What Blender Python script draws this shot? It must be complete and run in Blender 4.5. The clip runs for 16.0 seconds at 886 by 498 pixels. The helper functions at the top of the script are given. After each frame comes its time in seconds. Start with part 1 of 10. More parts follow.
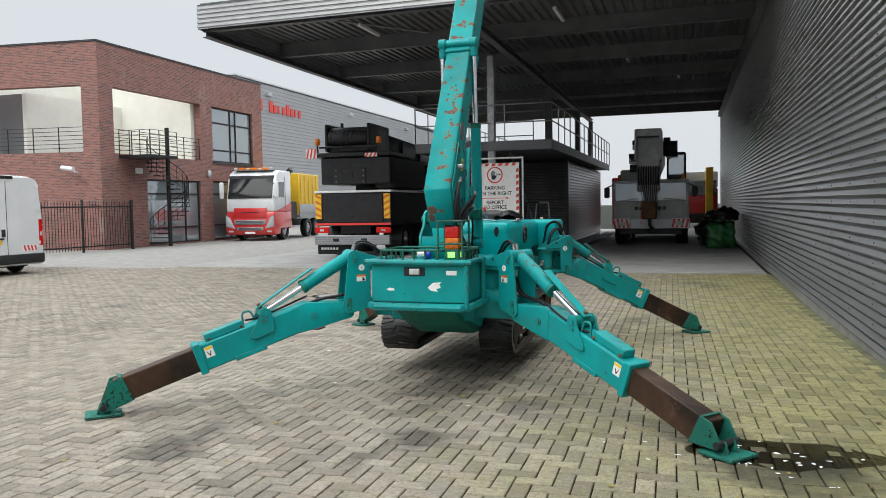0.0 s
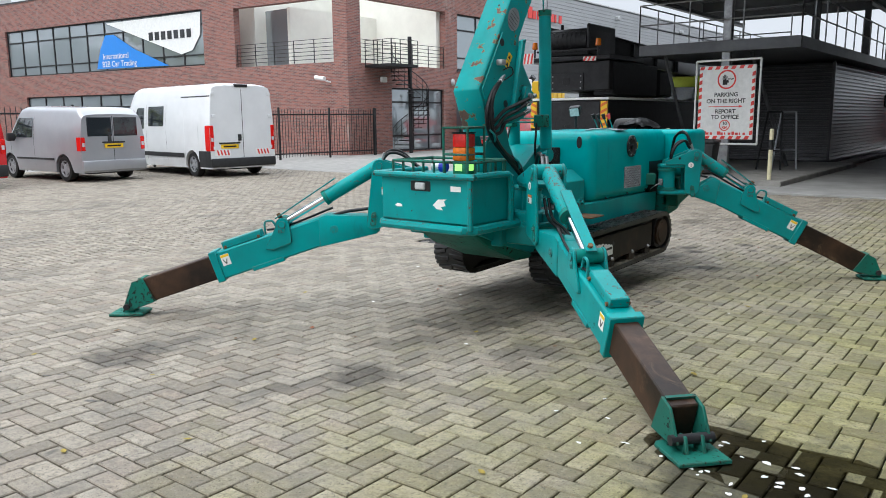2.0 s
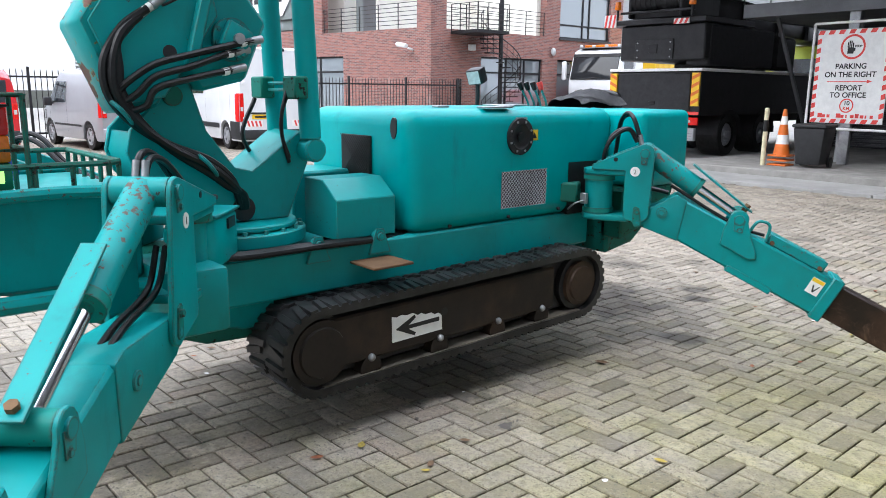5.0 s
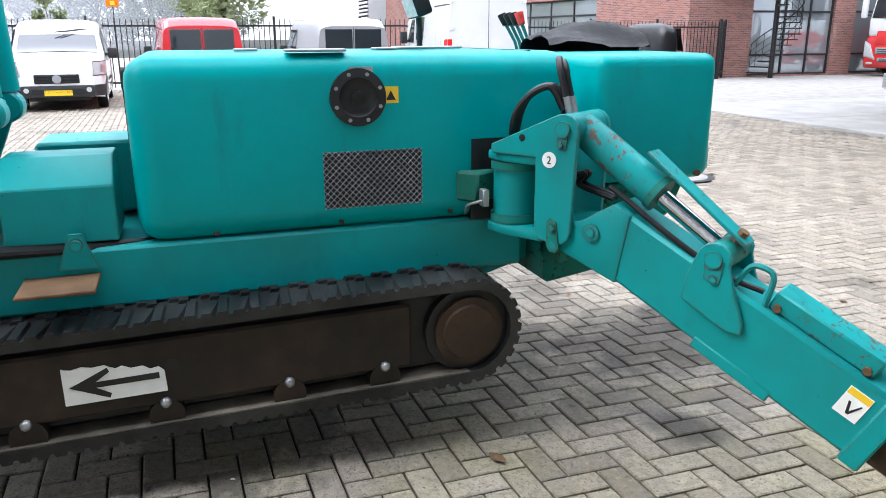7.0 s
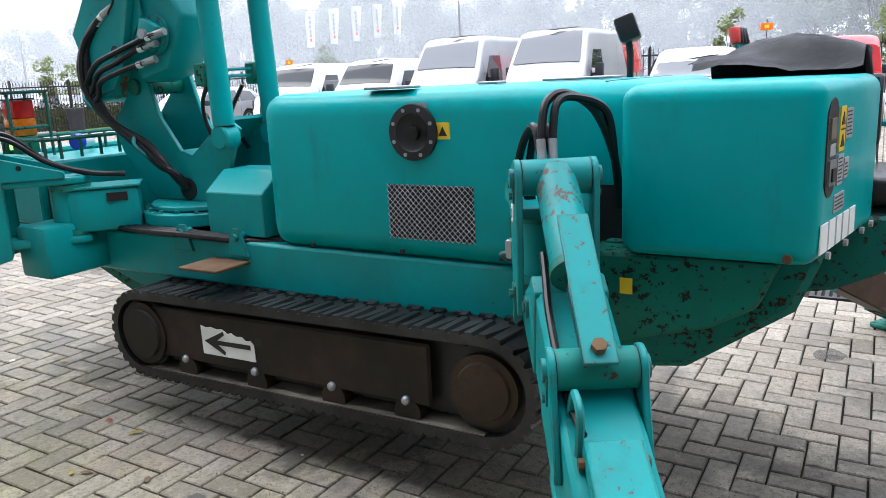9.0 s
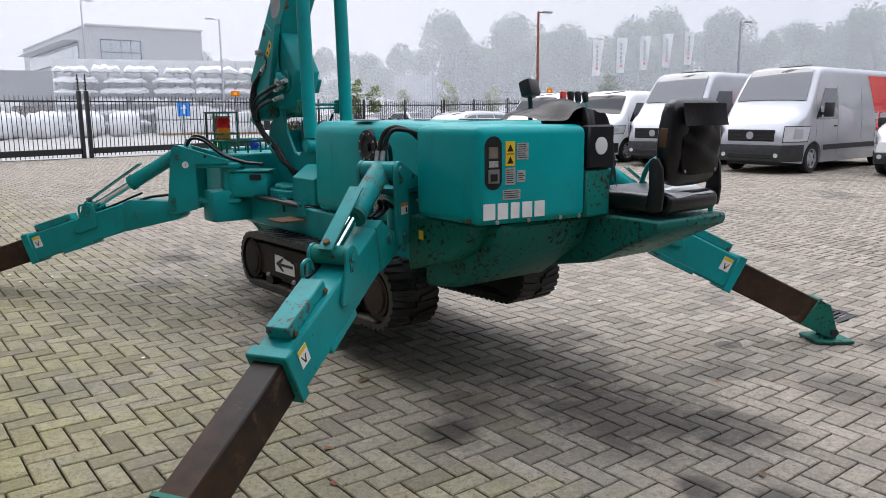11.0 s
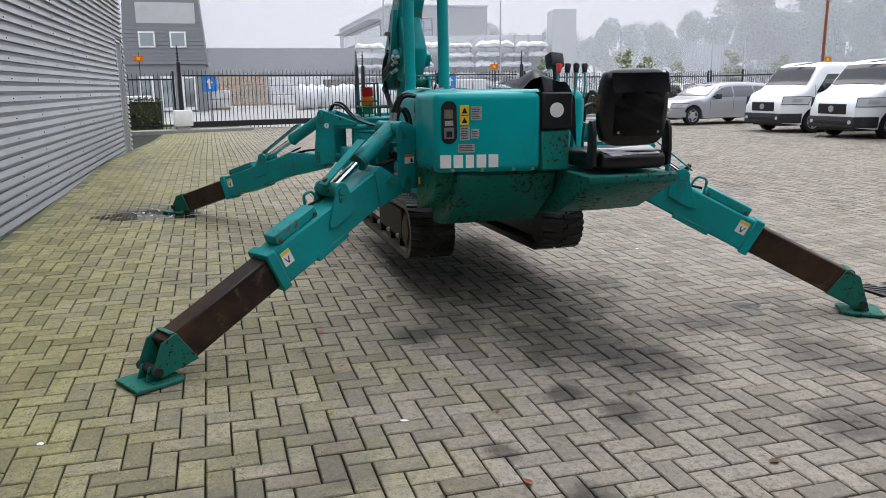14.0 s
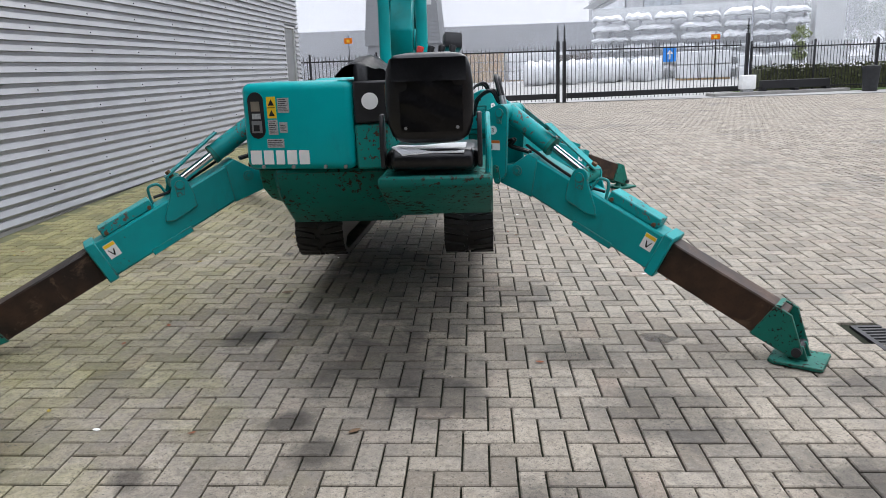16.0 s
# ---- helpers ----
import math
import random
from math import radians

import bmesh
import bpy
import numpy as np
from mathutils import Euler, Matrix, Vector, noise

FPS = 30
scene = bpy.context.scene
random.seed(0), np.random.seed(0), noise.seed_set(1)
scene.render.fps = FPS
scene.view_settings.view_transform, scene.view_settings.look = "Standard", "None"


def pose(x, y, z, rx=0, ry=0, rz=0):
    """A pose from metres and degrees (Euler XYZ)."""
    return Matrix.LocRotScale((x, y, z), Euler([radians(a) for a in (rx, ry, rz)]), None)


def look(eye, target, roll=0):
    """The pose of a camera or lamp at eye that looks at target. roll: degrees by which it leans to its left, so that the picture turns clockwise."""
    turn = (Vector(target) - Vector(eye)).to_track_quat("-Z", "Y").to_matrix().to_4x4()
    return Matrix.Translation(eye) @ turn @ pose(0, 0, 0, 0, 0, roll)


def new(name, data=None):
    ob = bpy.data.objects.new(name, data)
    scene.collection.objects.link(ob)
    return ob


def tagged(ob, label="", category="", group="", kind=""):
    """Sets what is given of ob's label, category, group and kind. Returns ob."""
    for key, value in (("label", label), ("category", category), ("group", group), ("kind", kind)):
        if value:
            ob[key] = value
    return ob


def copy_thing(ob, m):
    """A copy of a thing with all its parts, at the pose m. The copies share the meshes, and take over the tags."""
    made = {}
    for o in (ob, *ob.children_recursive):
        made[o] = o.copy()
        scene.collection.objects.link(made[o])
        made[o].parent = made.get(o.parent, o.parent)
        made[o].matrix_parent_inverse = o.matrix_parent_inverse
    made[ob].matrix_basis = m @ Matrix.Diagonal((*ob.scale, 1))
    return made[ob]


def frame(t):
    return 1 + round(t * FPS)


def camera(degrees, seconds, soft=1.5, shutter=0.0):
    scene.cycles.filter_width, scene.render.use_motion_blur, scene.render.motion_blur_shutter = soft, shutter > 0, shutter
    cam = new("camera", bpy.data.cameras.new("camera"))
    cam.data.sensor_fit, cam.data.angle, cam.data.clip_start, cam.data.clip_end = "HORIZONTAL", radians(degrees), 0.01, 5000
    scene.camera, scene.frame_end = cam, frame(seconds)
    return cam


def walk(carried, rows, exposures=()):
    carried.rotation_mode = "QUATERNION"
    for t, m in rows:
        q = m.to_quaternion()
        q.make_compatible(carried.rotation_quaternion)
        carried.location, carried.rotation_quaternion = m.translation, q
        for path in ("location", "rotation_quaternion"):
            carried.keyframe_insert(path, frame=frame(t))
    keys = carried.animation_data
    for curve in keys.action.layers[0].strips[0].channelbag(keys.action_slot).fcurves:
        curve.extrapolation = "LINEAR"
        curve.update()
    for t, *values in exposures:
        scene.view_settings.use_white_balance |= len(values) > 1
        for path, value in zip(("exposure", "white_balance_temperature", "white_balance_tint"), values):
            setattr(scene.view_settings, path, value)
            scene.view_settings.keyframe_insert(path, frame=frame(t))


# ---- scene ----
cam = camera(60.8, 16.0, soft=0.9)
PATH = [
    (0, (0.963, -0.07, 1.605), (0.346, 1.829, 1.488), -0.9),
    (0.5, (1.444, 0.262, 1.58), (0.629, 2.078, 1.382), -0.7),
    (1, (1.894, 0.6, 1.576), (0.91, 2.323, 1.322), -0.4),
    (1.5, (2.16, 1.037, 1.545), (1.039, 2.664, 1.237), -0.2),
    (2, (2.286, 1.574, 1.537), (1.048, 3.107, 1.196), -0.5),
    (2.5, (2.334, 2.148, 1.537), (1.002, 3.598, 1.187), -0.8),
    (3, (2.253, 2.74, 1.543), (0.866, 4.137, 1.189), -0.7),
    (3.5, (2.203, 3.349, 1.547), (0.784, 4.712, 1.185), -0.4),
    (4, (2.11, 3.929, 1.538), (0.671, 5.267, 1.162), -0.0),
    (4.5, (2.104, 4.528, 1.523), (0.639, 5.833, 1.134), 0.2),
    (5, (2.06, 5.138, 1.501), (0.576, 6.415, 1.092), 0.6),
    (5.2, (2.024, 5.358, 1.491), (0.531, 6.623, 1.081), 0.4),
    (7.3, (1.678, 7.843, 1.458), (-0.204, 8.237, 0.909), -0.3),
    (7.5, (1.581, 8.057, 1.45), (-0.331, 8.272, 0.904), -0.4),
    (8, (1.395, 8.547, 1.436), (-0.515, 8.276, 0.909), -1.5),
    (8.2, (1.381, 8.718, 1.445), (-0.497, 8.261, 0.931), -2.0),
    (10.3, (1.567, 11.052, 1.458), (0.251, 9.589, 1.1), -1.3),
    (10.5, (1.563, 11.299, 1.464), (0.285, 9.802, 1.11), -1.0),
    (11, (1.629, 11.923, 1.471), (0.441, 10.355, 1.112), -0.5),
    (11.5, (1.659, 12.475, 1.475), (0.556, 10.844, 1.121), -0.1),
    (12, (1.74, 12.93, 1.494), (0.693, 11.265, 1.134), 0.4),
    (12.5, (1.808, 13.25, 1.503), (0.826, 11.547, 1.132), 0.5),
    (13, (1.613, 13.397, 1.497), (0.741, 11.638, 1.115), 0.1),
    (13.5, (1.127, 13.521, 1.475), (0.423, 11.693, 1.07), -0.5),
    (14, (0.595, 13.478, 1.439), (0.07, 11.595, 1.018), -0.7),
    (14.5, (-0.009, 13.477, 1.418), (-0.362, 11.555, 0.994), -0.8),
    (15, (-0.555, 13.404, 1.414), (-0.781, 11.465, 0.979), -0.7),
    (15.5, (-1.21, 13.348, 1.448), (-1.245, 11.401, 0.992), -1.6),
    (16, (-1.829, 13.292, 1.453), (-1.69, 11.352, 0.985), -2.0),
]
EXPO = [(0.0, 0.0, 6750, 5), (1.5, 0.05, 6500, 5), (3.0, 0.26, 6350, 8), (4.0, 0.24, 6300, 10), (5.0, 0.7, 6250, 10), (6.2, 0.95, 6200, 10), (7.5, 1.0, 6300, 10), (8.0, 1.07, 6250, 10), (10.5, 0.05, 6450, 11), (11.0, 0.0, 6500, 12), (11.5, -0.10, 6500, 11), (12.5, -0.27, 6500, 10), (13.8, -0.20, 6500, 10), (14.5, -0.06, 6500, 10), (16.0, 0.05, 6480, 10)]
walk(cam, [(t, look(eye, ahead, roll)) for t, eye, ahead, roll in PATH], EXPO)
# ---------- sky, sun ----------
world = bpy.data.worlds.new("overcast_sky")
scene.world = world
world.use_nodes = True
wn, wl = world.node_tree.nodes, world.node_tree.links
sky = wn.new("ShaderNodeTexSky")
sky.sky_type, sky.sun_disc = 'NISHITA', False
sky.sun_elevation, sky.sun_rotation = radians(38), radians(200)
sky.air_density, sky.dust_density = 1.0, 4.0
wmix = wn.new("ShaderNodeMix")
wmix.data_type = 'RGBA'
wmix.inputs[0].default_value = 0.92          # share of the cloud layer
wl.new(sky.outputs[0], wmix.inputs[6])
# an overcast layer is brighter overhead than at the horizon
up = wn.new("ShaderNodeSeparateXYZ")
wl.new(wn.new("ShaderNodeTexCoord").outputs["Generated"], up.inputs[0])
lift = wn.new("ShaderNodeMapRange")
lift.interpolation_type = 'SMOOTHSTEP'
for k, v in ((1, 0.22), (2, 0.85), (3, 0.91), (4, 3.3)):
    lift.inputs[k].default_value = v
wl.new(up.outputs[2], lift.inputs[0])
layer = wn.new("ShaderNodeVectorMath")
layer.operation = 'SCALE'
layer.inputs[0].default_value = (7.2, 7.5, 8.4)
wl.new(lift.outputs[0], layer.inputs["Scale"])
wl.new(layer.outputs[0], wmix.inputs[7])
wl.new(wmix.outputs[2], wn["Background"].inputs[0])
wn["Background"].inputs[1].default_value = 0.115
sun = new("sun", bpy.data.lights.new("sun", 'SUN'))
sun.data.energy, sun.data.angle, sun.data.color = 1.2, radians(40), (1, 0.97, 0.93)
sun.matrix_world = look((-8, -30, 40), (0, 0, 0))


# ---------- materials ----------
def ramp(nt, fac, stops):
    r = nt.nodes.new("ShaderNodeValToRGB")
    e = r.color_ramp.elements
    while len(e) < len(stops):
        e.new(0.5)
    for k, (p, c) in enumerate(stops):
        e[k].position, e[k].color = p, (*c, 1) if len(c) == 3 else c
    nt.links.new(fac, r.inputs[0])
    return r.outputs[0]


def noise_tex(nt, scale, detail=6, rough=0.6, coord=None, stretch=None, dist=0.0):
    n = nt.nodes.new("ShaderNodeTexNoise")
    n.inputs["Scale"].default_value, n.inputs["Detail"].default_value = scale, detail
    n.inputs["Roughness"].default_value, n.inputs["Distortion"].default_value = rough, dist
    if coord is None:
        coord = nt.nodes.new("ShaderNodeNewGeometry").outputs["Position"]
    if stretch:
        m = nt.nodes.new("ShaderNodeMapping")
        m.inputs["Scale"].default_value = stretch
        nt.links.new(coord, m.inputs[0])
        coord = m.outputs[0]
    nt.links.new(coord, n.inputs["Vector"])
    return n.outputs["Fac"]


def mixc(nt, fac, a, b, mode='MIX'):
    m = nt.nodes.new("ShaderNodeMix")
    m.data_type, m.blend_type = 'RGBA', mode
    for sock, v in ((m.inputs[0], fac), (m.inputs[6], a), (m.inputs[7], b)):
        if isinstance(v, (int, float)):
            sock.default_value = v
        elif isinstance(v, tuple):
            sock.default_value = (*v, 1)
        else:
            nt.links.new(v, sock)
    return m.outputs[2]


def bump(nt, bsdf, fac, strength=0.3, dist=0.01):
    b = nt.nodes.new("ShaderNodeBump")
    b.inputs["Strength"].default_value, b.inputs["Distance"].default_value = strength, dist
    nt.links.new(fac, b.inputs["Height"])
    nt.links.new(b.outputs[0], bsdf.inputs["Normal"])


def base(name, rough=0.5, metal=0.0, coat=0.0):
    m = bpy.data.materials.new(name)
    m.use_nodes = True
    b = m.node_tree.nodes["Principled BSDF"]
    b.inputs["Roughness"].default_value, b.inputs["Metallic"].default_value = rough, metal
    b.inputs["Coat Weight"].default_value = coat
    return m, m.node_tree, b


def plain(name, color, rough=0.5, metal=0.0, var=0.12, scale=6.0, coat=0.0, bumps=0.05):
    """A painted or moulded surface with faint dirt at two scales."""
    m, nt, b = base(name, rough, metal, coat)
    n1, n2 = noise_tex(nt, scale), noise_tex(nt, scale * 9)
    if max(color) < 0.04 and not metal:
        b.inputs["Specular IOR Level"].default_value = 0.28
    dark = tuple(c * (1 - var * 1.6) for c in color)
    c = mixc(nt, ramp(nt, n1, [(0.35, (0, 0, 0)), (0.7, (1, 1, 1))]), dark, color)
    c = mixc(nt, mixc(nt, 0.0, ramp(nt, n2, [(0.55, (0, 0, 0)), (0.75, (var, var, var))]), (0, 0, 0)), c, tuple(min(1, v * 1.25 + 0.01) for v in color))
    nt.links.new(c, b.inputs["Base Color"])
    if bumps:
        bump(nt, b, n2, bumps, 0.004)
    return m


def worn_paint(name, color, under, chips=0.60, rough=0.27, coat=0.05, dull=None, flake=None, wear=0.75):
    """Old machine paint: faded patches, dirt, chips down to primer and rust."""
    m, nt, b = base(name, rough, 0.0, coat)
    b.inputs["Specular IOR Level"].default_value = 0.13
    fade = noise_tex(nt, 1.7, 4)
    dull = dull or tuple(v * 0.55 + 0.012 for v in color)
    c = mixc(nt, ramp(nt, fade, [(0.3, (0, 0, 0)), (0.75, (1, 1, 1))]), dull, color)
    dirt = noise_tex(nt, 7, 8, 0.7, stretch=(1, 1, 0.35))
    c = mixc(nt, ramp(nt, dirt, [(0.56, (0, 0, 0)), (0.8, (0.36, 0.36, 0.36))]), c, (0.02, 0.045, 0.04))
    big, fine = noise_tex(nt, 3.1, 3), noise_tex(nt, 36, 7, 0.68)
    mul = nt.nodes.new("ShaderNodeMath")
    mul.operation = 'MULTIPLY_ADD'
    nt.links.new(big, mul.inputs[0])
    mul.inputs[1].default_value = 0.35
    nt.links.new(fine, mul.inputs[2])
    chip = ramp(nt, mul.outputs[0], [(chips + 0.17, (0, 0, 0)), (chips + 0.20, (1, 1, 1))])
    c = mixc(nt, chip, c, under)
    if wear:
        edge = nt.nodes.new("ShaderNodeBevel")
        edge.samples, edge.inputs[0].default_value = 4, 0.014
        dot = nt.nodes.new("ShaderNodeVectorMath")
        dot.operation = 'DOT_PRODUCT'
        nt.links.new(edge.outputs[0], dot.inputs[0])
        nt.links.new(nt.nodes.new("ShaderNodeNewGeometry").outputs["Normal"], dot.inputs[1])
        turned, worn = nt.nodes.new("ShaderNodeMath"), nt.nodes.new("ShaderNodeMath")
        turned.operation, worn.operation = 'SUBTRACT', 'MULTIPLY_ADD'
        turned.inputs[0].default_value = 1.0
        nt.links.new(dot.outputs["Value"], turned.inputs[1])
        nt.links.new(turned.outputs[0], worn.inputs[0])
        worn.inputs[1].default_value = 2.4
        nt.links.new(noise_tex(nt, 16, 6, 0.7), worn.inputs[2])
        bare = ramp(nt, worn.outputs[0], [(0.73, (0, 0, 0)), (0.78, (wear, wear, wear))])
        c = mixc(nt, bare, c, mixc(nt, big, (0.02, 0.022, 0.02), (0.13, 0.085, 0.06)))
    if flake:
        spots = noise_tex(nt, 10.0, 5, 0.58)
        c = mixc(nt, ramp(nt, spots, [(flake - 0.012, (0, 0, 0)), (flake, (1, 1, 1))]), c, (0.16, 0.20, 0.09))
        chip = ramp(nt, spots, [(flake + 0.004, (0, 0, 0)), (flake + 0.016, (1, 1, 1))])
        c = mixc(nt, chip, c, mixc(nt, fine, (0.06, 0.03, 0.024), (0.24, 0.135, 0.11)))
    nt.links.new(c, b.inputs["Base Color"])
    r = mixc(nt, chip, mixc(nt, dirt, (rough, rough, rough), (rough + 0.25,) * 3), (0.8, 0.8, 0.8))
    nt.links.new(r, b.inputs["Roughness"])
    bump(nt, b, chip, -0.25, 0.002)
    return m


def rusty(name, dark, rust, rough=0.7, scrape=None):
    m, nt, b = base(name, rough)
    b.inputs["Specular IOR Level"].default_value = 0.28
    n = noise_tex(nt, 2.5, 8, 0.7, stretch=(1, 1, 1))
    c = mixc(nt, ramp(nt, n, [(0.42, (0, 0, 0)), (0.66, (1, 1, 1))]), dark, rust)
    f = noise_tex(nt, 40, 6)
    c = mixc(nt, ramp(nt, f, [(0.5, (0, 0, 0)), (0.8, (0.6, 0.6, 0.6))]), c, tuple(v * 0.4 for v in dark))
    if scrape:
        c = mixc(nt, ramp(nt, noise_tex(nt, 4, 8, 0.75, dist=0.8), [(0.56, (0, 0, 0)), (0.72, (0.75, 0.75, 0.75))]), c, scrape)
    nt.links.new(c, b.inputs["Base Color"])
    bump(nt, b, f, 0.2, 0.003)
    return m


def glass(name, tint=(0.02, 0.025, 0.03), rough=0.05):
    m, nt, b = base(name, rough)
    b.inputs["Base Color"].default_value = (*tint, 1)
    b.inputs["Specular IOR Level"].default_value = 0.9
    b.inputs["Coat Weight"].default_value = 0.6
    b.inputs["Coat Roughness"].default_value = 0.02
    return m


def paving(name):
    """Concrete paving bricks: each its own grey, moss towards the hall wall, oil and damp stains, crane shadow painted
    in under it.
    """
    m, nt, b = base(name, 0.8)
    geo = nt.nodes.new("ShaderNodeNewGeometry")
    info = nt.nodes.new("ShaderNodeObjectInfo")
    add = nt.nodes.new("ShaderNodeMath")
    nt.links.new(geo.outputs["Random Per Island"], add.inputs[0])
    nt.links.new(info.outputs["Random"], add.inputs[1])
    fr = nt.nodes.new("ShaderNodeMath")
    fr.operation = 'FRACT'
    nt.links.new(add.outputs[0], fr.inputs[0])
    own = ramp(nt, fr.outputs[0], [(0.0, (0.185, 0.155, 0.118)), (0.2, (0.25, 0.215, 0.166)), (0.5, (0.30, 0.26, 0.203)), (0.85, (0.36, 0.315, 0.25)), (1.0, (0.27, 0.218, 0.168))])
    grit = noise_tex(nt, 190, 4, 0.75)
    c = mixc(nt, ramp(nt, grit, [(0.36, (0.7, 0.7, 0.7)), (0.48, (0, 0, 0))]), own, (0.085, 0.078, 0.066))
    c = mixc(nt, ramp(nt, grit, [(0.60, (0, 0, 0)), (0.70, (0.8, 0.8, 0.8))]), c, (0.47, 0.44, 0.39))
    mott = noise_tex(nt, 34, 5, 0.7)
    c = mixc(nt, ramp(nt, mott, [(0.36, (0.6, 0.6, 0.6)), (0.52, (0, 0, 0))]), c, (0.13, 0.112, 0.088))
    c = mixc(nt, ramp(nt, mott, [(0.56, (0, 0, 0)), (0.70, (0.4, 0.4, 0.4))]), c, (0.43, 0.395, 0.33))
    pits = noise_tex(nt, 85, 3, 0.6)
    c = mixc(nt, ramp(nt, pits, [(0.33, (0.9, 0.9, 0.9)), (0.41, (0, 0, 0))]), c, (0.06, 0.055, 0.045))
    patch = noise_tex(nt, 5.5, 6, 0.65)
    c = mixc(nt, ramp(nt, patch, [(0.40, (0.35, 0.35, 0.35)), (0.56, (0, 0, 0))]), c, (0.16, 0.148, 0.13))
    # damp and oil stains
    stain = noise_tex(nt, 0.75, 5, 0.6, dist=0.6)
    c = mixc(nt, ramp(nt, stain, [(0.57, (0, 0, 0)), (0.68, (0.85, 0.85, 0.85))]), c, (0.42, 0.41, 0.39), 'MULTIPLY')
    drops = noise_tex(nt, 4.2, 4, 0.55, dist=0.8)
    c = mixc(nt, ramp(nt, drops, [(0.70, (0, 0, 0)), (0.73, (0.8, 0.8, 0.8))]), c, (0.05, 0.047, 0.045))
    # oil and damp marks; the wide ones below the crane also paint its shadow
    for px, py, pr, k in ((-1.24, 9.62, 0.50, 0.62), (-0.41, 9.30, 0.16, 0.75), (-1.08, 10.54, 0.13, 0.6), (-0.41, 10.75, 0.10, 0.7), (-1.95, 8.42, 0.34, 0.4), (-2.26, 9.56, 0.20, 0.5), (-0.70, 4.54, 0.24, 0.7), (-2.26, 3.92, 0.30, 0.6), (-0.9, 7.6, 0.7, 0.42), (-1.5, 8.9, 0.6, 0.42), (1.45, 4.62, 0.52, 0.85), (-1.0, 6.0, 0.7, 0.35), (-2.6, 10.2, 0.35, 0.5), (-3.2, 10.8, 0.30, 0.55), (-2.0, 10.9, 0.20, 0.55), (-3.6, 9.9, 0.25, 0.5), (-1.6, 10.05, 0.28, 0.5), (-2.9, 11.4, 0.30, 0.5), (-0.6, 11.2, 0.12, 0.65), (-0.9, 10.3, 0.12, 0.65), (-1.7, 11.6, 0.16, 0.55), (-0.2, 5.6, 0.3, 0.4)):
        k = min(0.92, k * 1.4)
        vd = nt.nodes.new("ShaderNodeVectorMath")
        vd.operation = 'DISTANCE'
        flat = nt.nodes.new("ShaderNodeVectorMath")
        flat.operation = 'MULTIPLY'
        flat.inputs[1].default_value = (1, 1, 0)
        nt.links.new(geo.outputs["Position"], flat.inputs[0])
        nt.links.new(flat.outputs[0], vd.inputs[0])
        vd.inputs[1].default_value = (px, py, 0)
        ma = nt.nodes.new("ShaderNodeMath")
        ma.operation = 'MULTIPLY_ADD'
        nt.links.new(patch, ma.inputs[0])
        ma.inputs[1].default_value = pr * 1.6
        nt.links.new(vd.outputs["Value"], ma.inputs[2])
        c = mixc(nt, ramp(nt, ma.outputs[0], [(min(0.98, pr * 1.25), (k, k, k)), (min(1, pr * 1.95), (0, 0, 0))]), c, (0.27, 0.265, 0.26), 'MULTIPLY')
    # moss grows in the strip along the hall
    sep = nt.nodes.new("ShaderNodeSeparateXYZ")
    nt.links.new(geo.outputs["Position"], sep.inputs[0])
    mr = nt.nodes.new("ShaderNodeMapRange")
    for k, v in ((1, -2.0), (2, 2.4), (3, 0.0), (4, 0.62)):
        mr.inputs[k].default_value = v
    nt.links.new(sep.outputs[0], mr.inputs[0])
    mn = nt.nodes.new("ShaderNodeMath")
    mn.operation = 'MULTIPLY_ADD'
    nt.links.new(noise_tex(nt, 1.6, 8, 0.75), mn.inputs[0])
    mn.inputs[1].default_value = 0.9
    nt.links.new(mr.outputs[0], mn.inputs[2])
    moss = ramp(nt, mn.outputs[0], [(0.62, (0, 0, 0)), (1.0, (1, 1, 1))])
    c = mixc(nt, moss, c, (0.92, 0.97, 0.55), 'MULTIPLY')
    nt.links.new(c, b.inputs["Base Color"])
    wet = ramp(nt, stain, [(0.56, (0.82, 0.82, 0.82)), (0.72, (0.5, 0.5, 0.5))])
    nt.links.new(wet, b.inputs["Roughness"])
    bump(nt, b, mott, 0.6, 0.006)
    return m


TEAL = (0.0, 0.352, 0.352)
M = {}
M["teal"] = worn_paint("teal_paint", TEAL, (0.05, 0.045, 0.04), 0.69)
M["teal_hood"] = worn_paint("teal_hood", (0.0, 0.380, 0.385), (0.005, 0.2, 0.18), 0.78, 0.22, 0.08, wear=0.0, dull=(0.0, 0.295, 0.295))
M["teal_worn"] = worn_paint("teal_worn", TEAL, (0.105, 0.082, 0.070), 0.605)
M["teal_flaked"] = worn_paint("teal_flaked", TEAL, (0.13, 0.10, 0.085), 0.66, flake=0.595)
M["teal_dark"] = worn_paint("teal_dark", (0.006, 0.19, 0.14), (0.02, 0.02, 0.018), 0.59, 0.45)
# grimy chipped paint, its teal darkened to carry the shade of the underside
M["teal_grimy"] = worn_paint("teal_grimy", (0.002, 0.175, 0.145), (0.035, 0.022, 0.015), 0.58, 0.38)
M["teal_rust"] = worn_paint("teal_rust", (0.002, 0.26, 0.22), (0.06, 0.035, 0.022), 0.61, 0.42)
M["tube_rust"] = rusty("extension_tube_steel", (0.016, 0.010, 0.007), (0.075, 0.038, 0.021), 0.5, (0.17, 0.105, 0.066))
M["chrome"] = plain("chrome_rod", (0.75, 0.76, 0.78), 0.12, 1.0, 0.1, 12, bumps=0)
M["steel"] = plain("galvanised_steel", (0.42, 0.43, 0.44), 0.45, 0.8, 0.2, 9)
M["rubber"] = plain("black_rubber", (0.019, 0.019, 0.020), 0.45, 0, 0.5, 14, bumps=0.25)
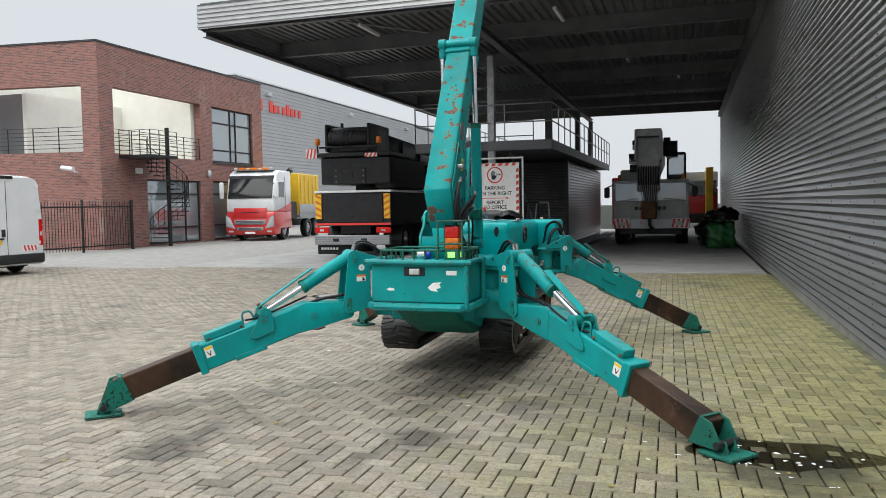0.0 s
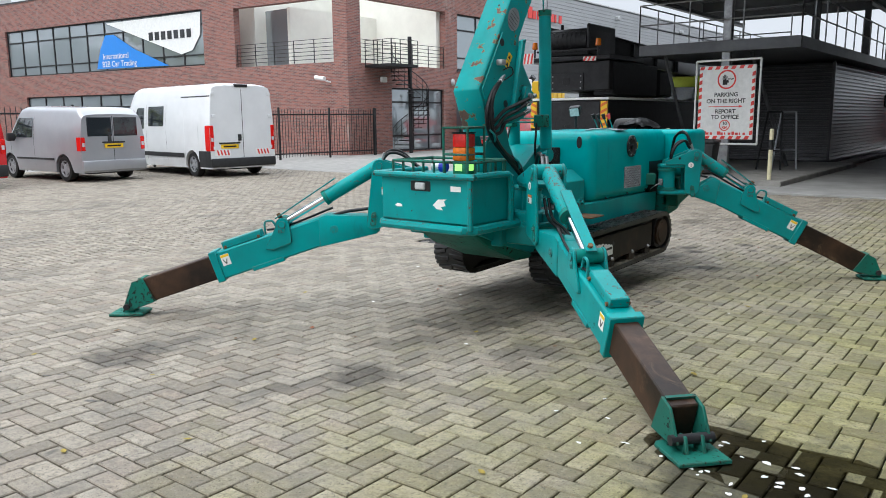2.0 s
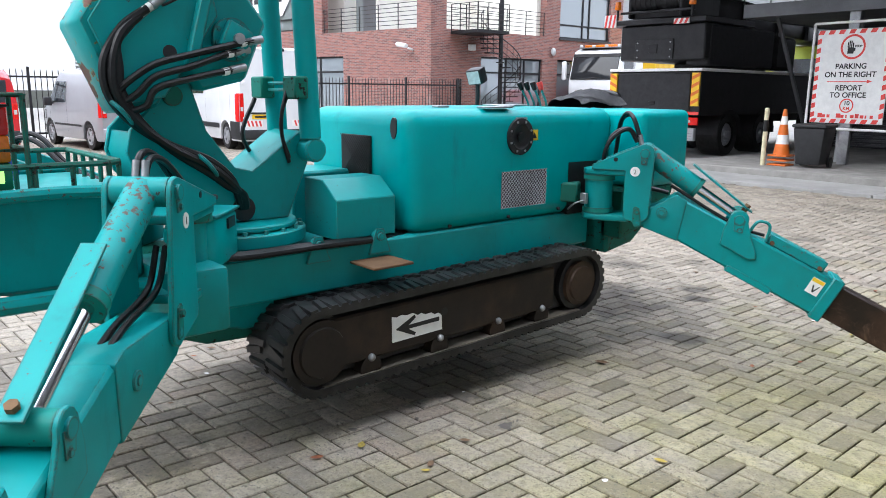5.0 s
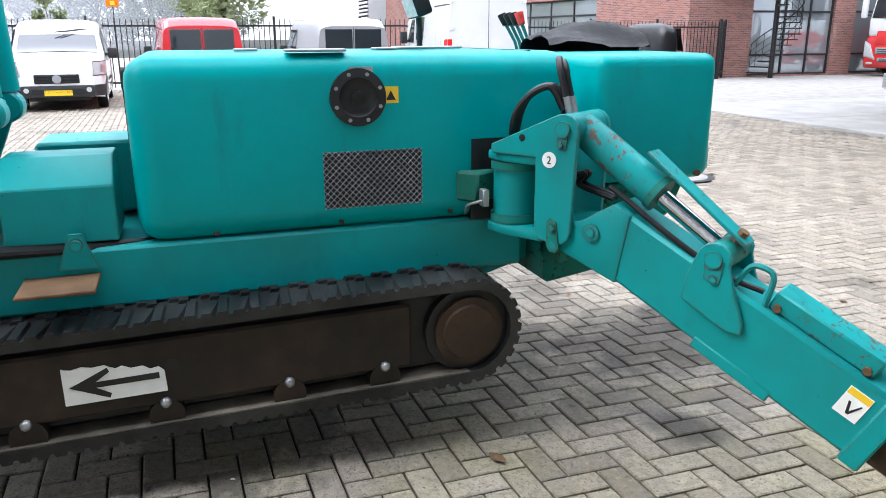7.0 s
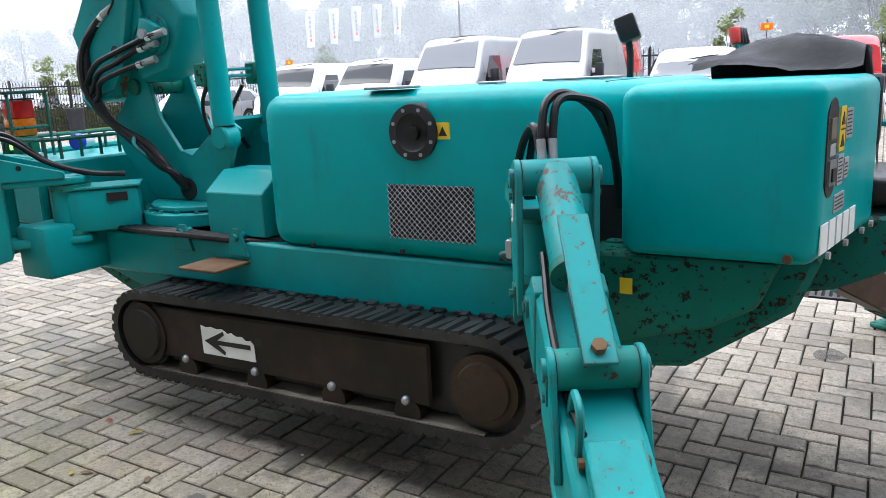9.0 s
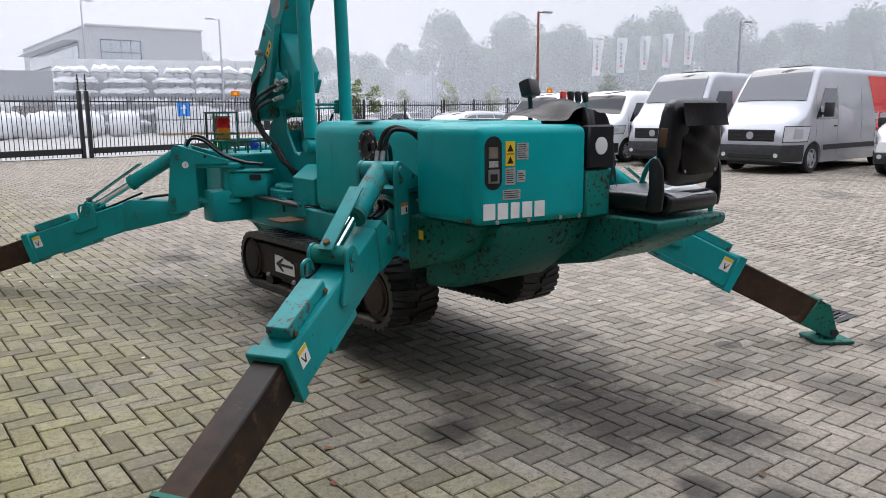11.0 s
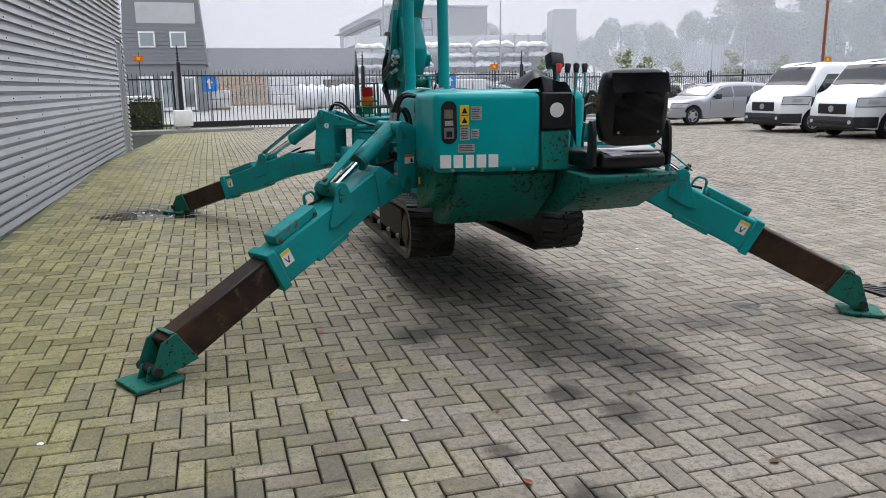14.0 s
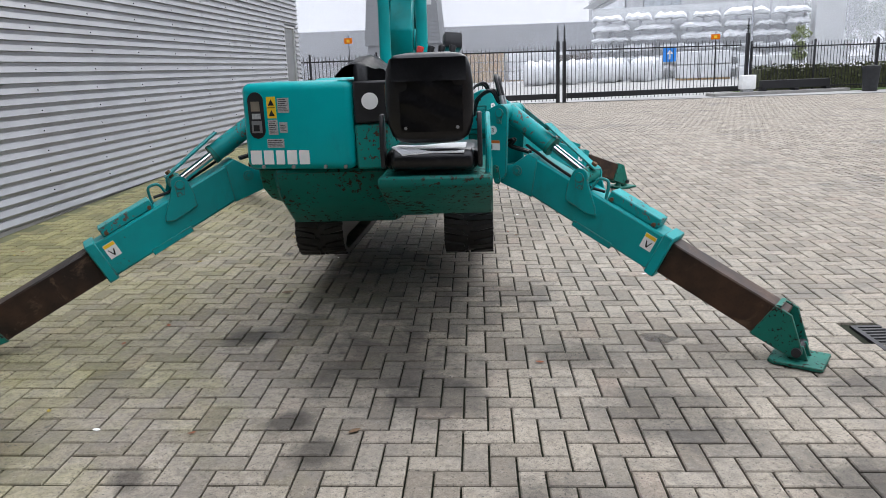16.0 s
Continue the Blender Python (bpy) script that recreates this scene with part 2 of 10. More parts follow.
M["trackrubber"] = rusty("dusty_track_rubber", (0.012, 0.012, 0.013), (0.05, 0.049, 0.05), 0.38)
M["hose"] = plain("hose_rubber", (0.012, 0.012, 0.013), 0.38, 0, 0.3, 30)
M["frame_brown"] = rusty("track_frame_brown", (0.018, 0.0135, 0.011), (0.06, 0.035, 0.022), 0.6)
M["dust"] = rusty("tan_dust", (0.09, 0.08, 0.064), (0.30, 0.26, 0.20), 0.9)
M["rust"] = rusty("rusted_plate", (0.10, 0.055, 0.03), (0.20, 0.12, 0.06), 0.85)
M["vinyl"] = plain("black_vinyl", (0.010, 0.010, 0.012), 0.30, 0, 0.4, 6, bumps=0.35)
M["vinyl"].node_tree.nodes["Principled BSDF"].inputs["Specular IOR Level"].default_value = 0.38
M["black"] = plain("black_paint", (0.024, 0.024, 0.026), 0.4, 0, 0.3, 5)
M["blackmetal"] = plain("black_steel", (0.028, 0.028, 0.031), 0.5, 0, 0.3, 8)
M["labelgrey"] = plain("grey_printed_label", (0.45, 0.46, 0.46), 0.5, 0, 0.25, 90)
M["white"] = plain("white_sticker", (0.84, 0.84, 0.82), 0.5, 0, 0.08, 9)
M["whitepaint"] = plain("white_car_paint", (0.76, 0.77, 0.78), 0.22, 0, 0.05, 2, 0.8, 0)
M["silver"] = plain("silver_car_paint", (0.36, 0.37, 0.39), 0.3, 0.3, 0.06, 2, 0.8, 0)
M["greypaint"] = plain("grey_car_paint", (0.30, 0.31, 0.335), 0.28, 0.35, 0.06, 2, 0.8, 0)
M["redpaint"] = plain("red_car_paint", (0.55, 0.018, 0.025), 0.25, 0, 0.06, 2, 0.8, 0)
M["truckred"] = plain("red_truck_paint", (0.60, 0.03, 0.03), 0.25, 0, 0.06, 2, 0.7, 0)
M["plastic"] = plain("dark_grey_plastic", (0.035, 0.036, 0.038), 0.55, 0, 0.2, 8)
M["red"] = plain("red_lens", (0.75, 0.015, 0.012), 0.15, 0, 0.2, 30)
M["amber"] = plain("amber_lens", (0.85, 0.20, 0.01), 0.15, 0, 0.2, 30)
M["green"] = plain("green_lens", (0.02, 0.22, 0.12), 0.15, 0, 0.2, 30)
M["lampgreen"] = plain("lit_green_bulb", (0.2, 0.8, 0.2), 0.3)
lit = M["lampgreen"].node_tree.nodes["Principled BSDF"]
lit.inputs["Emission Color"].default_value, lit.inputs["Emission Strength"].default_value = (0.45, 1.0, 0.22, 1), 0.9
M["yellow"] = plain("yellow_sticker", (0.85, 0.55, 0.02), 0.45, 0, 0.06, 12)
M["yellowtruck"] = plain("yellow_truck_paint", (0.80, 0.50, 0.03), 0.35, 0, 0.1, 3)
M["lime"] = plain("lime_truck_paint", (0.52, 0.60, 0.06), 0.35, 0, 0.1, 3)
M["orange"] = plain("orange_paint", (0.75, 0.17, 0.02), 0.45, 0, 0.12, 6)
M["signred"] = plain("red_print", (0.75, 0.06, 0.05), 0.4, 0, 0.05, 6)
M["blue"] = plain("blue_sign", (0.03, 0.24, 0.72), 0.4, 0, 0.05, 6)
M["bluecap"] = plain("blue_plastic", (0.01, 0.03, 0.45), 0.35, 0, 0.05, 6)
M["lens"] = plain("clear_lens", (0.55, 0.57, 0.58), 0.06, 0, 0.15, 40)
M["mesh"] = plain("black_grille", (0.02, 0.02, 0.02), 0.6, 0, 0.2, 50)
M["glass"] = glass("dark_glass")
M["cabglass"] = plain("shaded_cab_glass", (0.02, 0.023, 0.026), 0.08, 0, 0.2, 1.0, bumps=0)
M["window"] = glass("window_glass", (0.36, 0.40, 0.42), 0.05)
M["window"].node_tree.nodes["Principled BSDF"].inputs["Metallic"].default_value = 0.55
M["concrete"] = plain("concrete_slab", (0.34, 0.335, 0.32), 0.85, 0, 0.18, 1.2, bumps=0.2)
M["kerb"] = plain("kerb_concrete", (0.30, 0.29, 0.27), 0.9, 0, 0.2, 3, bumps=0.25)
M["paving"] = paving("paving_bricks")
M["joint"] = plain("joint_sand_moss", (0.014, 0.017, 0.007), 0.95, 0, 0.35, 5, bumps=0.3)
M["mosssand"] = plain("mossy_sand", (0.15, 0.15, 0.075), 0.95, 0, 0.3, 3, bumps=0.3)
M["clad"] = plain("grey_profiled_steel", (0.37, 0.375, 0.38), 0.33, 0.6, 0.10, 1.5, bumps=0)
M["cladlight"] = plain("light_grey_cladding", (0.52, 0.53, 0.53), 0.5, 0.1, 0.08, 1.0, bumps=0)
M["canopy"] = plain("dark_canopy_steel", (0.135, 0.14, 0.148), 0.5, 0.2, 0.2, 2)
M["canopydeck"] = plain("canopy_deck_steel", (0.18, 0.185, 0.193), 0.45, 0.3, 0.2, 2)
M["hallgrey"] = plain("pale_grey_cladding", (0.60, 0.62, 0.625), 0.55, 0.0, 0.06, 0.4, bumps=0)
M["steeldoor"] = plain("grey_door_paint", (0.19, 0.195, 0.20), 0.45, 0.0, 0.08, 3)
M["fascia"] = plain("canopy_fascia_steel", (0.36, 0.365, 0.37), 0.4, 0.3, 0.1, 2, bumps=0)
M["kiosk"] = plain("charcoal_cladding", (0.06, 0.061, 0.066), 0.32, 0.3, 0.2, 3, bumps=0)
M["render"] = plain("cream_wall", (0.85, 0.84, 0.76), 0.85, 0, 0.05, 1.5)
M["fence"] = plain("black_fence_paint", (0.016, 0.016, 0.018), 0.45, 0.2, 0.2, 10)
M["hedge"] = plain("hedge_leaves", (0.075, 0.085, 0.022), 0.7, 0, 0.5, 7, bumps=0.5)
M["grass"] = plain("lawn", (0.10, 0.17, 0.035), 0.9, 0, 0.35, 3, bumps=0.4)


def foliage(name, color):
    """Thin leaves: part of the light is turned back, part shines through."""
    m, nt, b = base(name, 0.8)
    c = mixc(nt, ramp(nt, noise_tex(nt, 0.35, 4), [(0.35, (0, 0, 0)), (0.65, (1, 1, 1))]), tuple(v * 0.75 for v in color), color)
    nt.links.new(c, b.inputs["Base Color"])
    tr_ = nt.nodes.new("ShaderNodeBsdfTranslucent")
    nt.links.new(c, tr_.inputs[0])
    add = nt.nodes.new("ShaderNodeAddShader")
    nt.links.new(b.outputs[0], add.inputs[0])
    nt.links.new(tr_.outputs[0], add.inputs[1])
    nt.links.new(add.outputs[0], nt.nodes["Material Output"].inputs[0])
    return m


M["leafy"] = foliage("tree_leaves", (0.095, 0.115, 0.075))
M["leafpale"] = foliage("young_tree_leaves", (0.12, 0.14, 0.065))
M["bark"] = plain("bark", (0.11, 0.095, 0.08), 0.9, 0, 0.3, 8, bumps=0.4)
M["hallgrey"] = plain("grey_hall_panels", (0.36, 0.365, 0.37), 0.6, 0, 0.06, 0.4, bumps=0)
M["halldark"] = plain("dark_grey_hall_panels", (0.22, 0.225, 0.235), 0.6, 0, 0.06, 0.4, bumps=0)
M["wrap"] = plain("white_plastic_wrap", (0.72, 0.73, 0.74), 0.4, 0, 0.12, 3, bumps=0.3)
M["wood"] = plain("pale_timber", (0.45, 0.31, 0.17), 0.8, 0, 0.25, 6)
M["pallet"] = plain("stacked_brown_blocks", (0.09, 0.065, 0.05), 0.9, 0, 0.3, 6)
M["tarp"] = plain("green_tarpaulin", (0.03, 0.19, 0.05), 0.45, 0, 0.35, 4, bumps=0.4)
M["cranegrey"] = plain("grey_crane_paint", (0.58, 0.585, 0.58), 0.5, 0, 0.2, 3)
M["leafbrown"] = plain("dry_leaf", (0.17, 0.10, 0.05), 0.8, 0, 0.3, 40)
M["leafyellow"] = plain("yellow_leaf", (0.40, 0.30, 0.05), 0.8, 0, 0.3, 40)
M["leafrust"] = plain("rust_leaf", (0.30, 0.10, 0.04), 0.8, 0, 0.3, 40)


def water(name):
    """A thin clear film: wet stone shows through, the sky mirrors in it."""
    m, nt, b = base(name)
    tr_ = nt.nodes.new("ShaderNodeBsdfTransparent")
    tr_.inputs[0].default_value = (0.55, 0.53, 0.48, 1)
    gl = nt.nodes.new("ShaderNodeBsdfGlossy")
    gl.inputs["Roughness"].default_value = 0.02
    fr_ = nt.nodes.new("ShaderNodeFresnel")
    fr_.inputs[0].default_value = 1.33
    mx = nt.nodes.new("ShaderNodeMixShader")
    nt.links.new(fr_.outputs[0], mx.inputs[0])
    nt.links.new(tr_.outputs[0], mx.inputs[1])
    nt.links.new(gl.outputs[0], mx.inputs[2])
    nt.links.new(mx.outputs[0], nt.nodes["Material Output"].inputs[0])
    return m


M["water"] = water("rain_water")


def mist(name, share, y_thin, y_full):
    """Fog droplets: a share of the light is scattered, the rest passes; it thins out towards the town side."""
    m, nt, b = base(name)
    tr_, di = nt.nodes.new("ShaderNodeBsdfTransparent"), nt.nodes.new("ShaderNodeBsdfDiffuse")
    tl = nt.nodes.new("ShaderNodeBsdfTranslucent")
    for q in (di, tl):
        q.inputs[0].default_value = (0.92, 0.95, 1.0, 1)
    half, mx = nt.nodes.new("ShaderNodeMixShader"), nt.nodes.new("ShaderNodeMixShader")
    nt.links.new(di.outputs[0], half.inputs[1])
    nt.links.new(tl.outputs[0], half.inputs[2])
    pos, mr = nt.nodes.new("ShaderNodeSeparateXYZ"), nt.nodes.new("ShaderNodeMapRange")
    nt.links.new(nt.nodes.new("ShaderNodeNewGeometry").outputs["Position"], pos.inputs[0])
    mr.interpolation_type = 'SMOOTHSTEP'
    for k, v in ((1, y_thin), (2, y_full), (3, 0.0), (4, share)):
        mr.inputs[k].default_value = v
    nt.links.new(pos.outputs[1], mr.inputs[0])
    nt.links.new(mr.outputs[0], mx.inputs[0])
    nt.links.new(tr_.outputs[0], mx.inputs[1])
    nt.links.new(half.outputs[0], mx.inputs[2])
    nt.links.new(mx.outputs[0], nt.nodes["Material Output"].inputs[0])
    return m


M["mist_near"] = mist("thin_fog", 0.20, 15, -6)
M["mist_far"] = mist("dense_fog", 0.20, 30, -14)
M["cream"] = plain("cream_paint", (0.72, 0.66, 0.44), 0.5, 0, 0.15, 8)
M["lampred"] = plain("rust_red_post", (0.24, 0.075, 0.035), 0.6, 0, 0.15, 6)


def brickwork(name):
    m, nt, b = base(name, 0.85)
    info = nt.nodes.new("ShaderNodeNewGeometry")
    t = nt.nodes.new("ShaderNodeTexBrick")
    t.inputs["Scale"].default_value = 1.0
    t.inputs["Brick Width"].default_value, t.inputs["Row Height"].default_value = 0.22, 0.0625
    t.inputs["Mortar Size"].default_value, t.inputs["Bias"].default_value = 0.008, -0.15
    t.inputs["Color1"].default_value, t.inputs["Color2"].default_value = (0.30, 0.112, 0.090, 1), (0.095, 0.050, 0.048, 1)
    t.inputs["Mortar"].default_value = (0.27, 0.22, 0.195, 1)
    uv = nt.nodes.new("ShaderNodeUVMap")
    uv.uv_map = "UVMap"
    nt.links.new(uv.outputs[0], t.inputs["Vector"])
    n = noise_tex(nt, 1.3, 6)
    c = mixc(nt, ramp(nt, n, [(0.4, (0, 0, 0)), (0.75, (0.4, 0.4, 0.4))]), t.outputs[0], (0.30, 0.13, 0.105))
    fl = noise_tex(nt, 0.8, 7, 0.7, stretch=(1, 1, 0.3))
    c = mixc(nt, ramp(nt, fl, [(0.60, (0, 0, 0)), (0.76, (0.5, 0.5, 0.5))]), c, (0.46, 0.41, 0.385))
    nt.links.new(c, b.inputs["Base Color"])
    bump(nt, b, t.outputs["Fac"], -0.5, 0.006)
    return m


M["brick"] = brickwork("red_brown_brickwork")


# ---------- mesh helpers ----------
def bx(bm, x0, x1, y0, y1, z0, z1, m=None):
    vs = [bm.verts.new(p) for p in ((x0, y0, z0), (x1, y0, z0), (x1, y1, z0), (x0, y1, z0), (x0, y0, z1), (x1, y0, z1), (x1, y1, z1), (x0, y1, z1))]
    for f in ((3, 2, 1, 0), (4, 5, 6, 7), (0, 1, 5, 4), (1, 2, 6, 5), (2, 3, 7, 6), (3, 0, 4, 7)):
        bm.faces.new([vs[i] for i in f])
    if m is not None:
        bmesh.ops.transform(bm, matrix=m, verts=vs)
    return bm


def frame_of(d):
    d = Vector(d).normalized()
    u = d.cross(Vector((0, 0, 1)))
    if u.length < 1e-4:
        u = Vector((1, 0, 0))
    u.normalize()
    return d, u, u.cross(d).normalized()


def cy(bm, p0, p1, r0, r1=None, seg=16, caps=True):
    r1 = r0 if r1 is None else r1
    p0, p1 = Vector(p0), Vector(p1)
    d, u, v = frame_of(p1 - p0)
    rings = []
    for p, r in ((p0, r0), (p1, r1)):
        rings.append([bm.verts.new(p + r * (math.cos(a) * u + math.sin(a) * v)) for a in (2 * math.pi * k / seg for k in range(seg))])
    for k in range(seg):
        bm.faces.new((rings[0][k], rings[0][(k + 1) % seg], rings[1][(k + 1) % seg], rings[1][k]))
    if caps:
        bm.faces.new(rings[0][::-1])
        bm.faces.new(rings[1])
    return bm


def tube(bm, pts, r, seg=8):
    """A round bar or hose along a polyline."""
    pts = [Vector(p) for p in pts]
    rings, u = [], None
    for i, p in enumerate(pts):
        d = (pts[min(i + 1, len(pts) - 1)] - pts[max(i - 1, 0)]).normalized()
        if u is None:
            u = frame_of(d)[1]
        u = (u - u.dot(d) * d).normalized()
        v = u.cross(d)
        rings.append([bm.verts.new(p + r * (math.cos(a) * u + math.sin(a) * v)) for a in (2 * math.pi * k / seg for k in range(seg))])
    for a, b in zip(rings, rings[1:]):
        for k in range(seg):
            bm.faces.new((a[k], a[(k + 1) % seg], b[(k + 1) % seg], b[k]))
    bm.faces.new(rings[0][::-1])
    bm.faces.new(rings[-1])
    return bm


def curve(pts, n=8):
    """Points of a smooth line through pts."""
    P = [Vector(p) for p in pts]
    P = [2 * P[0] - P[1]] + P + [2 * P[-1] - P[-2]]
    out = []
    for i in range(1, len(P) - 2):
        a, b, c, d = P[i - 1:i + 3]
        for k in range(n):
            t = k / n
            out.append(0.5 * ((2 * b) + (c - a) * t + (2 * a - 5 * b + 4 * c - d) * t * t + (3 * b - a - 3 * c + d) * t ** 3))
    return out + [P[-2]]


def prism(bm, pts, w0, w1, place):
    """A flat outline (u, v) made thick from w0 to w1; place(u, v, w) gives the point."""
    lo = [bm.verts.new(place(u, v, w0)) for u, v in pts]
    hi = [bm.verts.new(place(u, v, w1)) for u, v in pts]
    n = len(pts)
    bm.faces.new(lo[::-1])
    bm.faces.new(hi)
    for k in range(n):
        bm.faces.new((lo[k], lo[(k + 1) % n], hi[(k + 1) % n], hi[k]))
    return bm


def bev(bm, w=0.01, seg=1, ang=35):
    bmesh.ops.recalc_face_normals(bm, faces=bm.faces)
    es = [e for e in bm.edges if len(e.link_faces) == 2 and e.calc_face_angle(0) > radians(ang)]
    bmesh.ops.bevel(bm, geom=es, offset=w, offset_type='OFFSET', segments=seg, profile=0.5, affect='EDGES', clamp_overlap=True)
    return bm


def thing(name, label, category, at=(0, 0, 0), group="", kind="", rz=0):
    e = new(name)
    e.matrix_world = pose(*at, 0, 0, rz)
    e.empty_display_size = 0.1
    return tagged(e, label, category, group, kind)


def placed(ob):
    """Where an object stands in the world."""
    m = ob.matrix_basis.copy()
    return placed(ob.parent) @ ob.matrix_parent_inverse @ m if ob.parent else m


def mesh_of(name, bm, mat, smooth=None):
    bmesh.ops.recalc_face_normals(bm, faces=bm.faces)
    me = bpy.data.meshes.new(name)
    bm.to_mesh(me)
    bm.free()
    for mm in (mat if isinstance(mat, (list, tuple)) else [mat]):
        me.materials.append(mm if not isinstance(mm, str) else M[mm])
    if smooth:
        for p in me.polygons:
            p.use_smooth = True
        me.set_sharp_from_angle(angle=radians(smooth))
    return me


def part(name, bm, mat, parent=None, label="", smooth=40, local=False):
    """One mesh under a thing or part. Its points are in the world's axes unless local."""
    ob = new(name, mesh_of(name, bm, mat, smooth))
    if parent is not None:
        ob.parent = parent
        if not local:
            ob.matrix_parent_inverse = placed(parent).inverted()
    return tagged(ob, label)


def solid(name, bm, mat, label, category, kind="", group="", smooth=40):
    return tagged(part(name, bm, mat, None, "", smooth), label, category, group, kind)


def letters(name, text, size, mat, m, parent, depth=0.002, align='LEFT', label="", bold=0.0, squeeze=1.0, local=False):
    cu = bpy.data.curves.new(name, 'FONT')
    cu.body, cu.size, cu.align_x, cu.extrude, cu.offset = text, size, align, depth, bold
    tmp = bpy.data.objects.new(name, cu)
    scene.collection.objects.link(tmp)
    me = bpy.data.meshes.new_from_object(tmp.evaluated_get(bpy.context.evaluated_depsgraph_get()))
    bpy.data.objects.remove(tmp)
    me.transform(m @ Matrix.Diagonal((squeeze, 1, 1, 1)))
    me.materials.clear()
    me.materials.append(M[mat])
    ob = new(name, me)
    if parent is not None:
        ob.parent = parent
        if not local:
            ob.matrix_parent_inverse = placed(parent).inverted()
    return tagged(ob, label)


def ground_z(x, y):
    cx, cyy = max(-4.2, min(2.72, x)), max(-1.0, min(12.0, y))
    z = -0.019 * (cyy - 8) + 0.013 * (cx + 1)
    return z * (1 - min(1, math.hypot(x - cx, y - cyy) / 9))


# ---------- ground ----------
gx = [-400, -120, -60, -34] + [-22 + i for i in range(23)] + [0.9, 1.8, 2.72, 8, 30, 120, 400]
gy = [-400, -150, -70, -40, -25] + [-18 + i for i in range(38)] + [26, 40, 80, 200, 400]
bm = bmesh.new()
grid = [[bm.verts.new((x, y, ground_z(x, y) - 0.018)) for x in gx] for y in gy]
for r0, r1 in zip(grid, grid[1:]):
    for k in range(len(gx) - 1):
        bm.faces.new((r0[k], r0[k + 1], r1[k + 1], r1[k]))
ground = solid("ground", bm, "joint", "sandy mossy bed under the paved yard", "ground", "structure", smooth=60)

bm = bmesh.new()
SLAB = 17.65
for x0, x1 in ((-12.5, -9.2), (-9.18, -5.8), (-5.78, -2.4), (-2.38, 2.6)):
    for y0, y1 in ((SLAB, 23.5), (23.52, 31), (31.02, 46)):
        bx(bm, x0, x1, y0, y1, -0.2, 0.006)
bev(bm, 0.008)
solid("concrete_floor", bm, "concrete", "pale stained concrete slab beneath the canopy", "floor", "structure")
bm = bmesh.new()
bx(bm, -60, -12.55, 17, 60, -0.2, -0.004)
bx(bm, -60, -22.6, -60, 16.98, -0.2, -0.004)
solid("concrete_road", bm, "kerb", "pale grey road surface beside the yard", "road", "structure")

# ---------- hall wall with profiled sheets ----------
WX, WY0, WY1 = 2.72, -4.85, 46.0
DY0, DY1, SILL = -4.47, -3.66, 0.10     # side door


def ribbed(bm, place, u0, u1, z0, z1, pitch, depth, seams=()):
    """Horizontal ribs: place(u, out, z)."""
    zs, z = [], z0
    while z < z1:
        for f, d in ((0.0, 0.0), (0.34, 0.0), (0.42, depth), (0.98, depth * 0.5)):
            if z + f * pitch <= z1:
                zs.append((z + f * pitch, d))
        z += pitch
    cols = [u0, *seams, u1]
    rows = [[bm.verts.new(place(u, d, zz)) for u in cols] for zz, d in zs]
    for a, b in zip(rows, rows[1:]):
        for k in range(len(cols) - 1):
            bm.faces.new((a[k], a[k + 1], b[k + 1], b[k]))
    return bm


hall = thing("wall_hall", "large hall wall in grey horizontally ribbed steel sheets", "wall", (WX, 20, 0), kind="structure")
y = DY1 + 0.04
while y < WY1:
    bm = ribbed(bmesh.new(), lambda u, d, z: (WX - d, u, z), y, min(y + 5.6, WY1) - 0.0004, SILL, 9.4, 0.1, 0.046)
    part("sheet_panel", bm, "clad", hall, smooth=0)
    y += 5.6
bm = bmesh.new()
bx(bm, WX + 0.03, WX + 0.30, WY0 + 0.05, WY1, -0.3, 9.35)
bx(bm, WX + 0.30, 26, WY0 + 0.05, WY0 + 0.30, -0.3, 9.35)
bx(bm, 25.7, 26, WY0 + 0.30, WY1, -0.3, 9.35)
bx(bm, WX + 0.30, 25.7, WY1 - 0.3, WY1, -0.3, 9.35)
bx(bm, WX, 26, WY0 + 0.05, WY1, 9.36, 9.6)
part("core", bm, "halldark", hall)
bm = ribbed(bmesh.new(), lambda u, d, z: (u, WY0 - d, z), WX, 26, SILL, 9.4, 0.1, 0.046)
part("sheet_panel", bm, "clad", hall, smooth=0)
bm = bx(bmesh.new(), WX - 0.015, WX + 0.14, WY0, WY1, -0.3, SILL + 0.01)
part("plinth", bev(bm, 0.01), "kerb", hall, "dark concrete plinth")
bm = bx(bmesh.new(), WX - 0.02, WX + 0.10, DY0 - 0.04, DY0, SILL, 2.46)
bx(bm, WX - 0.02, WX + 0.10, DY1, DY1 + 0.04, SILL, 2.46)
bx(bm, WX - 0.02, WX + 0.10, DY0, DY1, 2.42, 2.46)
part("door_frame", bev(bm, 0.004), "cladlight", hall, "slim grey steel door frame")
door = part("side_door", bev(bx(bmesh.new(), WX + 0.012, WX + 0.06, DY0 + 0.003, DY1 - 0.003, SILL, 2.417), 0.004), "steeldoor", hall, "plain grey steel side door")
part("door_handle", tube(bmesh.new(), [(WX + 0.02, DY0 + 0.10, 1.12), (WX - 0.04, DY0 + 0.10, 1.12), (WX - 0.04, DY0 + 0.22, 1.12)], 0.011, 6), "steel", door)
for z in (0.45, 1.25, 2.05):
    part("door_hinge", cy(bmesh.new(), (WX + 0.004, DY1 - 0.05, z), (WX + 0.004, DY1 - 0.05, z + 0.16), 0.014, seg=8), "steel", door)
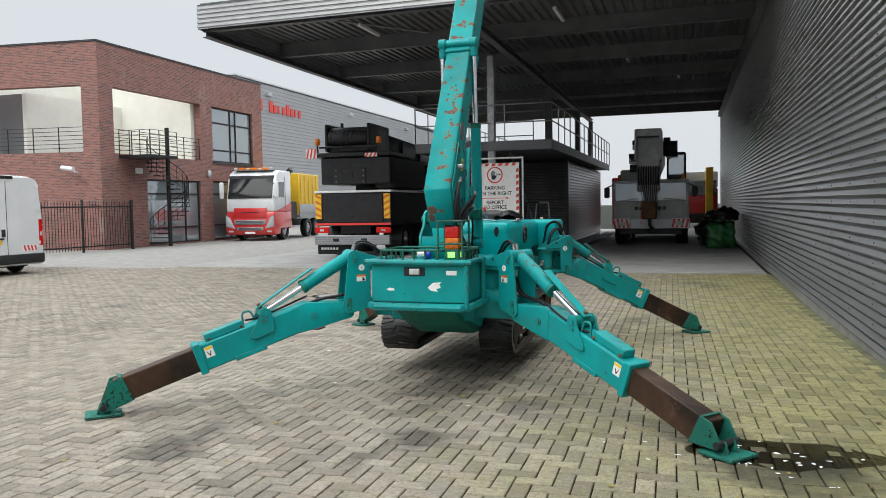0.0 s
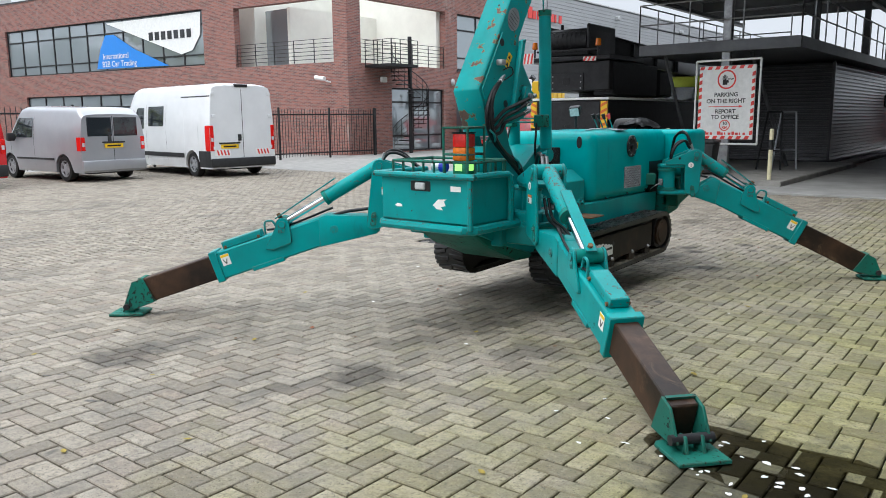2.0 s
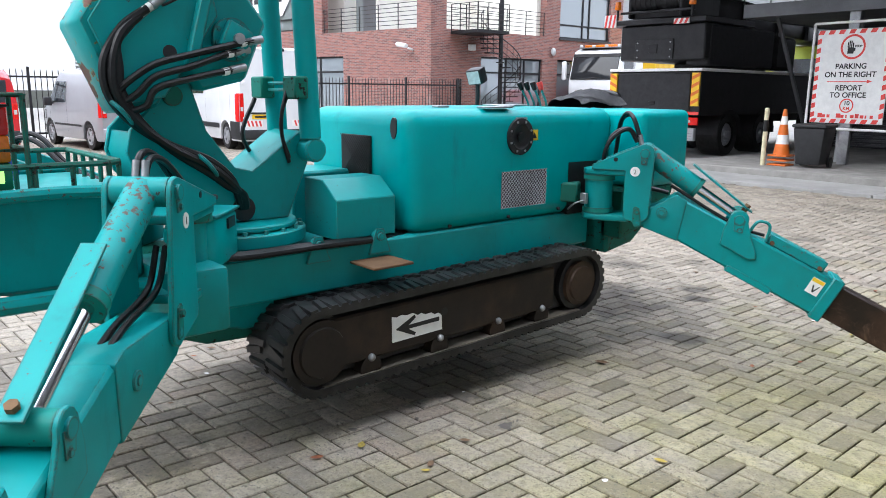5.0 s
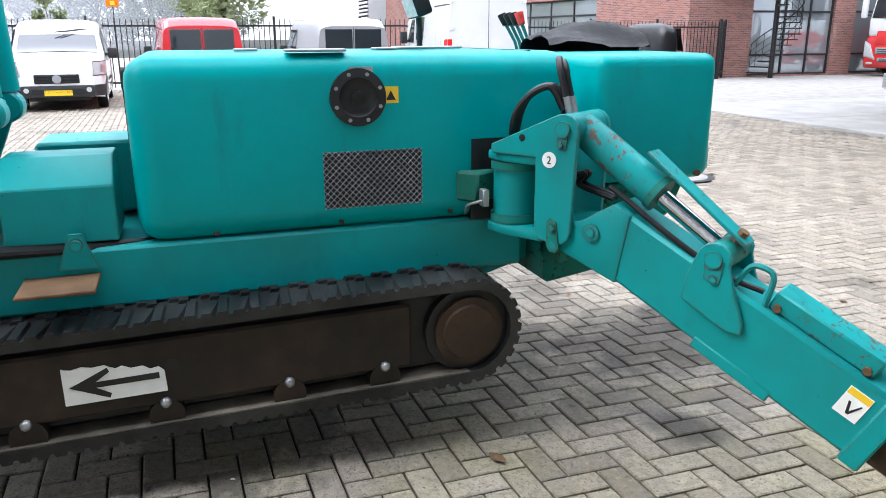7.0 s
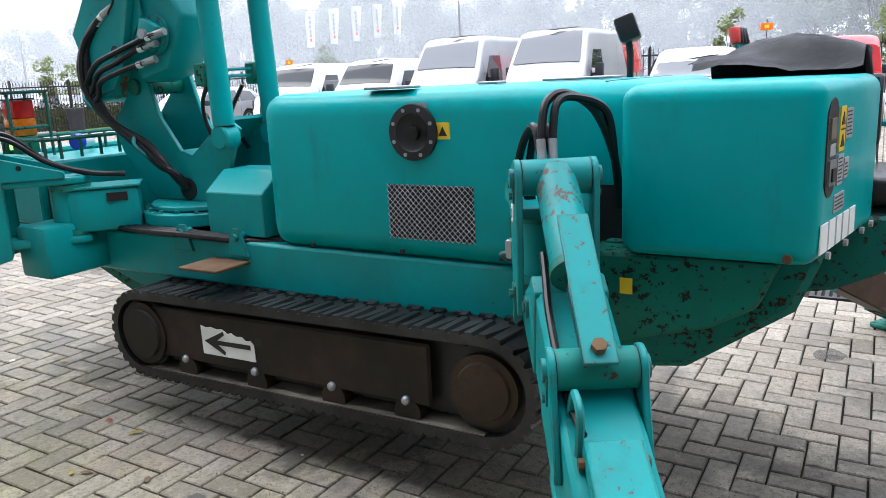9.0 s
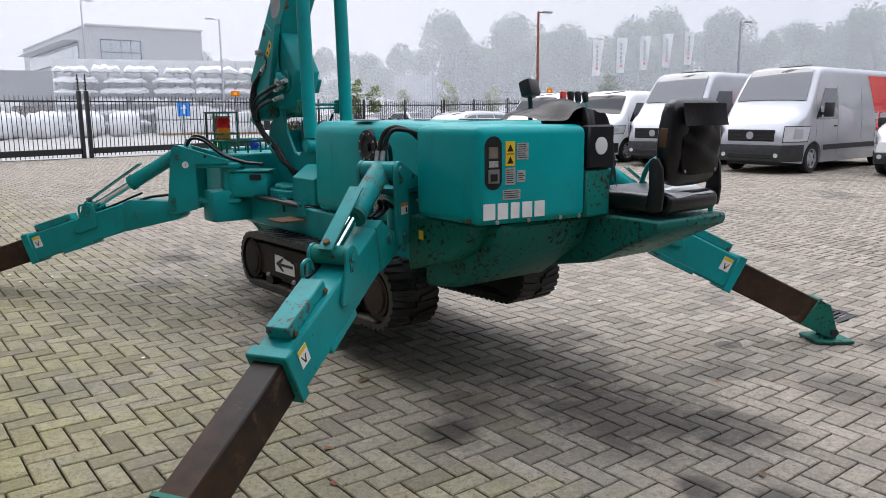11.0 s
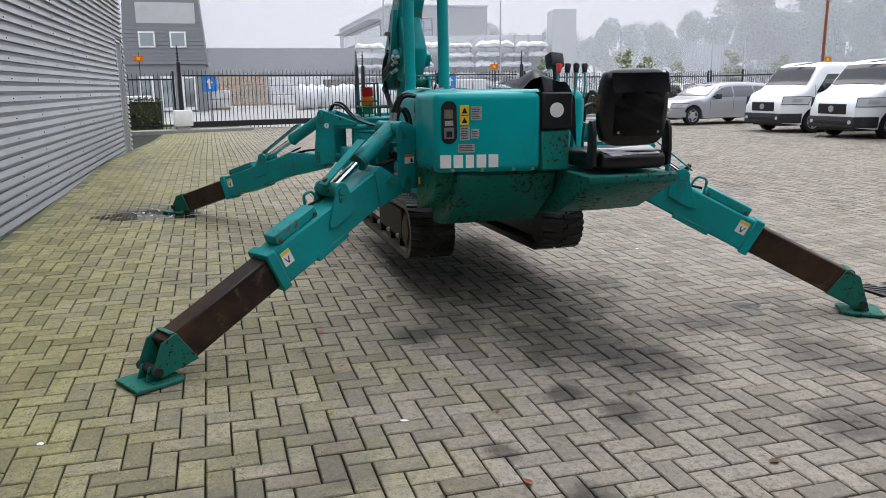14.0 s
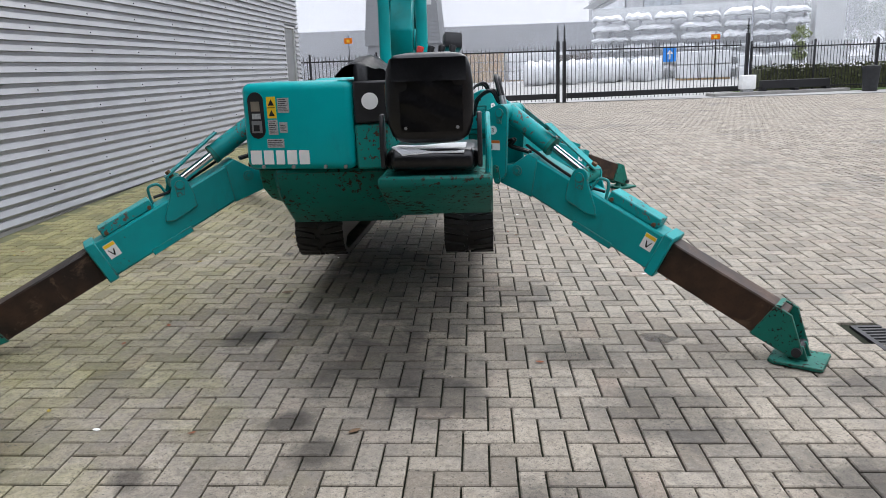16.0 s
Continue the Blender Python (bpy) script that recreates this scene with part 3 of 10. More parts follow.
for y0, y1, z0 in ((WY0, DY0 - 0.04, SILL), (DY0 - 0.04, DY1 + 0.04, 2.5)):
    bm = ribbed(bmesh.new(), lambda u, d, z: (WX - d, u, z), y0, y1, z0, 9.4, 0.1, 0.046)
    part("sheet_panel", bm, "clad", hall, smooth=0)
bm = bmesh.new()
for k in range(14):
    yy = DY1 + 0.25 + 1.16 * k
    for j in range(30):
        z = 0.33 + 0.2 * j
        bx(bm, WX - 0.043, WX - 0.02, yy - 0.006 + 0.02 * (j % 2), yy + 0.006 + 0.02 * (j % 2), z + 0.032, z + 0.044)
tagged(part("screws", bm, "blackmetal", hall, smooth=0), kind="stuff")

bm = bmesh.new()
rows = [[bm.verts.new((x, -15.0 + 0.4 * k, ground_z(x, -15.0 + 0.4 * k) - 0.0035)) for x in (WX - 0.32, WX - 0.16, WX - 0.01)] for k in range(82)]
for a, b in zip(rows, rows[1:]):
    for k in range(2):
        bm.faces.new((a[k], a[k + 1], b[k + 1], b[k]))
part("wall_foot", bm, "mosssand", hall, "mossy sand strip along the wall")

# ---------- canopy ----------
CX0, CX1, CY0, CY1, CZ = -10.8, 2.66, 16.5, 42.0, 6.1
can = thing("canopy", "wide flat steel canopy with dark underside and ribbed fascia", "canopy", (-4, 28, CZ), kind="structure")
bm = bmesh.new()
xs = []
x = CX0
while x < CX1 - 0.2:
    xs += [(x, 0), (x + 0.10, 0), (x + 0.14, 0.06), (x + 0.20, 0.06)]
    x += 0.24
a = [bm.verts.new((x, CY0 + 0.05, CZ + 0.42 + d)) for x, d in xs]
b = [bm.verts.new((x, CY1, CZ + 0.42 + d)) for x, d in xs]
for k in range(len(xs) - 1):
    bm.faces.new((a[k], a[k + 1], b[k + 1], b[k]))
part("roof_deck", bm, "canopydeck", can, smooth=0)
part("roof_top", bx(bmesh.new(), CX0, CX1, CY0 + 0.05, CY1, CZ + 0.52, CZ + 0.68), "canopy", can)
for yy in (CY0 + 0.25, 20.4, 24.4, 28.4, 32.4, 36.4, 40.4):
    bm = bx(bmesh.new(), CX0 + 0.1, CX1, yy - 0.06, yy + 0.06, CZ + 0.40, CZ + 0.415)
    bx(bm, CX0 + 0.1, CX1, yy - 0.08, yy + 0.08, CZ + 0.0, CZ + 0.018)
    bx(bm, CX0 + 0.1, CX1, yy - 0.006, yy + 0.006, CZ + 0.018, CZ + 0.40)
    part("beam", bm, "canopy", can, smooth=0)
for xx in (CX0 + 0.12, -4.05, CX1 - 0.14):
    bm = bx(bmesh.new(), xx - 0.10, xx + 0.10, CY0 + 0.1, CY1, CZ - 0.16, CZ - 0.14)
    bx(bm, xx - 0.10, xx + 0.10, CY0 + 0.1, CY1, CZ - 0.02, CZ - 0.001)
    bx(bm, xx - 0.008, xx + 0.008, CY0 + 0.1, CY1, CZ - 0.14, CZ - 0.02)
    part("beam", bm, "canopy", can, smooth=0)
for fy, fx0, fx1 in ((CY0, CX0 - 0.05, CX1),):
    bm = ribbed(bmesh.new(), lambda u, d, z: (u, fy - d, z), fx0, fx1, CZ + 0.03, CZ + 0.68, 0.11, 0.025)
    part("fascia", bm, "fascia", can, "light grey ribbed fascia", smooth=0)
bm = ribbed(bmesh.new(), lambda u, d, z: (CX0 - 0.05 - d, u, z), CY0, CY1, CZ + 0.03, CZ + 0.68, 0.11, 0.025)
part("fascia", bm, "fascia", can, "light grey ribbed fascia", smooth=0)
for xx, yy in ((-4.58, 21.85), (-4.05, 28.4), (-4.05, 36.4), (-4.05, 41.5)):
    bm = bx(bmesh.new(), xx - 0.10, xx + 0.10, yy - 0.11, yy - 0.095, 0, CZ - 0.16)
    bx(bm, xx - 0.10, xx + 0.10, yy + 0.095, yy + 0.11, 0, CZ - 0.16)
    bx(bm, xx - 0.006, xx + 0.006, yy - 0.095, yy + 0.095, 0, CZ - 0.16)
    bx(bm, xx - 0.2, xx + 0.2, yy - 0.2, yy + 0.2, 0, 0.02)
    part("column", bm, "steel" if yy < 25 else "canopy", can, smooth=0)
for xx, yy in ((-7.4, 19.4), (-6.0, 22.6), (-2.2, 19.6), (-1.0, 26.4), (0.6, 30.5), (-7.4, 30.4)):
    bm = bx(bmesh.new(), xx - 0.05, xx + 0.05, yy - 0.7, yy + 0.7, CZ + 0.30, CZ + 0.38)
    solid("strip_light", bev(bm, 0.012), "white", "slim white strip light under the canopy roof", "lamp", group="canopy strip lights")
bm = tube(bmesh.new(), [(-9.0, 16.8, CZ + 0.36), (-6.1, 20.3, CZ + 0.36), (-3.9, 23.0, CZ + 0.36)], 0.03)
solid("roof_conduit", bm, "steel", "thin grey conduit below the canopy deck", "pipe")

# ---------- kiosk with roof platform ----------
kio = thing("kiosk", "charcoal ribbed store block with a railed roof platform", "kiosk", (-5.2, 29, 0), kind="structure")
KX0, KX1, KY0, KY1 = -7.2, -3.15, 27.2, 38.0
part("core", bx(bmesh.new(), KX0 + 0.03, KX1 - 0.03, KY0 + 0.03, KY1, 0, 3.1), "kiosk", kio)
part("sheet_panel", ribbed(bmesh.new(), lambda u, d, z: (u, KY0 + 0.02 - d, z), KX0, KX1, 0.12, 3.12, 0.11, 0.03), "kiosk", kio, smooth=0)
part("sheet_panel", ribbed(bmesh.new(), lambda u, d, z: (KX1 - 0.02 + d, u, z), KY0, KY1, 0.12, 3.12, 0.11, 0.03), "kiosk", kio, smooth=0)
part("sheet_panel", ribbed(bmesh.new(), lambda u, d, z: (KX0 + 0.02 - d, u, z), KY0, KY1, 0.12, 3.12, 0.11, 0.03), "kiosk", kio, smooth=0)
part("corner_post", bev(bx(bmesh.new(), KX1 - 0.05, KX1 + 0.03, KY0 - 0.03, KY0 + 0.05, 0.05, 3.14), 0.006), "kiosk", kio)
PX0, PX1, PY0, PY1, PZ = -6.9, -2.75, 21.6, 38.2, 3.18
bm = bx(bmesh.new(), PX0, PX1, PY0, PY1, PZ, PZ + 0.05)
bx(bm, PX0, PX1, PY0 - 0.01, PY0 + 0.06, PZ - 0.02, PZ + 0.26)
bx(bm, PX1 - 0.06, PX1 + 0.01, PY0 + 0.06, PY1, PZ - 0.02, PZ + 0.26)
bx(bm, PX0 - 0.01, PX0 + 0.06, PY0 + 0.06, PY1, PZ - 0.02, PZ + 0.26)
part("platform", bev(bm, 0.006), "canopy", kio, "dark steel platform deck")
bm = cy(bmesh.new(), (-3.6, 24.5, 0), (-4.2, 22.6, PZ), 0.05, seg=8)
cy(bm, (-6.4, 24.6, 0), (-6.4, 22.2, PZ), 0.05, seg=8)
part("brace", bm, "canopy", kio)


def railing(parent, p, q, z, h=1.05, rails=2, step=1.2, r=0.02, mat="steel", rr=None):
    p, q = Vector((*p, z)), Vector((*q, z))
    n = max(1, round((q - p).length / step))
    up = Vector((0, 0, h))
    for k in range(n + 1):
        a = p.lerp(q, k / n)
        part("rail_post", cy(bmesh.new(), a, a + up, r, seg=6), mat, parent)
    for k in range(rails):
        o = Vector((0, 0, h * (k + 1) / rails))
        part("rail", cy(bmesh.new(), p + o, q + o, rr or r, seg=6), mat, parent)


railing(kio, (PX0, PY0), (PX1, PY0), PZ + 0.26)
railing(kio, (PX1, PY0), (PX1, PY1), PZ + 0.26)
railing(kio, (PX0, PY0), (PX0, PY1), PZ + 0.26)
railing(kio, (PX0, 26.0), (PX1 - 1.4, 26.0), PZ + 0.26)
bm = bx(bmesh.new(), -6.8, -2.3, 18.95, 26.9, -0.1, 0.13)
bx(bm, -2.9, -2.55, 26.9, 39, -0.1, 0.13)
solid("kerb_island", bev(bm, 0.02), "kerb", "raised concrete island edged by a kerb", "kerb", "structure")

# ---------- brick office ----------
def brick_wall(parent, p, q, z0, z1, holes, thick=0.35, name="wall"):
    """A brick wall from p to q (outer face on the right hand) with openings (u0, u1, z0, z1) right through it."""
    p, q = Vector(p), Vector(q)
    L = (q - p).length
    d = (q - p) / L
    n = Vector((d.y, -d.x))
    us = sorted({0, L, *[h[0] for h in holes], *[h[1] for h in holes]})
    zs = sorted({z0, z1, *[h[2] for h in holes], *[h[3] for h in holes]})
    bm = bmesh.new()
    uvl = bm.loops.layers.uv.new("UVMap")

    def P(u, w, z):
        v = p + d * u - n * w
        return Vector((v.x, v.y, z))

    def quad(c, uv):
        f = bm.faces.new([bm.verts.new(P(*k)) for k in c])
        for lp, t in zip(f.loops, uv):
            lp[uvl].uv = t
    for i in range(len(us) - 1):
        for j in range(len(zs) - 1):
            um, zm = (us[i] + us[i + 1]) / 2, (zs[j] + zs[j + 1]) / 2
            if any(h[0] < um < h[1] and h[2] < zm < h[3] for h in holes):
                continue
            a, b2, c, e = us[i], us[i + 1], zs[j], zs[j + 1]
            quad([(a, 0, c), (b2, 0, c), (b2, 0, e), (a, 0, e)], [(a, c), (b2, c), (b2, e), (a, e)])
            quad([(a, thick, c), (a, thick, e), (b2, thick, e), (b2, thick, c)], [(a, c), (a, e), (b2, e), (b2, c)])
    for a, b2, c, e in holes:
        for u in (a, b2):
            quad([(u, 0, c), (u, thick, c), (u, thick, e), (u, 0, e)], [(0, c), (thick, c), (thick, e), (0, e)])
        for z in (c, e):
            quad([(a, 0, z), (b2, 0, z), (b2, thick, z), (a, thick, z)], [(a, 0), (b2, 0), (b2, thick), (a, thick)])
    quad([(0, 0, z1), (L, 0, z1), (L, thick, z1), (0, thick, z1)], [(0, 0), (L, 0), (L, thick), (0, thick)])
    return part(name, bm, "brick", parent, smooth=0), P


def window(parent, P, u0, u1, z0, z1, cols, rows, w=0.14, fr=0.07, mat="blackmetal", pane="window"):
    """A framed window in a wall opening; cols and rows are inner bars as shares."""
    bm = bmesh.new()

    def bar(a, b, c, e):
        lo = [P(a, w - 0.04, c), P(b, w - 0.04, c), P(b, w + 0.04, c), P(a, w + 0.04, c)]
        hi = [P(a, w - 0.04, e), P(b, w - 0.04, e), P(b, w + 0.04, e), P(a, w + 0.04, e)]
        lo, hi = [bm.verts.new(v) for v in lo], [bm.verts.new(v) for v in hi]
        bm.faces.new(lo[::-1]), bm.faces.new(hi)
        for k in range(4):
            bm.faces.new((lo[k], lo[(k + 1) % 4], hi[(k + 1) % 4], hi[k]))
    bar(u0, u0 + fr, z0, z1), bar(u1 - fr, u1, z0, z1)
    bar(u0 + fr, u1 - fr, z0, z0 + fr), bar(u0 + fr, u1 - fr, z1 - fr, z1)
    cu = [u0 + fr] + [u0 + (u1 - u0) * c for c in cols] + [u1 - fr]
    for c in cols:
        bar(u0 + (u1 - u0) * c - fr / 2, u0 + (u1 - u0) * c + fr / 2, z0 + fr, z1 - fr)
    for r in rows:
        zz = z0 + (z1 - z0) * r
        for a, b in zip(cu, cu[1:]):
            bar(a + (fr / 2 if a != u0 + fr else 0), b - (fr / 2 if b != u1 - fr else 0), zz - fr / 2, zz + fr / 2)
    wdw = part("window", bm, mat, parent, smooth=0)
    for a, b in zip(cu, cu[1:]):
        g = bmesh.new()
        g.faces.new([g.verts.new(P(*k)) for k in ((a, w + 0.005, z0 + fr), (b, w + 0.005, z0 + fr), (b, w + 0.005, z1 - fr), (a, w + 0.005, z1 - fr))])
        part("pane", g, pane, wdw, smooth=0)
    return wdw


office = thing("office_building", "two-storey red-brown brick office with a roof terrace", "building", (-30, 28, 0), kind="structure")
EX, EY0, EY1, TOP = -21.3, 24.5, 36.6, 8.28
SX1, SY1 = -48.8, 21.0
# east face
_, PE = brick_wall(office, (EX, EY0), (EX, EY1), 0, TOP, [(25.3 - EY0, 31.1 - EY0, 3.92, 6.6), (32.03 - EY0, 35.65 - EY0, 3.9, 6.6), (27.2 - EY0, 30.95 - EY0, 0.05, 2.92), (31.95 - EY0, 35.2 - EY0, 0.05, 2.95)])
window(office, PE, 32.03 - EY0, 35.65 - EY0, 3.9, 6.6, [0.47, 0.6], [0.22, 0.72])
window(office, PE, 27.2 - EY0, 30.95 - EY0, 0.05, 2.92, [0.42, 0.72], [0.25, 0.78])
window(office, PE, 31.95 - EY0, 35.2 - EY0, 0.05, 2.95, [0.5], [0.25, 0.78])
SL = math.hypot(EX - SX1, EY0 - SY1)
s = lambda u: SL - u      # metres along the south face from the corner
_, PS = brick_wall(office, (SX1, SY1), (EX, EY0), 0, TOP, [(s(6.6), s(0.75), 3.95, 6.6), (s(25.6), s(8.7), 4.15, 6.75), (s(24), s(5.2), 0.3, 2.95)])
window(office, PS, s(25.6), s(8.7), 4.15, 6.75, [k / 11 for k in range(1, 11)], [0.2, 0.74])
window(office, PS, s(24), s(5.2), 0.3, 2.95, [k / 11 for k in range(1, 11)], [0.75])
# terrace behind the two openings
bm = bmesh.new()
bx(bm, -27.8, EX - 0.36, 25.05, 31.0, 3.7, 3.9)
part("terrace_floor", bm, "concrete", office)
bm = bmesh.new()
bx(bm, -25.9, -25.7, 25.2, 31.4, 3.9, 6.62)
bx(bm, -25.7, EX - 0.36, 31.15, 31.4, 3.9, 6.62)
part("terrace_wall", bm, "render", office, "cream plastered terrace wall")
bm = bx(bmesh.new(), -27.7, -26.0, 25.4, 25.6, 3.9, 6.62)
part("terrace_door", bm, "window", office, "glazed terrace door")
bm = bmesh.new()
bx(bm, SX1, EX - 0.4, 30.9, EY1, -0.1, TOP - 0.3)
bx(bm, SX1, -27.9, 24.9, 30.9, -0.1, TOP - 0.3)
bx(bm, -27.9, EX - 0.4, 25.2, 30.9, -0.1, 3.6)
part("inner_rooms", bm, "render", office)
bm = bmesh.new()
bx(bm, EX - 0.42, EX + 0.03, EY0 - 0.02, EY1 + 0.02, TOP, TOP + 0.07)
part("roof_edge", bm, "kiosk", office)
part("roof_edge", prism(bmesh.new(), [(0, -0.03), (SL, -0.03), (SL, 0.4), (0, 0.4)], TOP + 0.001, TOP + 0.07, lambda u, v, w: PS(u, v, w)), "kiosk", office)
bm = bx(bmesh.new(), SX1, EX - 0.36, 31.2, EY1, TOP - 0.28, TOP - 0.05)
bx(bm, SX1, -27.9, 24.9, 31.19, TOP - 0.28, TOP - 0.05)
part("roof", bm, "kiosk", office)
part("sill", bx(bmesh.new(), EX - 0.1, EX + 0.06, 31.98, 35.7, 3.82, 3.9), "kiosk", office)
for (a, b) in (((EX - 0.12, 25.3), (EX - 0.12, 31.1)),):
    railing(office, a, b, 3.92, 1.0, 6, 1.1, 0.022, "fence", 0.013)
d0, d1 = PS(s(6.6), 0.12, 0), PS(s(0.75), 0.12, 0)
railing(office, (d0.x, d0.y), (d1.x, d1.y), 3.95, 1.0, 6, 1.3, 0.022, "fence", 0.013)
# window graphics on the south strip window
bm = bmesh.new()
bm.faces.new([bm.verts.new(PS(s(u), 0.09, z)) for u, z in ((17.2, 4.3), (11.4, 4.25), (14.0, 5.2), (15.6, 6.0), (16.3, 6.0), (16.8, 5.3))])
part("window_graphic", bm, "blue", office, "blue curved window film", smooth=0)
bm = bmesh.new()
bm.faces.new([bm.verts.new(PS(s(u), 0.09, z)) for u, z in ((16.2, 6.6), (8.9, 6.65), (9.0, 5.6), (9.6, 4.9), (10.4, 4.75), (11.2, 5.0))])
part("window_graphic", bm, "white", office, "white curved window film", smooth=0)
dS = (Vector((EX, EY0)) - Vector((SX1, SY1))).normalized()
mS = lambda u, z, out=0.11: Matrix.Translation(PS(s(u), 0.09 - out + 0.09, z)) @ Matrix(((dS.x, 0, dS.y, 0), (dS.y, 0, -dS.x, 0), (0, 1, 0, 0), (0, 0, 0, 1)))
letters("window_lettering", "International", 0.42, "white", mS(16.6, 4.78), office, 0.002)
letters("window_lettering", "B2B Car Trading", 0.42, "white", mS(16.7, 4.38), office, 0.002)
bm = bmesh.new()
for k in range(7):
    c = PS(s(12.6 - k * 0.47), 0.075, 5.72)
    bx(bm, -0.16, 0.16, -0.003, 0.003, -0.2, 0.2, Matrix.Translation(c) @ Matrix.Rotation(math.atan2(dS.y, dS.x), 4, 'Z'))
part("window_logo", bm, "kiosk", office, "dark plain bars on the film", smooth=0)


def lamp_box(x, y, z, w, d, h):
    return bev(bx(bmesh.new(), x - w / 2, x + w / 2, y - d / 2, y + d / 2, z - h / 2, z + h / 2), 0.02)


cam_pos = PS(s(1.15), -0.32, 3.25)
bm = cy(bmesh.new(), cam_pos + Vector((-0.3, -0.1, 0.06)), cam_pos + Vector((0.28, -0.12, -0.02)), 0.09, seg=12)
cy(bm, PS(s(0.95), -0.02, 3.1), PS(s(0.95), -0.3, 3.15), 0.04, seg=8)
solid("security_camera", bm, "white", "white security camera on a wall bracket", "camera")
solid("wall_lamp", lamp_box(EX + 0.09, 26.6, 3.25, 0.18, 0.3, 0.24), "white", "small white lamp on the brick wall", "lamp", group="office wall lamps")
bm = bmesh.new()
bmesh.ops.create_uvsphere(bm, u_segments=12, v_segments=8, radius=0.14)
bmesh.ops.transform(bm, matrix=Matrix.Translation((EX + 0.1, 31.55, 3.28)) @ Matrix.Diagonal((0.6, 1, 1.3, 1)), verts=bm.verts)
solid("wall_lamp", bm, "cladlight", "round grey bulkhead lamp on the brick wall", "lamp", group="office wall lamps")

# spiral stair
st = thing("spiral_stair", "black steel spiral stair up to the terrace", "stairs", (EX + 0.85, 27.5, 0))
cxs, cys = EX + 0.85, 27.5
part("centre_post", cy(bmesh.new(), (cxs, cys, 0), (cxs, cys, 5.1), 0.09, seg=10), "fence", st)
N = 20
rail = []
for k in range(N):
    a0 = radians(200 - k * 19)
    z = 0.19 * (k + 1)
    bm = bmesh.new()
    pts = [(0.08, -0.04), (0.85, -0.16), (0.85, 0.16), (0.08, 0.04)]
    prism(bm, pts, z - 0.04, z, lambda u, v, w: (cxs + u * math.cos(a0) - v * math.sin(a0), cys + u * math.sin(a0) + v * math.cos(a0), w))
    part("tread", bm, "fence", st, smooth=0)
    o = Vector((cxs + 0.83 * math.cos(a0), cys + 0.83 * math.sin(a0), z))
    rail.append(o)
    part("baluster", cy(bmesh.new(), o, o + Vector((0, 0, 0.95)), 0.012, seg=5), "fence", st)
for h in (0.95, 0.7, 0.45, 0.22):
    part("handrail", tube(bmesh.new(), [o + Vector((0, 0, h)) for o in rail], 0.02 if h > 0.9 else 0.01, 6), "fence", st)
part("landing", bx(bmesh.new(), EX + 0.02, EX + 1.6, 25.5, 27.2, 3.72, 3.84), "fence", st)
railing(st, (EX + 1.58, 25.5), (EX + 1.58, 27.2), 3.84, 1.0, 5, 0.6, 0.02, "fence", 0.012)
railing(st, (EX + 0.05, 25.52), (EX + 1.58, 25.52), 3.84, 1.0, 5, 0.6, 0.02, "fence", 0.012)

# grey hall behind the office, with red lettering
GX, GY0, GY1, GZ = -30.0, 47.4, 118.0, 11.12
bm = ribbed(bmesh.new(), lambda u, d, z: (GX + d, u, z), GY0, GY1, 0, GZ, 0.28, 0.016)
bx(bm, -62, GX - 0.02, GY0, GY1, 0, GZ - 0.05)
gh = solid("hall_grey", bm, "hallgrey", "long light grey ribbed hall behind the office", "building", "structure", smooth=0)
part("roof_edge", bx(bmesh.new(), -62, GX + 0.06, GY0 - 0.05, GY1, GZ, GZ + 0.10), "cladlight", gh)
for k in range(3):
    lamp_y = GY0 + 4.2 + 15.0 * k
    part("wall_fitting", bev(bx(bmesh.new(), GX + 0.03, GX + 0.35, lamp_y, lamp_y + 0.45, GZ - 0.95, GZ - 0.65), 0.03), "cladlight", gh)
lt = thing("hall_lettering", "row of red raised plain bars on the grey hall", "sign", (GX, 52.0, 9.0))
for k in range(13):
    w, tall = (0.50, 0.0, 0.44, 0.30, 0.0, 0.55, 0.42, 0.20, 0.45, 0.45, 0.45, 0.20, 0.38)[k], k in (0, 3, 5, 9)
    if w:
        y = 48.75 + k * 0.655
        part("letter_bar", bx(bmesh.new(), GX + 0.03, GX + 0.09, y, y + w, 9.0, 9.85 if tall else 9.60), "signred", lt)
# slim ribbed tower beyond the office
bm = ribbed(bmesh.new(), lambda u, d, z: (u, 20.0 - d, z), -52.4, -49.6, 0, 14, 0.25, 0.05)
bx(bm, -52.4, -49.6, 20.0, 23, 0, 14)
solid("tower", bm, "cladlight", "tall grey ribbed sign tower", "tower", "structure", smooth=0)


# ---------- spider crane ----------
crane = thing("spider_crane", "teal crawler spider crane standing on four spread outriggers, worn paint", "crane", (-1.1, 7.4, 0.0))


def rounded_box(x0, x1, y0, y1, z0, z1, r=0.07, seg=3):
    return bev(bx(bmesh.new(), x0, x1, y0, y1, z0, z1), r, seg, 20)


def at_yz(x):
    """Outlines in the fore-and-aft plane: u = y, v = z, w across."""
    return lambda u, v, w: (x + w, u, v)


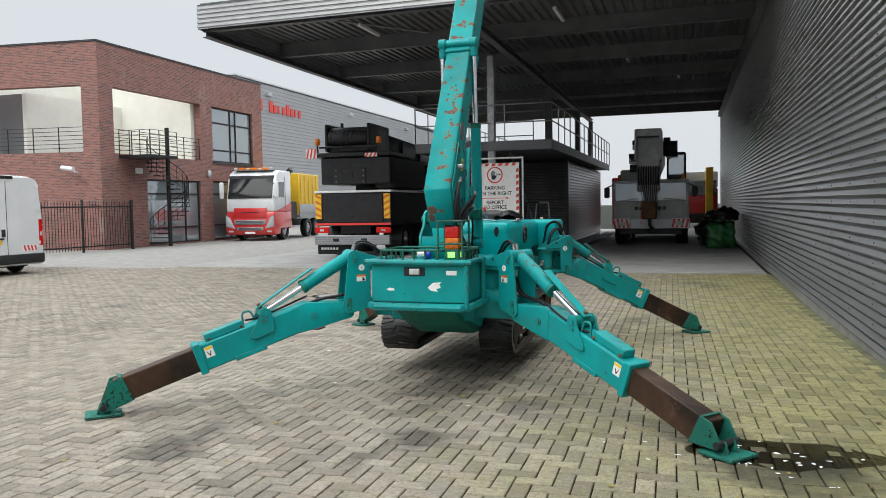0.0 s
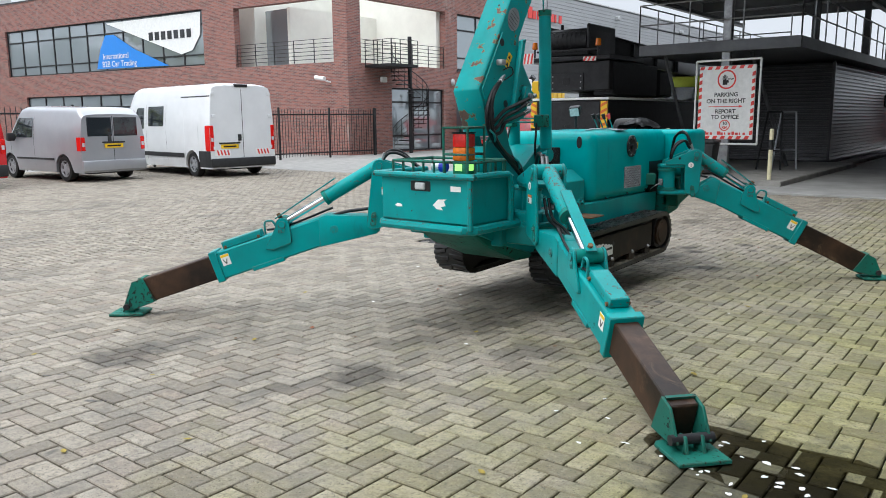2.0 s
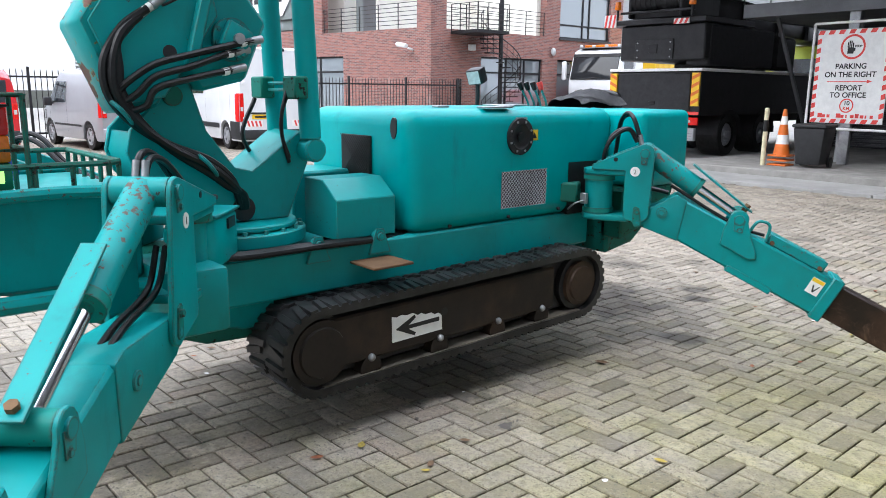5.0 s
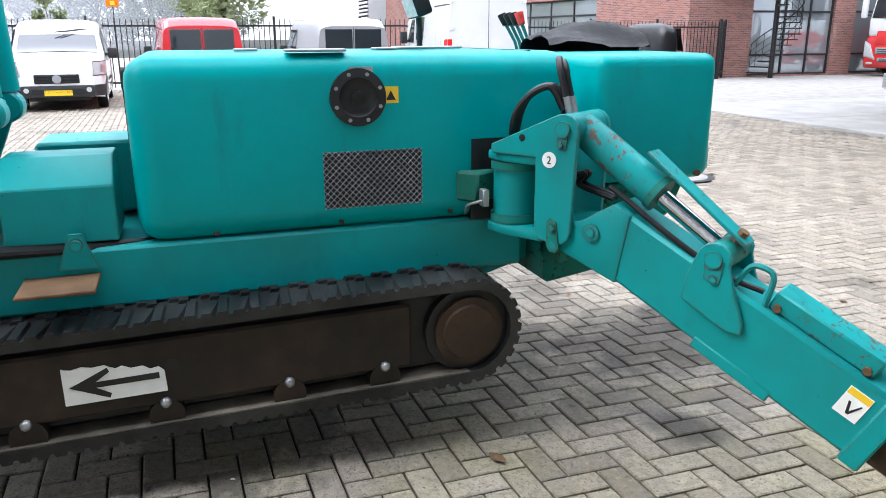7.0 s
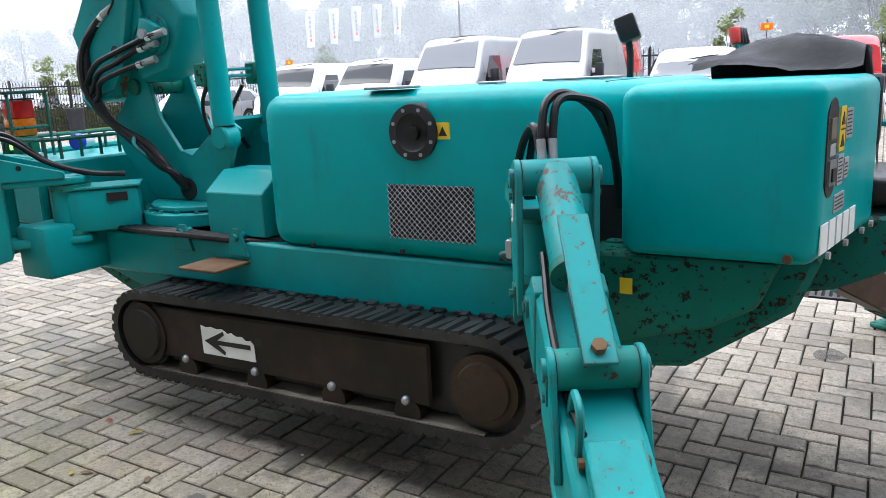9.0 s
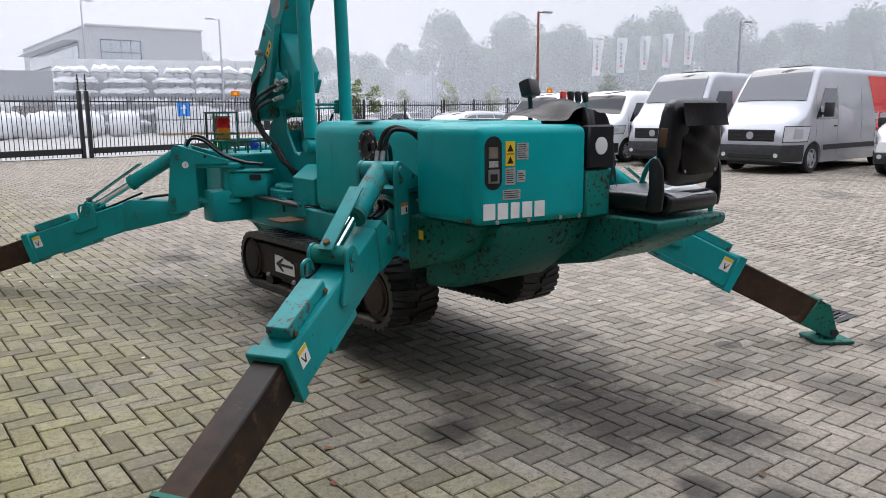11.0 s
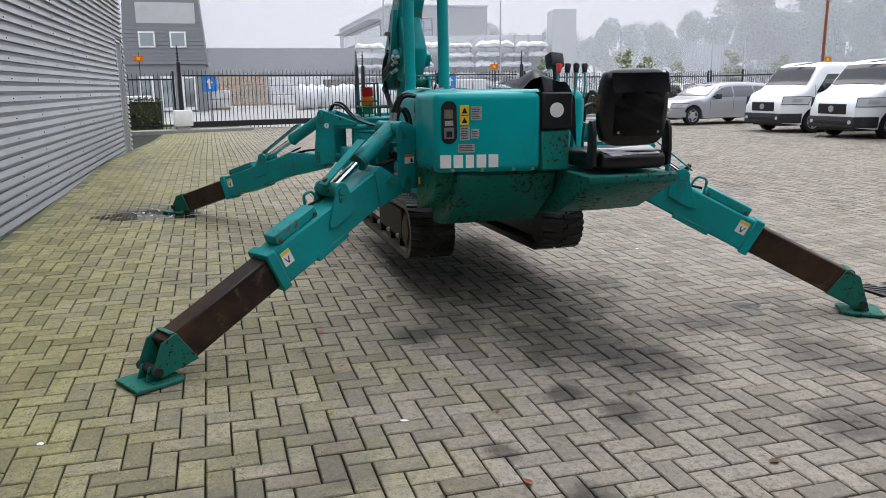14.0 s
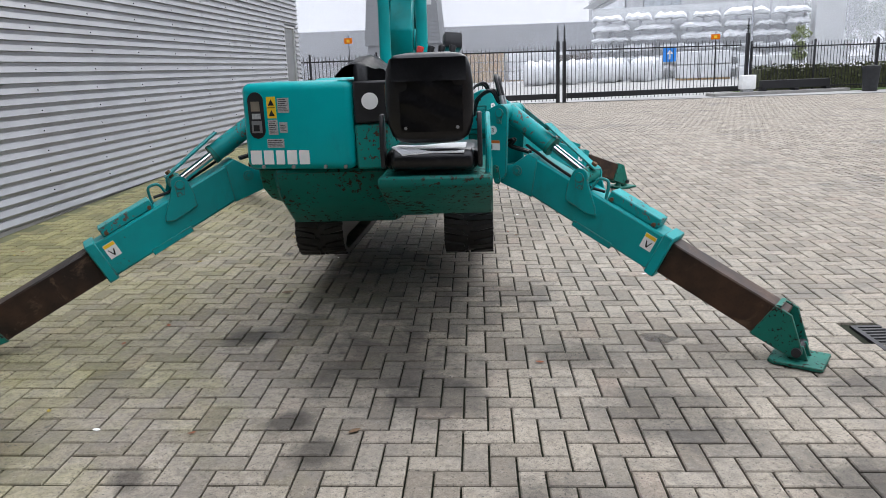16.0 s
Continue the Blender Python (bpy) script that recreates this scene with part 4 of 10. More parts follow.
# chassis
bm = bmesh.new()
prism(bm, [(5.62, 0.80), (6.1, 0.62), (6.5, 0.50), (8.35, 0.50), (8.75, 0.62), (8.9, 0.79), (8.9, 0.81), (5.62, 0.81)], -0.30, 0.30, at_yz(-1.12))
chassis = part("chassis", bev(bm, 0.015), "teal", crane, "teal welded chassis frame")
bm = bmesh.new()
for sx in (-1, 1):
    bm = bx(bmesh.new(), -1.12 + sx * 0.31 - 0.06, -1.12 + sx * 0.31 + 0.06, 6.0, 8.7, 0.62, 0.82)
    part("side_beam", bev(bm, 0.012), "teal", chassis)
bm = bmesh.new()
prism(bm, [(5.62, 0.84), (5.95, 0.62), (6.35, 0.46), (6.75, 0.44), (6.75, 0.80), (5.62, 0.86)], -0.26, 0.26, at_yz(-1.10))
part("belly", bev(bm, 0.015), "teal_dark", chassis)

# tracks
def crawler(cx):
    """cx: middle of the belt."""
    yF, yR, zc, r, w = 6.725, 8.41, 0.437, 0.187, 0.155
    L1, La = yR - yF, math.pi * r
    tot = 2 * L1 + 2 * La
    steps = 92

    def at(s_, out=0.0):
        s_ %= tot
        if s_ < L1:
            return yF + s_, zc + r + out
        s_ -= L1
        if s_ < La:
            a = math.pi / 2 - s_ / r
            return yR + (r + out) * math.cos(a), zc + (r + out) * math.sin(a)
        s_ -= La
        if s_ < L1:
            return yR - s_, zc - r - out
        s_ -= L1
        a = -math.pi / 2 - s_ / r
        return yF + (r + out) * math.cos(a), zc + (r + out) * math.sin(a)
    bm = bmesh.new()
    rings = []
    for k in range(steps):
        s_ = tot * k / steps
        (a, b), (c, d) = at(s_), at(s_, -0.03)
        rings.append([bm.verts.new(p) for p in ((cx - w, a, b), (cx + w, a, b), (cx + w, c, d), (cx - w, c, d))])
    for k in range(steps):
        p, q = rings[k], rings[(k + 1) % steps]
        for j in range(4):
            bm.faces.new((p[j], p[(j + 1) % 4], q[(j + 1) % 4], q[j]))
    belt = part("track_belt", bm, "trackrubber", crane, "worn black rubber crawler belt", smooth=30)
    # staggered rubber lugs
    bm = bmesh.new()
    for k in range(steps):
        s_ = tot * k / steps
        h = tot / steps
        for side in (-1, 1):
            o = s_ + (0.25 * h if side > 0 else 0.75 * h)
            if (k + (side > 0)) % 2:
                wid, lean = 0.80, 0.6
            else:
                wid, lean = 0.95, 0.2
            x0, x1 = cx + side * w * 1.0, cx + side * w * (1 - wid)
            pts = []
            for x, sh in ((x0, 0.0), (x1, lean * h)):
                for ds, out in ((-0.42, 0.0), (-0.30, 0.012), (0.24, 0.012), (0.36, 0.0)):
                    yy, zz = at(o + sh + ds * h, out)
                    pts.append(bm.verts.new((x, yy, zz)))
            a, b = pts[:4], pts[4:]
            for j in range(3):
                bm.faces.new((a[j], a[j + 1], b[j + 1], b[j]))
            bm.faces.new(a), bm.faces.new(b)
    tagged(part("tread", bm, "trackrubber", belt, smooth=30), kind="stuff")
    out = 1 if cx > -1.1 else -1
    f = cx + out * w
    bm = bmesh.new()
    prism(bm, [(6.68, 0.345), (8.20, 0.335), (8.20, 0.565), (6.68, 0.565)], -0.02, 0.0, at_yz(f - 0.022 if out > 0 else f + 0.042))
    part("track_frame", bev(bm, 0.01), "frame_brown", belt, "dark brown track side frame")
    for yy, rr in ((yR, 0.125), (yF, 0.14)):
        bm = cy(bmesh.new(), (f - out * 0.09, yy, zc), (f - out * 0.012, yy, zc), rr, seg=28)
        cy(bm, (f - out * 0.012, yy, zc), (f + out * 0.0, yy, zc), rr * 0.8, rr * 0.76, seg=28)
        part("wheel", bm, "frame_brown", belt)
    for yy in (6.98, 7.38, 7.77, 8.10):
        bm = cy(bmesh.new(), (f - out * 0.10, yy, 0.305), (f - out * 0.02, yy, 0.305), 0.055, seg=18)
        part("roller", bm, "frame_brown", belt)
        bm = bmesh.new()
        bmesh.ops.create_uvsphere(bm, u_segments=10, v_segments=6, radius=0.018)
        bmesh.ops.translate(bm, vec=(f - out * 0.016, yy, 0.352), verts=bm.verts)
        part("roller_cap", bm, "steel", belt)
    part("inner_frame", bev(bx(bmesh.new(), cx - w + 0.07, cx + w - 0.07, 6.80, 8.34, 0.30, 0.575), 0.01), "black", belt)
    for yy in (yR, yF):
        part("sprocket", cy(bmesh.new(), (cx - w + 0.035, yy, zc), (cx + w - 0.035, yy, zc), r - 0.032, seg=30), "black", belt)
    if out > 0:
        part("arrow_plate", prism(bmesh.new(), [(7.095, 0.392), (7.39, 0.392), (7.386, 0.462), (7.37, 0.478), (7.345, 0.474), (7.325, 0.488), (7.29, 0.486), (7.265, 0.498), (7.245, 0.492), (7.215, 0.508), (7.18, 0.505), (7.15, 0.512), (7.12, 0.506), (7.094, 0.514)], 0.0, 0.004, at_yz(f - 0.020)), "white", belt, "scuffed white plate with a black arrow")
        bm = bmesh.new()
        prism(bm, [(7.37, 0.440), (7.37, 0.460), (7.185, 0.458), (7.228, 0.486), (7.222, 0.500), (7.112, 0.450), (7.222, 0.400), (7.228, 0.414), (7.185, 0.440)], 0.0, 0.002, at_yz(f - 0.0155))
        part("arrow", bm, "black", belt, smooth=0)
        part("frame_hole", cy(bmesh.new(), (f - 0.026, 7.41, 0.475), (f - 0.0215, 7.41, 0.475), 0.020, seg=14), "black", belt)
    part("dust_strip", bx(bmesh.new(), cx - w * 0.96, cx + w * 0.96, yF, yR, zc - r + 0.031, zc - r + 0.035), "dust", belt, "tan dust on the inside of the belt")
    # the machine sits slightly nose-down on its legs
    for ob in [belt] + list(belt.children_recursive):
        for v in ob.data.vertices:
            v.co.z += 0.021 * (v.co.y - 7.567)
    return belt


crawler(-0.697)
crawler(-1.66)
bm = bev(bx(bmesh.new(), -0.80, -0.56, 7.0, 7.22, 0.730, 0.742), 0.003)
part("step_plate", bm, "rust", chassis, "rusty step plate over the track")
for yy in (6.83, 7.16):
    bm = prism(bmesh.new(), [(yy - 0.06, 0.76), (yy + 0.06, 0.76), (yy + 0.02, 0.875), (yy - 0.02, 0.875)], 0, 0.014, at_yz(-0.75))
    cy(bm, (-0.79, yy, 0.84), (-0.72, yy, 0.84), 0.018, seg=10)
    part("lifting_eye", bm, "teal", chassis)

# engine hood
hood = part("hood", rounded_box(-1.68, -0.742, 7.345, 8.90, 0.812, 1.415, 0.085, 5), "teal_hood", crane, "rounded teal engine hood")
part("hood_notch", bx(bmesh.new(), -0.80, -0.738, 8.485, 8.89, 0.815, 1.112), "black", hood, "dark leg recess", smooth=0)
rear = bmesh.new()
prism(rear, [(-0.515, 8.865), (-0.515, 9.35), (-1.12, 9.452), (-1.12, 8.865)], 0.955, 1.405, lambda u, v, w: (u, v, w))
rear_hood = part("rear_hood", bev(rear, 0.045, 5, 20), "teal_hood", crane, "rounded teal rear hood with labels")
FY, FZ = 8.075, 1.27
bm = bmesh.new()
prof = [(0.096, -0.748), (0.096, -0.728), (0.066, -0.726), (0.060, -0.733), (0.034, -0.7385)]
rings = [[bm.verts.new((x, FY + r_ * math.cos(2 * math.pi * k / 32), FZ + r_ * math.sin(2 * math.pi * k / 32))) for k in range(32)] for r_, x in prof]
for r0_, r1_ in zip(rings, rings[1:]):
    for k in range(32):
        bm.faces.new((r0_[k], r0_[(k + 1) % 32], r1_[(k + 1) % 32], r1_[k]))
bm.faces.new(rings[-1])
ring_ = part("fan_ring", bm, "black", hood, "round black exhaust flange with a funnel")
bm = cy(bmesh.new(), (-0.75, FY, FZ), (-0.722, FY, FZ - 0.004), 0.024, seg=18)
part("exhaust_outlet", bm, "blackmetal", ring_)
for k in range(8):
    a = (k + 0.5) * math.pi / 4
    o = (FY + 0.081 * math.cos(a), FZ + 0.081 * math.sin(a))
    part("bolt", cy(bmesh.new(), (-0.728, *o), (-0.7235, *o), 0.007, seg=6), "steel", ring_)


def grille(name, y0, y1, z0, z1, x, parent):
    part(name + "_back", bev(bx(bmesh.new(), x - 0.012, x + 0.0025, y0, y1, z0, z1), 0.004), "black", parent)
    bm = bmesh.new()
    n = int((y1 - y0) / 0.021)
    st = (y1 - y0) / n
    for k in range(-int((z1 - z0) / st), n + 1):
        for sgn in (1, -1):
            ya, yb = y0 + k * st, y0 + k * st + (z1 - z0)
            za, zb = (z0, z1) if sgn > 0 else (z1, z0)
            t0, t1 = max(0, (y0 - ya) / (yb - ya)), min(1, (y1 - ya) / (yb - ya))
            if t1 > t0:
                tube(bm, [(x + 0.004, ya + (yb - ya) * t, za + (zb - za) * t) for t in (t0, t1)], 0.0014, 3)
    part(name, bm, "steel", parent, "diamond wire mesh", smooth=0)


grille("side_grille", 7.948, 8.30, 0.893, 1.09, -0.742, hood)
bm = bmesh.new()
bx(bm, -1.32, -1.06, 7.332, 7.348, 1.06, 1.28)
part("front_grille", bev(bm, 0.004), "mesh", hood, "black wire grille in the hood front")
bm = bmesh.new()
for k in range(14):
    for sgn in (1, -1):
        xa = -1.32 + k * 0.02
        tube(bm, [(xa, 7.329, 1.06 if sgn > 0 else 1.28), (min(-1.06, xa + 0.22), 7.329, (1.06 if sgn > 0 else 1.28) + sgn * min(-1.06 - xa, 0.22))], 0.0015, 3)
part("front_mesh", bm, "blackmetal", hood, smooth=0)
bm = cy(bmesh.new(), (-0.875, 7.352, 1.325), (-0.875, 7.340, 1.325), 0.03, seg=20)
bmesh.ops.transform(bm, matrix=Matrix.Translation((-0.875, 0, 1.325)) @ Matrix.Diagonal((0.8, 1, 1.7, 1)) @ Matrix.Translation((0.875, 0, -1.325)), verts=bm.verts)
part("filler_slot", bm, "black", hood)
for yy, zz in ((7.585, 0.842), (8.002, 0.848), (8.402, 0.855)):
    part("bolt", cy(bmesh.new(), (-0.74, yy, zz), (-0.728, yy, zz), 0.009, seg=8), "blackmetal", hood)
for x0, x1, y0, y1 in ((-0.84, -0.77, 7.85, 8.05), (-1.02, -0.97, 7.70, 7.78), (-1.05, -0.98, 8.2, 8.28), (-1.32, -1.20, 8.35, 8.62)):
    part("hood_latch", bev(bx(bmesh.new(), x0, x1, y0, y1, 1.418, 1.428), 0.003), "steel", hood)
part("name_tag", bx(bmesh.new(), -0.744, -0.740, 8.045, 8.13, 1.352, 1.370), "steel", hood, smooth=0)
part("hood_seam", bx(bmesh.new(), -1.60, -0.80, 8.731, 8.737, 1.4135, 1.4165), "black", hood, smooth=0)
# side box in front of the hood
bm = prism(bmesh.new(), [(-1.06, 0.835), (-0.785, 0.835), (-0.785, 1.015), (-0.90, 1.10), (-1.06, 1.10)], 6.955, 7.285, lambda u, v, w: (u, w, v))
part("tool_box", bev(bm, 0.004), "teal", crane, "teal sheet steel box with a sloping lid", smooth=20)
bm = prism(bmesh.new(), [(-1.70, 0.83), (-1.25, 0.83), (-1.25, 1.10), (-1.55, 1.10), (-1.70, 1.0)], 7.0, 7.345, lambda u, v, w: (u, w, v))
part("tool_box", bev(bm, 0.012), "teal", crane)


def label(x, y0, y1, z0, z1, mat, parent, name="label"):
    return part(name, bx(bmesh.new(), x - 0.001, x + 0.0025, y0, y1, z0, z1), mat, parent, smooth=0)


label(-0.742, 8.163, 8.217, 1.247, 1.303, "yellow", hood, "warning_label")
part("warning_sign", prism(bmesh.new(), [(8.173, 1.258), (8.207, 1.258), (8.19, 1.29)], 0, 0.001, at_yz(-0.7393)), "black", hood, smooth=0)

# rear hood details: placed on its slightly turned back face
p_, q_ = Vector((-0.515, 9.35, 0)), Vector((-1.12, 9.452, 0))
dR = (q_ - p_).normalized()
nR = Vector((-dR.y, dR.x, 0)) * -1
if nR.y < 0:
    nR = -nR


def on_rear(u, v, w):
    """u metres from the right edge along the back face, v height, w out of it."""
    o = p_ + dR * u + nR * w
    return Vector((o.x, o.y, v))


def rear_panel(name, u0, u1, z0, z1, mat, w0=-0.004, w1=0.003, parent=rear_hood, lab="", r=0.0):
    bm = prism(bmesh.new(), [(u0, z0), (u1, z0), (u1, z1), (u0, z1)], w0, w1, on_rear)
    if r:
        bev(bm, r, 2)
    return part(name, bm, mat, parent, lab, smooth=0)


bm = bmesh.new()
pts = []
for k in range(24):
    a = 2 * math.pi * k / 24
    pts.append((0.082 + 0.045 * math.cos(a), 1.24 + (0.075 if math.sin(a) > 0 else -0.075) + 0.045 * math.sin(a)))
prism(bm, pts, -0.05, 0.0025, on_rear)
part("rear_slot", bm, "black", rear_hood, "tall rounded slot over a dark recess", smooth=0)
rear_panel("switch_plate", 0.056, 0.104, 1.262, 1.312, "dust", 0.0, 0.006)
rear_panel("slot_label", 0.058, 0.106, 1.222, 1.250, "labelgrey", 0.0, 0.005)
sock = rear_panel("socket_frame", 0.054, 0.110, 1.150, 1.212, "steeldoor", 0.0, 0.008)
rear_panel("socket", 0.066, 0.098, 1.160, 1.192, "black", 0.0, 0.012, sock)
rear_panel("warning_label", 0.145, 0.195, 1.225, 1.335, "yellow")
rear_panel("warning_line", 0.150, 0.190, 1.277, 1.281, "black", 0, 0.004)
for u0, u1, z0, z1 in ((0.205, 0.268, 1.252, 1.327), (0.145, 0.198, 1.140, 1.217), (0.208, 0.252, 1.150, 1.203), (0.132, 0.226, 1.072, 1.118)):
    lab = rear_panel("label", u0, u1, z0, z1, "labelgrey")
    z = z0 + 0.008
    while z < z1 - 0.008:
        rear_panel("print_line", u0 + 0.005, u1 - 0.005 - 0.012 * ((z * 577) % 1), z, z + 0.0035, "plastic", 0.0, 0.0036, lab)
        z += 0.0095
for z in (1.29, 1.236):
    part("warning_sign", prism(bmesh.new(), [(0.153, z), (0.187, z), (0.17, z + 0.032)], 0.0, 0.0045, on_rear), "black", rear_hood, smooth=0)
for k, (u0, u1) in enumerate(((0.03, 0.092), (0.106, 0.160), (0.176, 0.222), (0.238, 0.292), (0.306, 0.362))):
    rear_panel("name_block", u0, u1, 0.985, 1.058, "white", 0, 0.003, lab="white plain block of the maker's mark")
for u in (0.10, 0.27, 0.45, 0.56):
    o = on_rear(u, 0.972, 0)
    part("bolt", cy(bmesh.new(), o, o + nR * 0.01, 0.01, seg=8), "steel", rear_hood)
part("bolt", cy(bmesh.new(), (-0.52, 9.29, 0.978), (-0.507, 9.29, 0.978), 0.012, seg=8), "rust", rear_hood)
# control side panel, levers, cover
bm = bx(bmesh.new(), -1.31, -1.125, 8.95, 9.45, 1.19, 1.40)
ctrl = part("control_panel", bev(bm, 0.01), "black", crane, "black control panel beside the seat")
part("panel_lower", bev(bx(bmesh.new(), -1.30, -1.125, 8.95, 9.44, 0.955, 1.187), 0.01), "teal_rust", ctrl)
bm = cy(bmesh.new(), (-1.21, 9.45, 1.30), (-1.21, 9.455, 1.30), 0.042, seg=24)
part("round_plate", bm, "white", ctrl, "round white sticker")
for k in range(4):
    b0, b1 = Vector((-1.385 - 0.062 * k, 9.02 + 0.01 * k, 1.36)), Vector((-1.425 - 0.06 * k, 8.985, 1.525))
    lv = part("lever", tube(bmesh.new(), [b0, (b0 + b1) / 2 + Vector((0.0, 0.012, 0)), b1], 0.008, 6), "teal", ctrl)
    bm = cy(bmesh.new(), b1 - (b1 - b0).normalized() * 0.012, b1 + (b1 - b0).normalized() * 0.045, 0.016, 0.022, seg=10)
    part("knob", bev(bm, 0.006, 2), "signred" if k == 0 else "black", lv)
for k in range(2):
    part("lever", tube(bmesh.new(), [(-1.40 - 0.07 * k, 9.25, 0.97), (-1.37 - 0.07 * k, 9.32, 1.12), (-1.36 - 0.07 * k, 9.36, 1.22)], 0.009, 6), "teal", ctrl)
# vinyl cover thrown over the controls
bm = bmesh.new()
nu, nv = 16, 14
rows = []
for i in range(nu + 1):
    row = []
    for j in range(nv + 1):
        u, v = i / nu, j / nv
        x = -1.03 - 0.31 * u
        yy = 8.93 + 0.56 * v
        z = 1.43 + 0.085 * math.sin(math.pi * min(1, u * 1.1)) * math.sin(math.pi * (0.15 + 0.75 * v)) + 0.014 * math.sin(9 * u + 7 * v) + 0.01 * noise.noise((8 * u, 9 * v, 0))
        if v > 0.86:
            z -= (v - 0.86) * (1.4 + 0.5 * u)
            yy = 8.93 + 0.56 * (0.86 + (v - 0.86) * 0.45)
        if u > 0.85:
            z -= (u - 0.85) * 0.5
        if x > -1.145:
            z, yy = max(z, 1.420), min(yy, 9.40)
        row.append(bm.verts.new((x, yy, z)))
    rows.append(row)
for a, b in zip(rows, rows[1:]):
    for k in range(nv):
        bm.faces.new((a[k], a[k + 1], b[k + 1], b[k]))
bmesh.ops.solidify(bm, geom=bm.faces[:], thickness=0.006)
part("vinyl_cover", bm, "vinyl", crane, "wrinkled black vinyl cover over the controls", smooth=60)
# work lamp
lamp = part("work_lamp", bev(bx(bmesh.new(), -0.055, 0.055, -0.04, 0.04, -0.05, 0.05, Matrix.Translation((-1.59, 8.55, 1.60)) @ Matrix.Rotation(0.35, 4, 'X') @ Matrix.Rotation(0.25, 4, 'Z')), 0.012, 2), "black", crane, "square black work lamp on the hood")
part("lamp_stem", tube(bmesh.new(), [(-1.59, 8.56, 1.40), (-1.59, 8.56, 1.50), (-1.585, 8.555, 1.56)], 0.014, 8), "blackmetal", lamp)
part("lamp_lens", bx(bmesh.new(), -0.045, 0.045, -0.043, -0.041, -0.04, 0.04, Matrix.Translation((-1.59, 8.55, 1.60)) @ Matrix.Rotation(0.35, 4, 'X') @ Matrix.Rotation(0.25, 4, 'Z')), "lens", lamp, smooth=0)

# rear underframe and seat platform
# pan and platform have the underside's shade in their darker teal
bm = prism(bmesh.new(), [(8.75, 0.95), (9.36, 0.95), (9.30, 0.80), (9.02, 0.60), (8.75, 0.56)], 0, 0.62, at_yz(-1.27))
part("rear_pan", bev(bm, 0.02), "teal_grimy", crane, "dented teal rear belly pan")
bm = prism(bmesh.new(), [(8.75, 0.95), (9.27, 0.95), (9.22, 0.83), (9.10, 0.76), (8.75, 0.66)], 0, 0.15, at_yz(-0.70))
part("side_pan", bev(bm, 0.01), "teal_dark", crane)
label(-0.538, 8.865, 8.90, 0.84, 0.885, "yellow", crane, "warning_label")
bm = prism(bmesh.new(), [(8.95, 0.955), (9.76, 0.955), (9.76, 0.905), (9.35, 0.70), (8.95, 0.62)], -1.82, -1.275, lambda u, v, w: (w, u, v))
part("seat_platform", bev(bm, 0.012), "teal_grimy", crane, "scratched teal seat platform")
# seat
seat = part("seat", rounded_box(-1.76, -1.31, 9.22, 9.70, 0.975, 1.075, 0.035, 3), "vinyl", crane, "black vinyl operator seat cushion")
MB = Matrix.Translation((-1.535, 9.705, 1.108)) @ Matrix.Rotation(-0.06, 4, 'X') @ Matrix.Diagonal((1, 1, 0.93, 1))
bm = bmesh.new()
rings = []
for z, a_, b_ in ((0.0, 0.10, 0.018), (0.012, 0.150, 0.036), (0.04, 0.182, 0.050), (0.10, 0.200, 0.058), (0.20, 0.207, 0.060), (0.30, 0.204, 0.060), (0.37, 0.196, 0.056), (0.415, 0.182, 0.048), (0.436, 0.155, 0.034), (0.446, 0.10, 0.016)):
    ring_ = []
    for k in range(32):
        t_ = 2 * math.pi * k / 32
        cx_, sy_ = math.cos(t_), math.sin(t_)
        q = 0.42
        ring_.append(bm.verts.new((a_ * math.copysign(abs(cx_) ** q, cx_), b_ * math.copysign(abs(sy_) ** 0.6, sy_) + 0.004 * noise.noise((9 * a_ * cx_, 14 * z, k * 0.02)), z)))
    rings.append(ring_)
for r0_, r1_ in zip(rings, rings[1:]):
    for k in range(32):
        bm.faces.new((r0_[k], r0_[(k + 1) % 32], r1_[(k + 1) % 32], r1_[k]))
bm.faces.new(rings[0][::-1])
bm.faces.new(rings[-1])
bmesh.ops.transform(bm, matrix=MB, verts=bm.verts)
back = part("backrest", bm, "vinyl", seat, "black vinyl backrest with a sagging rear pouch", smooth=60)


def sheet(x0, x1, z0, z1, off, n1=14, n2=12, thick=0.004):
    """A slack piece of vinyl over the back: off(u, v) is how far it stands out."""
    b_ = bmesh.new()
    g = [[b_.verts.new((x0 + (x1 - x0) * i / n1, 0.056 + off(i / n1, j / n2), z0 + (z1 - z0) * j / n2)) for i in range(n1 + 1)] for j in range(n2 + 1)]
    for a_, c_ in zip(g, g[1:]):
        for i in range(n1):
            b_.faces.new((a_[i], a_[i + 1], c_[i + 1], c_[i]))
    bmesh.ops.solidify(b_, geom=b_.faces[:], thickness=thick)
    bmesh.ops.transform(b_, matrix=MB, verts=b_.verts)
    return b_


pouch_off = lambda u, v: 0.006 + 0.022 * math.sin(math.pi * u) * math.sin(math.pi * min(1, 0.15 + 0.8 * v)) + 0.008 * math.sin(7 * u + 5 * v) * v + 0.006 * math.sin(13 * v - 6 * u)
part("pouch", sheet(-0.155, 0.135, 0.065, 0.345, pouch_off), "vinyl", back, "slack wrinkled vinyl pouch", smooth=70)
flap_off = lambda u, v: 0.008 + 0.024 * (1 - v) ** 1.4 + 0.006 * math.sin(6 * u + 1) * (1 - v)
part("flap", sheet(-0.175, 0.165, 0.315, 0.425, flap_off), "vinyl", back, "overhanging vinyl pouch flap", smooth=70)
for x in (-0.13, 0.11):
    o = MB @ Vector((x, 0.062, 0.085))
    part("stud", cy(bmesh.new(), o, o + Vector((0, 0.010, 0)), 0.008, seg=10), "steel", back)
